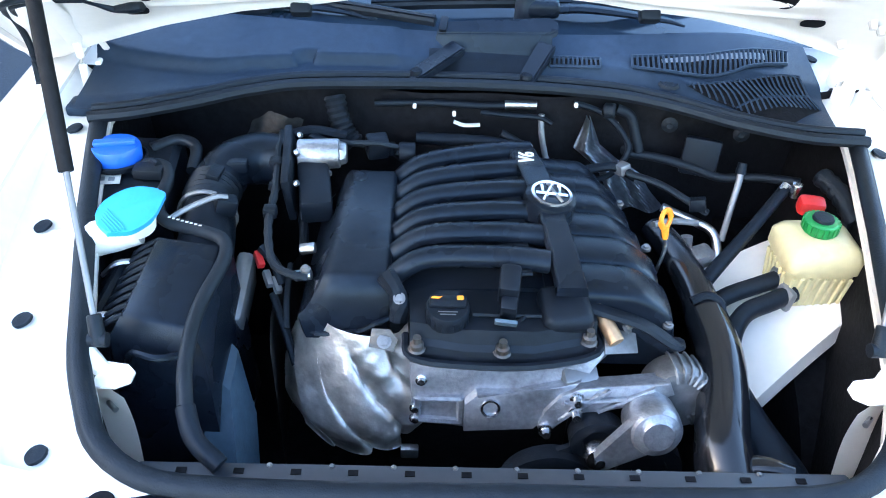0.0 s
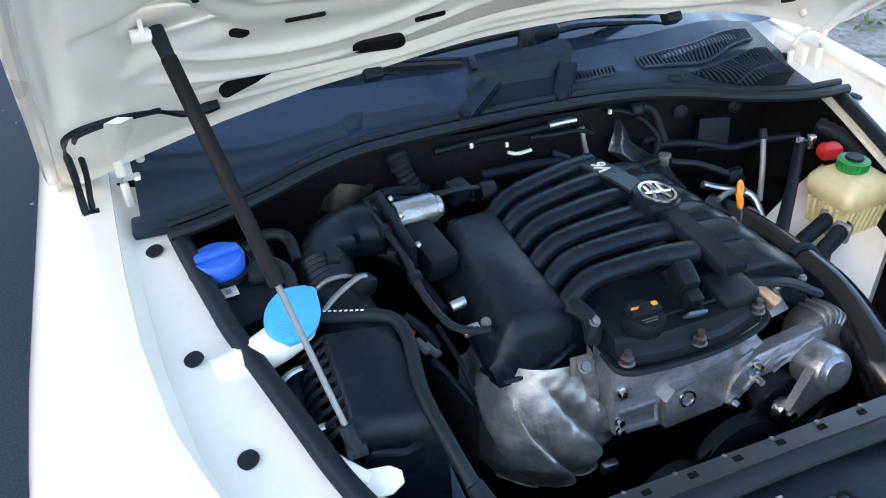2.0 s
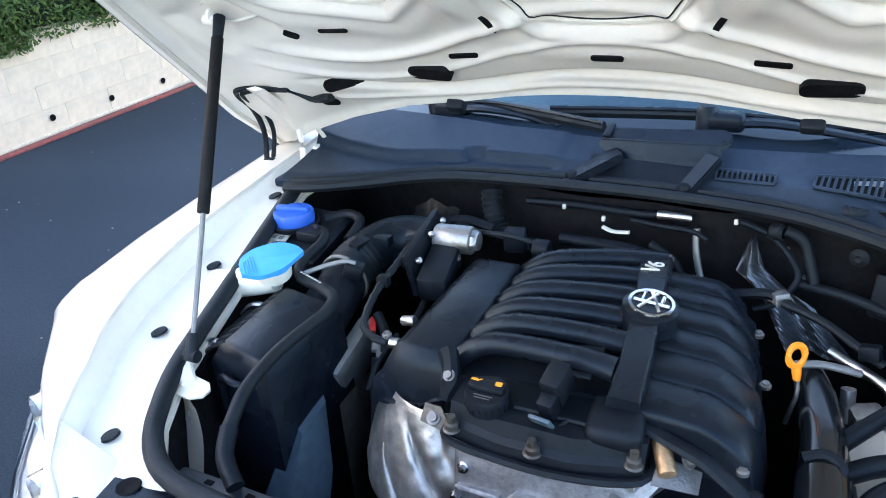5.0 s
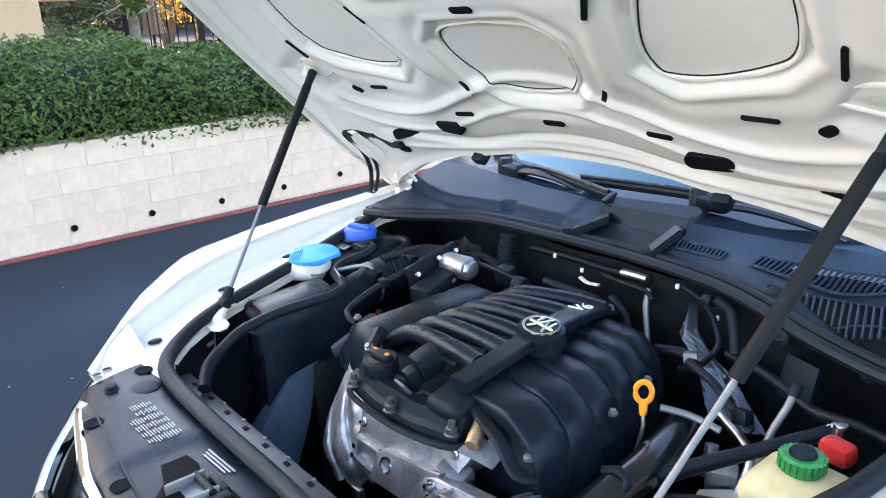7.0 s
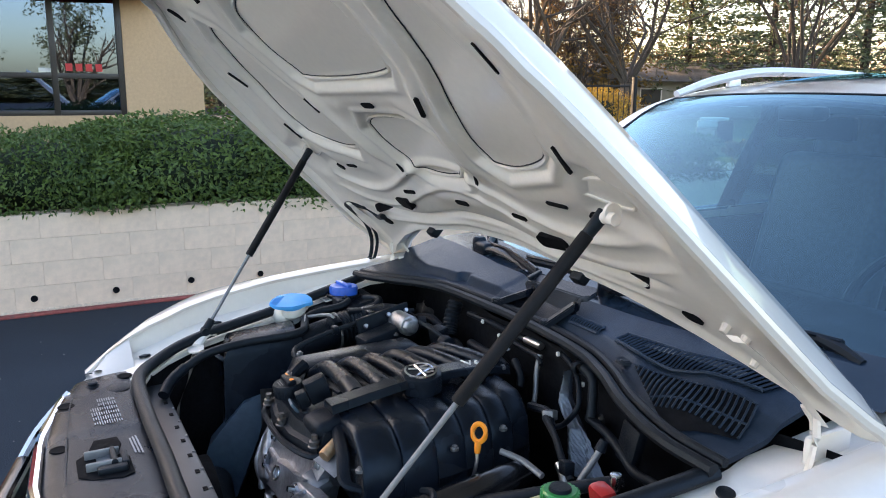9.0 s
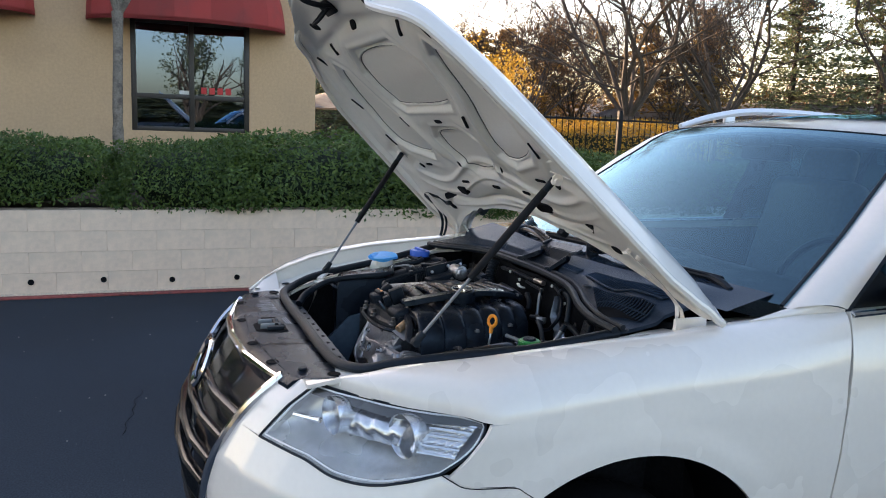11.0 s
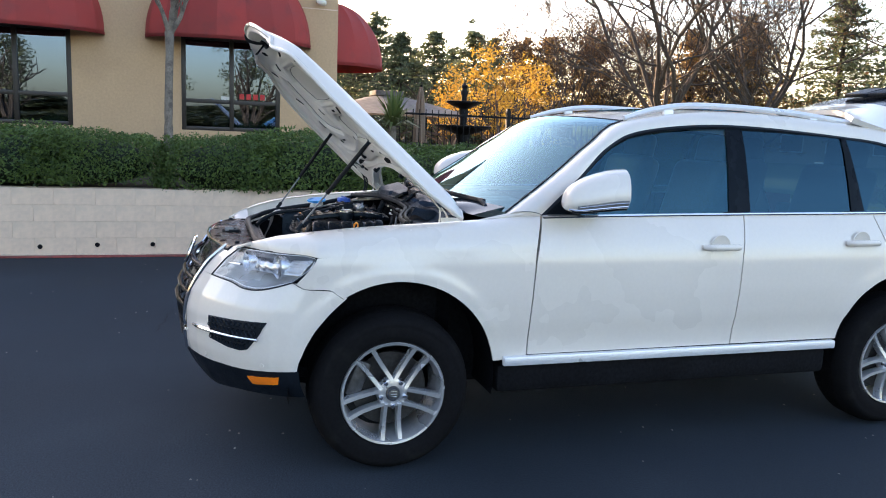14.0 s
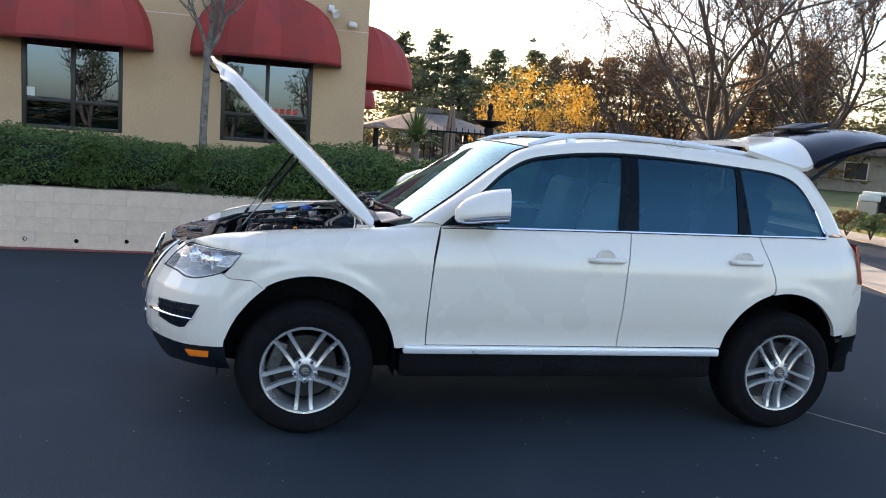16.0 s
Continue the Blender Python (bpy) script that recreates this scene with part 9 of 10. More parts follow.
add_tube(b, [(-0.345, 0.085, 1.03), (-0.40, 0.095, 1.03), (-0.445, 0.065, 1.028), (-0.465, 0.01, 1.02)], [0.046, 0.047, 0.046, 0.044], seg=20, per=6)
part("elbow", b, BLACK_SOFT, duct)
b = fresh()
add_tube(b, [(-0.463, 0.02, 1.02), (-0.467, -0.02, 1.015), (-0.462, -0.05, 1.01)], 0.045, seg=20, per=7, ripple=0.04)
part("bellows", b, RUBBER, duct)
b = fresh()
add_tube(b, [(-0.462, -0.05, 1.01), (-0.455, -0.10, 1.0), (-0.45, -0.17, 0.985)], [0.043, 0.045, 0.047], seg=20, per=5)
part("air_meter", b, BLACK, duct)
b = fresh()
add_tube(b, [(-0.463 + 0.047 * math.cos(a), -0.055 - 0.002 * math.sin(a), 1.01 + 0.047 * math.sin(a)) for a in np.linspace(0, 6.28, 25)], 0.004, seg=6, per=1)
part("hose_clamp", b, DULL, duct)
b = fresh()
add_box(b, (-0.425, -0.075, 1.045), (0.035, 0.03, 0.03), 0.005, pose(0, 0, 0, 0, 20, 20).to_3x3())
part("sensor_plug", b, BLACK, duct)
b = fresh()
add_tube(b, [(-0.42, -0.075, 1.06), (-0.44, -0.085, 1.065), (-0.48, -0.105, 1.055), (-0.51, -0.13, 1.045)], 0.0045, seg=6, per=5)
part("sensor_lead", b, GREY_PIPE, duct)
# air box
ab = new("air_box")
ab.parent = car
ab["label"] = "ribbed black air filter box"
b = fresh()
loft(b, [[Vector(p) for p in s] for s in (
    ((-0.560, -0.345, 0.72), (-0.395, -0.375, 0.72), (-0.385, -0.165, 0.72), (-0.545, -0.145, 0.72)),
    ((-0.535, -0.338, 1.000), (-0.400, -0.365, 1.000), (-0.398, -0.165, 1.010), (-0.530, -0.150, 1.010)),
    ((-0.520, -0.325, 1.026), (-0.412, -0.350, 1.022), (-0.408, -0.172, 1.034), (-0.513, -0.160, 1.038)),
    ((-0.512, -0.315, 1.032), (-0.420, -0.338, 1.028), (-0.416, -0.178, 1.040), (-0.506, -0.166, 1.044)))])
part("lid", b, BLACK_SOFT, ab, angle=40)
for i in range(9):
    b = fresh()
    k = i / 8
    p = Vector((-0.530, -0.325, 1.012)).lerp(Vector((-0.522, -0.165, 1.022)), k)
    add_tube(b, [p + Vector((0.014, 0.004, 0.014)), p + Vector((-0.008, 0, 0.004)), p + Vector((-0.036, 0, -0.025)), p + Vector((-0.045, 0, -0.10))], 0.0042, seg=6, per=3)
    part("lid_rib", b, BLACK, ab)
b = fresh()
loft(b, [[Vector(p) for p in s] for s in (((-0.62, -0.33, 0.7), (-0.55, -0.34, 0.7), (-0.53, -0.15, 0.7), (-0.62, -0.15, 0.7)), ((-0.605, -0.32, 0.975), (-0.545, -0.33, 0.985), (-0.535, -0.15, 0.985), (-0.60, -0.15, 0.975)))])
part("lower_case", b, BLACK, ab)
for y in (-0.315, -0.195):
    b = fresh()
    add_tube(b, [(-0.595, y, 0.99), (-0.575, y + 0.006, 1.008), (-0.55, y + 0.012, 1.010), (-0.535, y + 0.016, 1.00)], 0.006, seg=6, per=4, flat=0.5)
    part("spring_clip", b, STEEL, ab)
b = fresh()
add_tube(b, [(-0.575, -0.33, 0.985), (-0.572, -0.26, 0.99), (-0.566, -0.17, 0.995)], 0.011, seg=8, per=4)
part("rail", b, BLACK, ab)
b = fresh()
add_tube(b, [(-0.425, -0.352, 0.985), (-0.46, -0.372, 0.995), (-0.505, -0.355, 0.985), (-0.515, -0.35, 0.92)], 0.006, seg=8, per=4)
part("front_rim", b, BLACK_SOFT, ab)
# coolant hose that runs from the rear down to the front corner
b = fresh()
add_tube(b, [(-0.575, 0.015, 1.060), (-0.545, 0.010, 1.062), (-0.530, -0.02, 1.056), (-0.530, -0.085, 1.048), (-0.505, -0.125, 1.044), (-0.45, -0.145, 1.044), (-0.410, -0.165, 1.042), (-0.400, -0.21, 1.038), (-0.415, -0.31, 1.030), (-0.412, -0.40, 1.018), (-0.402, -0.455, 0.995)], 0.0105, seg=12, per=6)
part("coolant_hose", b, RUBBER, car, "black hose curving over the air box")
b = fresh()
add_tube(b, [(-0.402, -0.455, 0.995), (-0.385, -0.49, 0.975), (-0.35, -0.515, 0.955)], 0.013, seg=12, per=4)
part("hose_sleeve", b, BLACK, car)
b = fresh()
for k in range(8):
    add_box(b, (-0.500 + 0.0075 * k, -0.127 - 0.0028 * k, 1.0548), (0.0045, 0.003, 0.0008))
part("hose_print", b, PAPER, car, "tiny pale print on the hose")
# washer reservoir with its light blue flip cap
wr = new("washer_filler")
wr.parent = car
wr["label"] = "milky washer filler neck with light blue flip cap"
b = fresh()
add_tube(b, [(-0.668, -0.168, 1.022), (-0.620, -0.162, 1.030), (-0.580, -0.154, 1.040), (-0.545, -0.145, 1.048)], [0.026, 0.027, 0.029, 0.028], seg=16, per=5)
cm = Matrix.Translation((-0.545, -0.148, 1.082)) @ pose(0, 0, 0, 14, 0, 48)
add_lathe(b, [(0.026, -0.040), (0.033, -0.032), (0.034, -0.012), (0.031, -0.008)], cm, 26)
part("neck", b, NECK, wr)
b = fresh()
outline = soft_line([(-0.056, -0.024), (-0.054, 0.010), (-0.030, 0.032), (0.004, 0.039), (0.034, 0.032), (0.058, 0.004), (0.044, -0.012), (0.012, -0.034), (-0.026, -0.040), (-0.056, -0.024)])[:-1]
add_prism(b, outline, cm @ Matrix.Translation((0, 0, -0.004)), 0.009, 0.003)
add_lathe(b, [(0.030, -0.016), (0.033, -0.012), (0.033, 0.0)], cm, 26)
for k in range(5):
    add_tube(b, [cm @ Vector((-0.050 + 0.0045 * k, -0.026 - 0.002 * k, 0.0055)), cm @ Vector((-0.049 + 0.0045 * k, 0.004 + 0.003 * k, 0.0055))], 0.0014, seg=6)
part("flip_cap", b, BLUE_CAP, wr, "light blue flip cap")
# coolant expansion tank: black cover, dark blue cap, label
ct = new("expansion_tank")
ct.parent = car
ct["label"] = "black covered expansion tank with dark blue cap"
b = fresh()
loft(b, [[Vector(p) for p in s] for s in (
    ((-0.69, -0.11, 0.85), (-0.52, -0.06, 0.85), (-0.53, 0.13, 0.85), (-0.70, 0.13, 0.85)),
    ((-0.672, -0.10, 1.025), (-0.530, -0.055, 1.030), (-0.540, 0.115, 1.050), (-0.69, 0.115, 1.052)),
    ((-0.660, -0.088, 1.036), (-0.542, -0.045, 1.040), (-0.550, 0.103, 1.060), (-0.68, 0.103, 1.062)))])
part("cover", b, BLACK, ct, angle=40)
cm = Matrix.Translation((-0.627, 0.030, 1.073)) @ pose(0, 0, 0, -2, 0, 10)
b = fresh()
add_lathe(b, [(0.036, -0.016), (0.040, -0.012), (0.041, 0.010), (0.038, 0.016), (0.0, 0.017)], cm, 30)
add_box(b, cm @ Vector((0, 0, 0.019)), (0.070, 0.016, 0.012), 0.004, cm.to_3x3())
part("screw_cap", b, BLUE_DARK, ct, "dark blue screw cap")
b = fresh()
add_lathe(b, [(0.041, -0.02), (0.048, -0.016), (0.050, -0.008), (0.046, -0.006)], cm, 30)
part("cap_collar", b, BLACK, ct)
b = fresh()
add_box(b, (-0.638, -0.022, 1.0525), (0.056, 0.026, 0.0012), 0, pose(0, 0, 0, 7, 0, 8).to_3x3())
part("label_plate", b, PAPER, ct, "pale label with a small pictogram")
b = fresh()
for x in (-0.655, -0.64, -0.624):
    add_box(b, (x, -0.022, 1.0535), (0.010, 0.010, 0.0008), 0, pose(0, 0, 0, 7, 0, 8).to_3x3())
part("label_marks", b, INK, ct)
b = fresh()
add_tube(b, [(-0.585, 0.075, 1.055), (-0.545, 0.10, 1.06), (-0.51, 0.085, 1.055), (-0.505, 0.03, 1.04)], 0.011, seg=10, per=5)
add_box(b, (-0.565, -0.005, 1.06), (0.05, 0.03, 0.02), 0.004)
add_tube(b, [(-0.60, 0.0, 1.055), (-0.57, 0.015, 1.068), (-0.55, 0.0, 1.07)], 0.006, seg=8, per=4)
part("hose_stub", b, RUBBER, ct)
# rods and leads between duct and throttle
b = fresh()
add_tube(b, [(-0.362, 0.125, 1.070), (-0.358, 0.06, 1.070), (-0.352, 0.0, 1.066), (-0.347, -0.06, 1.06), (-0.347, -0.13, 1.045), (-0.330, -0.20, 1.03), (-0.300, -0.222, 1.025), (-0.275, -0.222, 1.020)], 0.0065, seg=8, per=6, ripple=0.10)
part("vacuum_line", b, RUBBER, car, "thin black vacuum line")
for p in ((-0.356, 0.02, 1.068), (-0.348, -0.10, 1.052)):
    b = fresh()
    add_box(b, p, (0.022, 0.018, 0.02), 0.004)
    part("line_clip", b, BLACK, car)
for p, q in (((-0.30, -0.13, 1.0), (-0.275, -0.13, 1.005)), ((-0.302, -0.185, 0.99), (-0.275, -0.185, 0.995))):
    b = fresh()
    add_cyl(b, p, q, 0.009, None, 12, 0.002)
    part("bolt", b, STEEL, car)
# exhaust side, behind the shield
b = fresh()
add_grid(b, lambda u, v: Vector((-0.325 - 0.02 * math.sin(math.pi * u), -0.30 + 0.30 * u, 0.62 + 0.32 * v - 0.05 * u * v)), 10, 10)
bmesh.ops.solidify(b, geom=b.faces[:], thickness=0.01)
part("side_shield", b, DARKMETAL, eng)
# blue-grey fan shroud corner and pale strip
b = fresh()
loft(b, [[Vector(p) for p in s] for s in (((-0.43, -0.44, 0.66), (-0.36, -0.45, 0.66), (-0.355, -0.36, 0.66), (-0.42, -0.34, 0.66)), ((-0.425, -0.40, 0.80), (-0.365, -0.42, 0.80), (-0.36, -0.30, 0.80), (-0.41, -0.26, 0.80)), ((-0.415, -0.31, 0.895), (-0.385, -0.33, 0.885), (-0.385, -0.26, 0.90), (-0.405, -0.24, 0.905)))])
part("fan_shroud", b, SHROUD, car, "blue-grey plastic shroud corner")
b = fresh()
add_box(b, (-0.405, -0.14, 0.90), (0.030, 0.13, 0.10), 0.01, pose(0, 0, 0, 20, 8, 0).to_3x3())
part("pale_bracket", b, GREY_PIPE, car)
b = fresh()
add_tube(b, [(-0.33, -0.42, 0.72), (-0.20, -0.44, 0.73), (-0.05, -0.44, 0.71), (0.06, -0.43, 0.69)], 0.045, seg=14, per=5)
part("lower_hose", b, RUBBER, car)
for x, r in ((-0.17, 0.165), (0.20, 0.165)):
    b = fresh()
    add_lathe(b, [(r * 0.98, 0.0), (r, 0.01), (r * 1.03, 0.01), (r * 1.03, -0.05), (r * 0.98, -0.05)], Matrix.Translation((x, -0.500, 0.69)) @ pose(0, 0, 0, 90, 0, 0), 40)
    add_lathe(b, [(0, 0.01), (0.05, 0.01), (0.055, -0.03), (0, -0.03)], Matrix.Translation((x, -0.500, 0.69)) @ pose(0, 0, 0, 90, 0, 0), 24)
    fan = part("cooling_fan", b, DEEP, car, "black radiator fan at rest")
    for k in range(7):
        a = 2 * math.pi * k / 7
        c = Matrix.Translation((x, -0.500, 0.69)) @ pose(0, 0, 0, 90, 0, 0) @ Matrix.Rotation(a, 4, "Z")
        b = fresh()
        add_box(b, c @ Vector((r * 0.6, 0, -0.01)), (r * 0.75, 0.05, 0.004), 0, (c @ pose(0, 0, 0, 25, 0, 0)).to_3x3())
        part("fan_blade", b, BLACK, fan)
# ---- the other side: big intake pipe, reservoir, hoses ----
b = fresh()
add_tube(b, [(0.318, 0.02, 0.950), (0.335, -0.04, 0.952), (0.350, -0.13, 0.948), (0.354, -0.20, 0.942)], [0.026, 0.028, 0.030, 0.031], seg=16, per=5)
part("charge_pipe", b, GLOSS, car, "thick glossy black air pipe")
b = fresh()
add_tube(b, [(0.354, -0.20, 0.942), (0.358, -0.27, 0.932), (0.348, -0.34, 0.918), (0.330, -0.42, 0.895), (0.335, -0.47, 0.86)], [0.034, 0.036, 0.037, 0.040, 0.045], seg=18, per=6)
add_tube(b, [(0.335, -0.45, 0.865), (0.37, -0.46, 0.895), (0.41, -0.475, 0.90)], [0.03, 0.02, 0.016], seg=12, per=4)
part("air_duct", b, GLOSS, car, "moulded glossy black air duct")
b = fresh()
add_tube(b, [(0.365, -0.30, 0.90), (0.40, -0.36, 0.86), (0.43, -0.43, 0.84), (0.44, -0.48, 0.83)], [0.028, 0.032, 0.035, 0.035], seg=14, per=5)
part("lower_duct", b, BLACK, car)
b = fresh()
add_tube(b, [(0.367, -0.225, 0.950), (0.374, -0.20, 0.968), (0.352, -0.19, 0.976), (0.327, -0.195, 0.968)], 0.007, seg=8, per=4)
part("pipe_clip", b, BLACK, car)
ps = new("fluid_reservoir")
ps.parent = car
ps["label"] = "cream plastic fluid reservoir with green cap"
b = fresh()
RC = Vector((0.562, -0.084, 0.0))
secs = []
for z, sx_, sy_, r in ((0.895, 0.046, 0.038, 0.012), (0.905, 0.052, 0.044, 0.016), (0.975, 0.059, 0.051, 0.018), (0.982, 0.064, 0.056, 0.018), (1.006, 0.064, 0.056, 0.018), (1.018, 0.058, 0.050, 0.02), (1.030, 0.036, 0.034, 0.02)):
    secs.append([RC + Vector((x, y, z)) for x, y in rounded(2 * sx_, 2 * sy_, r, 4)])
loft(b, secs)
part("tank", b, TANK, ps, angle=40)
for i in range(8):
    b = fresh()
    x = RC.x - 0.052 + 0.015 * i
    add_tube(b, [(x * 0.9 + RC.x * 0.1, RC.y - 0.043, 0.908), (x * 0.9 + RC.x * 0.1, RC.y - 0.053, 0.972)], 0.0035, seg=6)
    part("tank_rib", b, TANK, ps)
for i in range(6):
    b = fresh()
    y = RC.y - 0.036 + 0.014 * i
    add_tube(b, [(RC.x - 0.051, y, 0.908), (RC.x - 0.060, y, 0.972)], 0.0035, seg=6)
    part("tank_rib", b, TANK, ps)
b = fresh()
gm = Matrix.Translation((0.557, -0.079, 1.036)) @ Matrix.Scale(0.88, 4)
add_lathe(b, [(0.030, -0.006), (0.032, 0.0), (0.032, 0.016), (0.028, 0.020), (0.0, 0.020)], gm, 30)
for k in range(22):
    a = 2 * math.pi * k / 22
    add_box(b, gm @ Vector((0.032 * math.cos(a), 0.032 * math.sin(a), 0.008)), (0.004, 0.005, 0.016), 0, Matrix.Rotation(a, 3, "Z"))
part("screw_cap", b, GREEN_CAP, ps, "green ribbed screw cap")
b = fresh()
add_lathe(b, [(0.0, 0.026), (0.018, 0.026), (0.020, 0.022), (0.020, 0.018)], gm, 24)
part("cap_centre", b, BLACK, ps)
b = fresh()
add_cyl(b, (0.622, -0.122, 0.972), (0.668, -0.128, 0.978), 0.008, 0.010, 12)
part("mount_stud", b, GREY_PIPE, ps)
for pts, r in ((((0.515, -0.10, 0.945), (0.47, -0.115, 0.938), (0.42, -0.13, 0.928), (0.385, -0.145, 0.915)), 0.015), (((0.525, -0.13, 0.935), (0.48, -0.15, 0.930), (0.435, -0.17, 0.922), (0.405, -0.21, 0.905), (0.395, -0.27, 0.86)), 0.016)):
    b = fresh()
    add_tube(b, pts, r, seg=12, per=5)
    part("reservoir_hose", b, RUBBER, car, "black rubber hose to the reservoir")
for c in ((0.505, -0.105, 0.942), (0.510, -0.137, 0.932)):
    b = fresh()
    add_box(b, c, (0.014, 0.038, 0.040), 0.006, pose(0, 0, 0, 0, 10, 15).to_3x3())
    part("spring_clamp", b, GREY_PIPE, car)
# red terminal cover and jump post
b = fresh()
add_box(b, (0.571, -0.008, 1.032), (0.046, 0.032, 0.032), 0.010, pose(0, 0, 0, 8, 0, -10).to_3x3())
part("terminal_cover", b, RED, car, "red plastic terminal cover")
b = fresh()
add_cyl(b, (0.556, 0.030, 1.025), (0.556, 0.030, 1.052), 0.010, None, 12, 0.002)
part("terminal_post", b, STEEL, car)
b = fresh()
add_tube(b, [(0.545, 0.045, 1.030), (0.47, -0.03, 0.995), (0.39, -0.105, 0.955), (0.345, -0.15, 0.93)], [0.011, 0.011, 0.013, 0.014], seg=12, per=4)
part("cable_duct", b, BLACK, car, "straight black cable duct")
b = fresh()
add_cyl(b, (0.548, 0.05, 1.033), (0.538, 0.04, 1.026), 0.012, None, 12)
part("duct_ferrule", b, STEEL, car)
# alloy refrigerant pipes
b = fresh()
add_tube(b, [(0.345, 0.080, 0.960), (0.367, 0.072, 0.953), (0.405, 0.050, 0.948), (0.432, 0.030, 0.940), (0.440, 0.005, 0.915), (0.435, -0.02, 0.885)], 0.0085, seg=12, per=6)
part("refrigerant_pipe", b, STEEL, car, "bare aluminium refrigerant pipe")
b = fresh()
add_tube(b, [(0.468, 0.072, 1.048), (0.466, 0.062, 1.030), (0.455, 0.038, 0.985), (0.448, 0.02, 0.93)], 0.006, seg=10, per=5)
part("refrigerant_pipe", b, GREY_PIPE, car)
b = fresh()
add_cyl(b, (0.468, 0.070, 1.044), (0.470, 0.078, 1.062), 0.010, 0.008, 10)
part("service_cap", b, BLACK, car)
b = fresh()
add_box(b, (0.405, 0.0, 0.900), (0.05, 0.035, 0.05), 0.008, pose(0, 0, 0, 10, 0, 25).to_3x3())
add_cyl(b, (0.378, 0.01, 0.945), (0.382, -0.005, 0.895), 0.011, None, 10)
part("pipe_block", b, CAST, car)
# dipstick
b = fresh()
ring = Matrix.Translation((0.301, -0.068, 1.037)) @ pose(0, 0, 0, 78, 0, 38)
line = [ring @ Vector((0.0125 * math.cos(a), 0.016 * math.sin(a), 0)) for a in np.linspace(0, 2 * math.pi, 29)]
add_tube(b, line, 0.0040, seg=8, per=1, closed_ends=False, flat=1.3)
add_tube(b, [ring @ Vector((0, -0.015, 0)), ring @ Vector((0, -0.027, 0)), ring @ Vector((0, -0.037, 0))], [0.0065, 0.0065, 0.005], seg=10, per=3)
part("dipstick_handle", b, ORANGE, car, "orange ring handle of the dipstick")
b = fresh()
add_tube(b, [ring @ Vector((0, -0.035, 0)), ring @ Vector((0, -0.06, 0.0)), (0.300, -0.085, 0.93)], 0.0035, seg=8, per=3)
part("dipstick_tube", b, STEEL, car)
# plumbing along the firewall
for pts, r, mat, lab in (
        (((-0.275, 0.205, 1.105), (-0.268, 0.190, 1.075), (-0.255, 0.175, 1.045), (-0.235, 0.165, 1.025)), 0.020, RUBBER, "ribbed black hose"),
        (((-0.20, 0.20, 1.094), (-0.10, 0.205, 1.096), (0.0, 0.205, 1.094), (0.045, 0.205, 1.096)), 0.007, BLACK, ""),
        (((0.045, 0.205, 1.097), (0.075, 0.205, 1.098), (0.105, 0.205, 1.098)), 0.0085, STEEL, "steel pipe union"),
        (((0.0, 0.195, 1.085), (0.05, 0.192, 1.082), (0.11, 0.19, 1.080), (0.135, 0.185, 1.07)), 0.005, BLACK, ""),
        (((0.115, 0.195, 1.085), (0.118, 0.185, 1.05), (0.130, 0.175, 1.005), (0.14, 0.165, 0.99)), 0.006, GREY_PIPE, "braided grey lead"),
        (((0.175, 0.205, 1.105), (0.21, 0.20, 1.098), (0.24, 0.195, 1.085), (0.27, 0.18, 1.06), (0.285, 0.165, 1.03), (0.26, 0.15, 0.99), (0.225, 0.14, 0.975)), 0.0058, BLACK, "thin curved dark lead"),
        (((0.255, 0.20, 1.10), (0.285, 0.20, 1.085), (0.30, 0.19, 1.05), (0.31, 0.18, 1.02)), 0.010, RUBBER, ""),
        (((0.29, 0.19, 1.01), (0.36, 0.18, 1.005), (0.42, 0.165, 0.995), (0.47, 0.15, 0.985), (0.54, 0.13, 1.0), (0.60, 0.10, 1.01)), 0.009, RUBBER, ""),
        (((-0.12, 0.16, 1.045), (0.0, 0.155, 1.045), (0.05, 0.15, 1.04)), 0.012, BLACK, ""),
        (((0.62, 0.08, 1.04), (0.64, 0.03, 1.03), (0.65, -0.03, 1.01)), 0.018, RUBBER, "ribbed black loom"),
        (((-0.33, 0.20, 1.02), (-0.25, 0.18, 1.02), (-0.18, 0.165, 1.02), (-0.14, 0.15, 1.0)), 0.007, RUBBER, ""),
        (((0.04, 0.18, 1.05), (0.08, 0.17, 1.03), (0.10, 0.155, 1.01)), 0.009, RUBBER, "")):
    b = fresh()
    add_tube(b, pts, r, seg=10, per=6, ripple=0.09 if r > 0.0175 else 0.0)
    part("firewall_pipe", b, mat, car, lab)
for x, z in ((-0.125, 1.094), (-0.05, 1.080), (0.178, 1.106), (0.262, 1.068), (0.232, 0.985)):
    b = fresh()
    add_box(b, (x, 0.195, z), (0.007, 0.007, 0.010), 0.002)
    part("pale_clip", b, NECK, car, "small pale cable clip")
b = fresh()
add_tube(b, [(-0.05, 0.19, 1.066), (-0.03, 0.188, 1.06), (0.0, 0.188, 1.062)], 0.006, seg=6, per=3, flat=0.5)
part("pale_clip", b, NECK, car, "small pale cable clip")
b = fresh()
add_lathe(b, [(0.010, 0), (0.014, 0.004), (0.014, 0.020), (0.010, 0.024)], Matrix.Translation((0.232, 0.20, 1.095)) @ pose(0, 0, 0, 20, 80, 0), 14)
part("collar", b, RUBBER, car)
# embossed foil hung behind the engine
b = fresh()


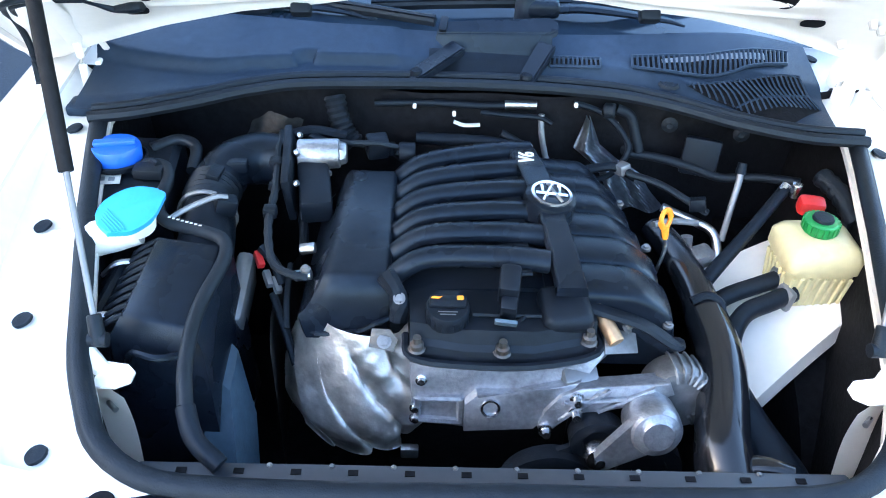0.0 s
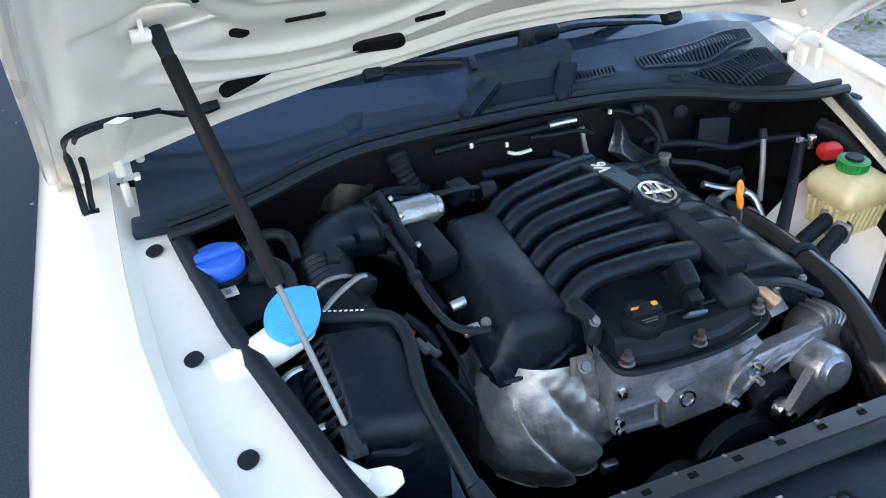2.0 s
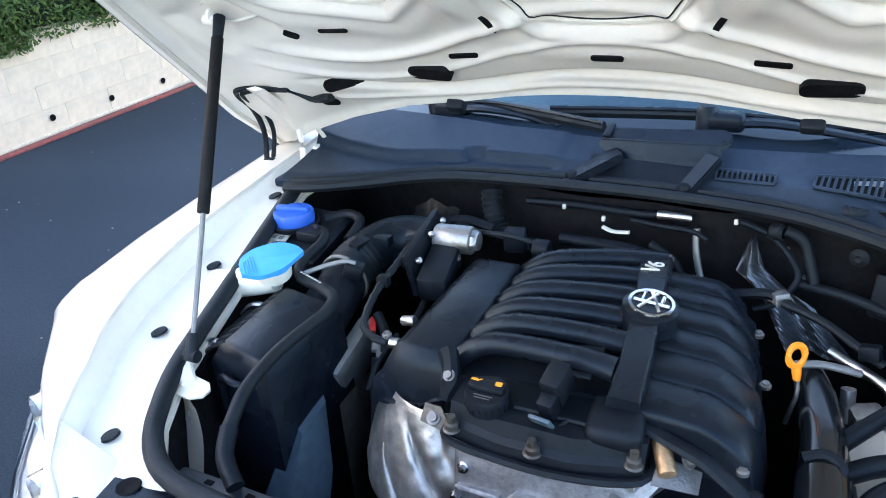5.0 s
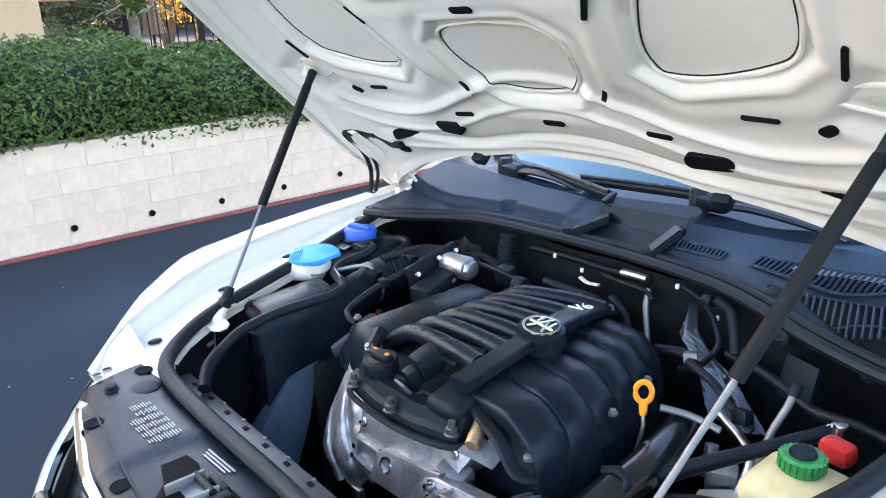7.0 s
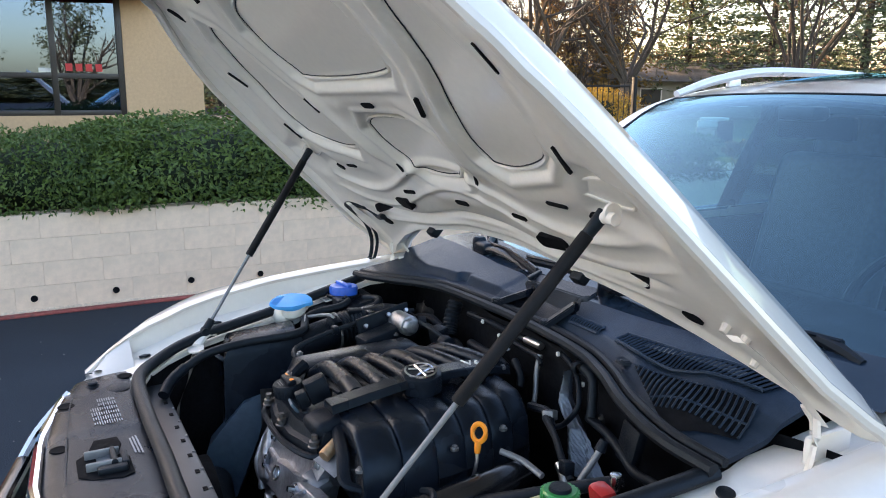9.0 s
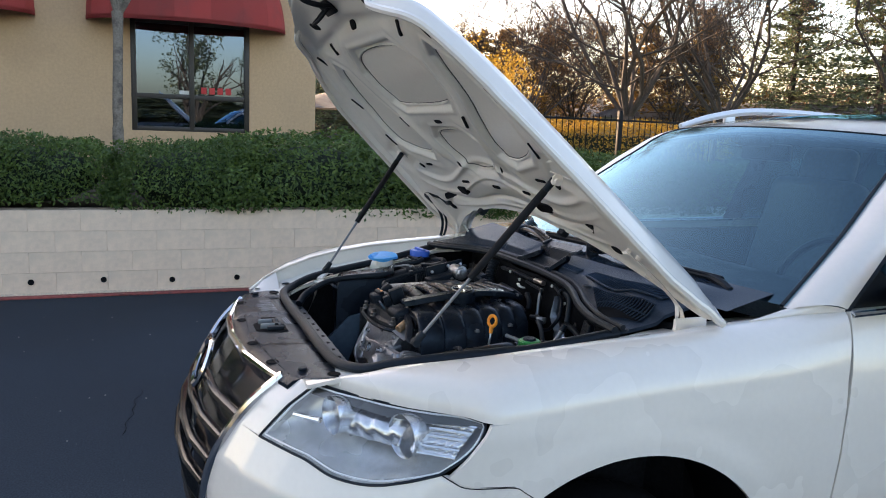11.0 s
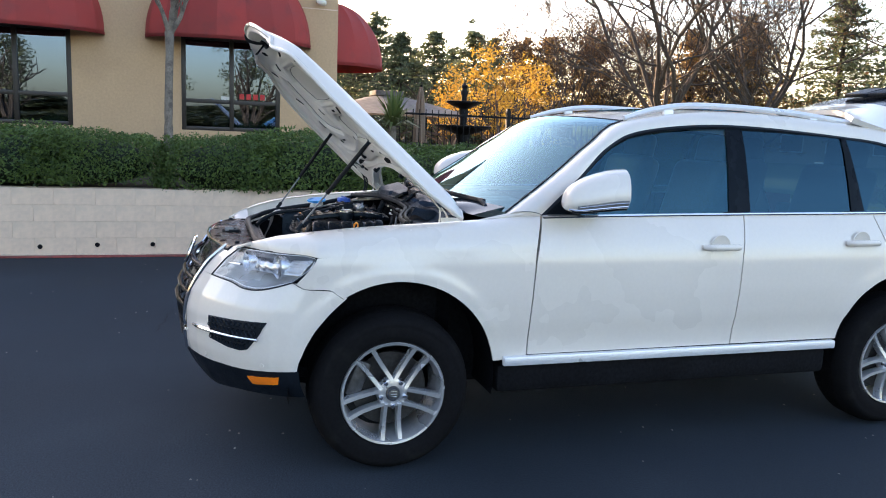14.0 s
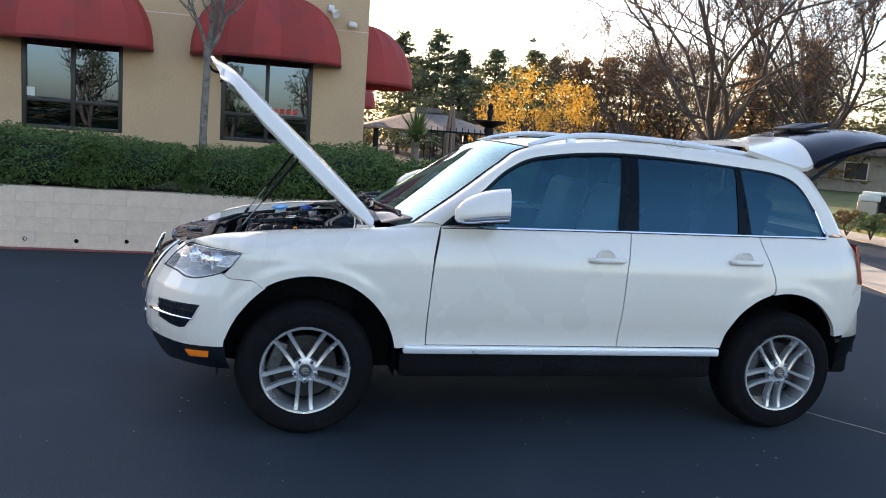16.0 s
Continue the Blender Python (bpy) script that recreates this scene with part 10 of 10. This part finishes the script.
def foil(u, v):
    x0 = table(v, [(0, 0.203), (0.35, 0.186), (0.55, 0.236), (1, 0.285)])
    x1 = table(v, [(0, 0.211), (0.25, 0.232), (0.42, 0.275), (0.55, 0.318), (0.8, 0.35), (1, 0.385)])
    x, z = x0 + (x1 - x0) * u, 1.078 - 0.185 * v
    return Vector((x, 0.200 - 0.035 * v + 0.010 * math.sin(9 * u + 5 * v) + 0.0012 * math.sin(x * 900) * math.sin(z * 900), z))


add_grid(b, foil, 48, 64)
bmesh.ops.solidify(b, geom=b.faces[:], thickness=0.001)
part("foil_shield", b, FOIL, car, "embossed silver heat foil behind the engine")
b = fresh()
add_box(b, (0.430, 0.175, 1.015), (0.07, 0.02, 0.075), 0.006, pose(0, 0, 0, -12, 0, -18).to_3x3())
part("heater_bracket", b, BLACK, car)
for x, z in ((0.37, 1.06), (0.515, 1.045), (0.30, 1.0)):
    b = fresh()
    add_lathe(b, [(0, 0.004), (0.006, 0.006), (0.012, 0.002), (0.016, 0.0)], Matrix.Translation((x, 0.215, z)) @ pose(0, 0, 0, 85, 0, -15), 16)
    part("grommet", b, RUBBER, car)
b = fresh()
add_box(b, (-0.19, 0.11, 1.055), (0.04, 0.035, 0.04), 0.006, pose(0, 0, 0, 10, 0, 15).to_3x3())
add_cyl(b, (-0.15, 0.10, 1.05), (-0.12, 0.10, 1.05), 0.018, None, 14, 0.003)
part("purge_valve", b, BLACK, car)
b = fresh()
add_grid(b, lambda u, v: Vector((-0.44 + 0.09 * u + 0.02 * v, 0.165 + 0.008 * math.sin(u * 7), 1.035 + 0.055 * v + 0.010 * noise.noise(Vector((u * 5, v * 2, 0))) - 0.02 * v * abs(2 * u - 1))), 14, 6)
bmesh.ops.solidify(b, geom=b.faces[:], thickness=0.005)
part("insulation_flap", b, DARKMETAL, car, "torn edge of grey insulation")
b = fresh()
add_tube(b, [(-0.345, -0.16, 0.93), (-0.32, -0.21, 0.90), (-0.30, -0.25, 0.86)], 0.007, seg=8, per=4)
add_tube(b, [(-0.37, -0.10, 0.98), (-0.345, -0.12, 0.96), (-0.33, -0.15, 0.94)], 0.009, seg=8, per=4)
part("loom", b, RUBBER, car)
for p in ((-0.372, -0.115, 0.965), (-0.355, -0.14, 0.945), (-0.34, -0.15, 0.94)):
    b = fresh()
    add_box(b, p, (0.012, 0.03, 0.012), 0.002, pose(0, 0, 0, 20, 15, 30).to_3x3())
    part("loom_plug", b, GREY_PIPE if p[0] > -0.36 else RED, car)

# more of the plumbing and looms between engine, air box and firewall
rng = random.Random(8)
for pts, r, mat in (
        (((-0.335, 0.10, 1.04), (-0.30, 0.125, 1.05), (-0.22, 0.13, 1.045), (-0.15, 0.125, 1.03)), 0.006, RUBBER),
        (((-0.36, 0.06, 1.0), (-0.33, 0.03, 0.99), (-0.31, -0.03, 0.98), (-0.30, -0.10, 0.97)), 0.008, RUBBER),
        (((-0.27, 0.09, 1.07), (-0.20, 0.085, 1.075), (-0.15, 0.10, 1.06)), 0.005, RUBBER),
        (((-0.40, 0.12, 1.03), (-0.36, 0.14, 1.05), (-0.31, 0.15, 1.06), (-0.25, 0.15, 1.05)), 0.010, BLACK),
        (((0.27, 0.10, 1.02), (0.33, 0.08, 1.01), (0.38, 0.06, 0.99), (0.42, 0.05, 0.97)), 0.007, RUBBER),
        (((0.30, -0.02, 0.99), (0.34, 0.0, 0.985), (0.39, 0.01, 0.975)), 0.006, GREY_PIPE),
        (((-0.31, -0.24, 0.93), (-0.315, -0.20, 0.95), (-0.32, -0.12, 0.96)), 0.005, RUBBER),
        (((-0.47, 0.02, 1.045), (-0.44, 0.05, 1.055), (-0.42, 0.09, 1.05)), 0.008, RUBBER),
        (((0.19, 0.12, 1.01), (0.25, 0.12, 1.02), (0.29, 0.10, 1.01)), 0.009, BLACK)):
    b = fresh()
    add_tube(b, pts, r, seg=8, per=6)
    part("loom", b, mat, car)
for p, sz, mat in (((-0.30, 0.118, 1.055), (0.03, 0.022, 0.022), BLACK), ((-0.17, 0.118, 1.045), (0.026, 0.02, 0.02), BLACK), ((-0.385, 0.075, 1.045), (0.03, 0.03, 0.022), BLACK_SOFT),
                   ((-0.425, 0.03, 1.055), (0.035, 0.022, 0.02), BLACK_SOFT), ((-0.355, -0.005, 1.04), (0.016, 0.026, 0.018), BLACK), ((0.40, 0.055, 0.985), (0.03, 0.02, 0.025), BLACK),
                   ((-0.455, -0.005, 1.06), (0.022, 0.04, 0.014), BLACK), ((0.265, 0.115, 1.02), (0.024, 0.024, 0.02), GREY_PIPE)):
    b = fresh()
    add_box(b, p, sz, 0.003, pose(0, 0, 0, rng.uniform(-15, 15), rng.uniform(-15, 15), rng.uniform(-30, 30)).to_3x3())
    part("connector", b, mat, car)
# screws along the intake
for x, y, z in ((0.118, -0.262, 1.062), (0.086, 0.118, 1.060), (-0.278, -0.215, 1.03), (-0.272, 0.03, 1.045), (0.262, -0.283, 0.998), (0.268, -0.10, 1.0), (0.245, 0.02, 1.005)):
    b = fresh()
    add_lathe(b, [(0, 0.005), (0.005, 0.005), (0.0055, 0.002), (0.008, 0.001), (0.008, -0.004)], Matrix.Translation((x, y, z)), 12)
    part("cover_screw", b, DULL, eng)
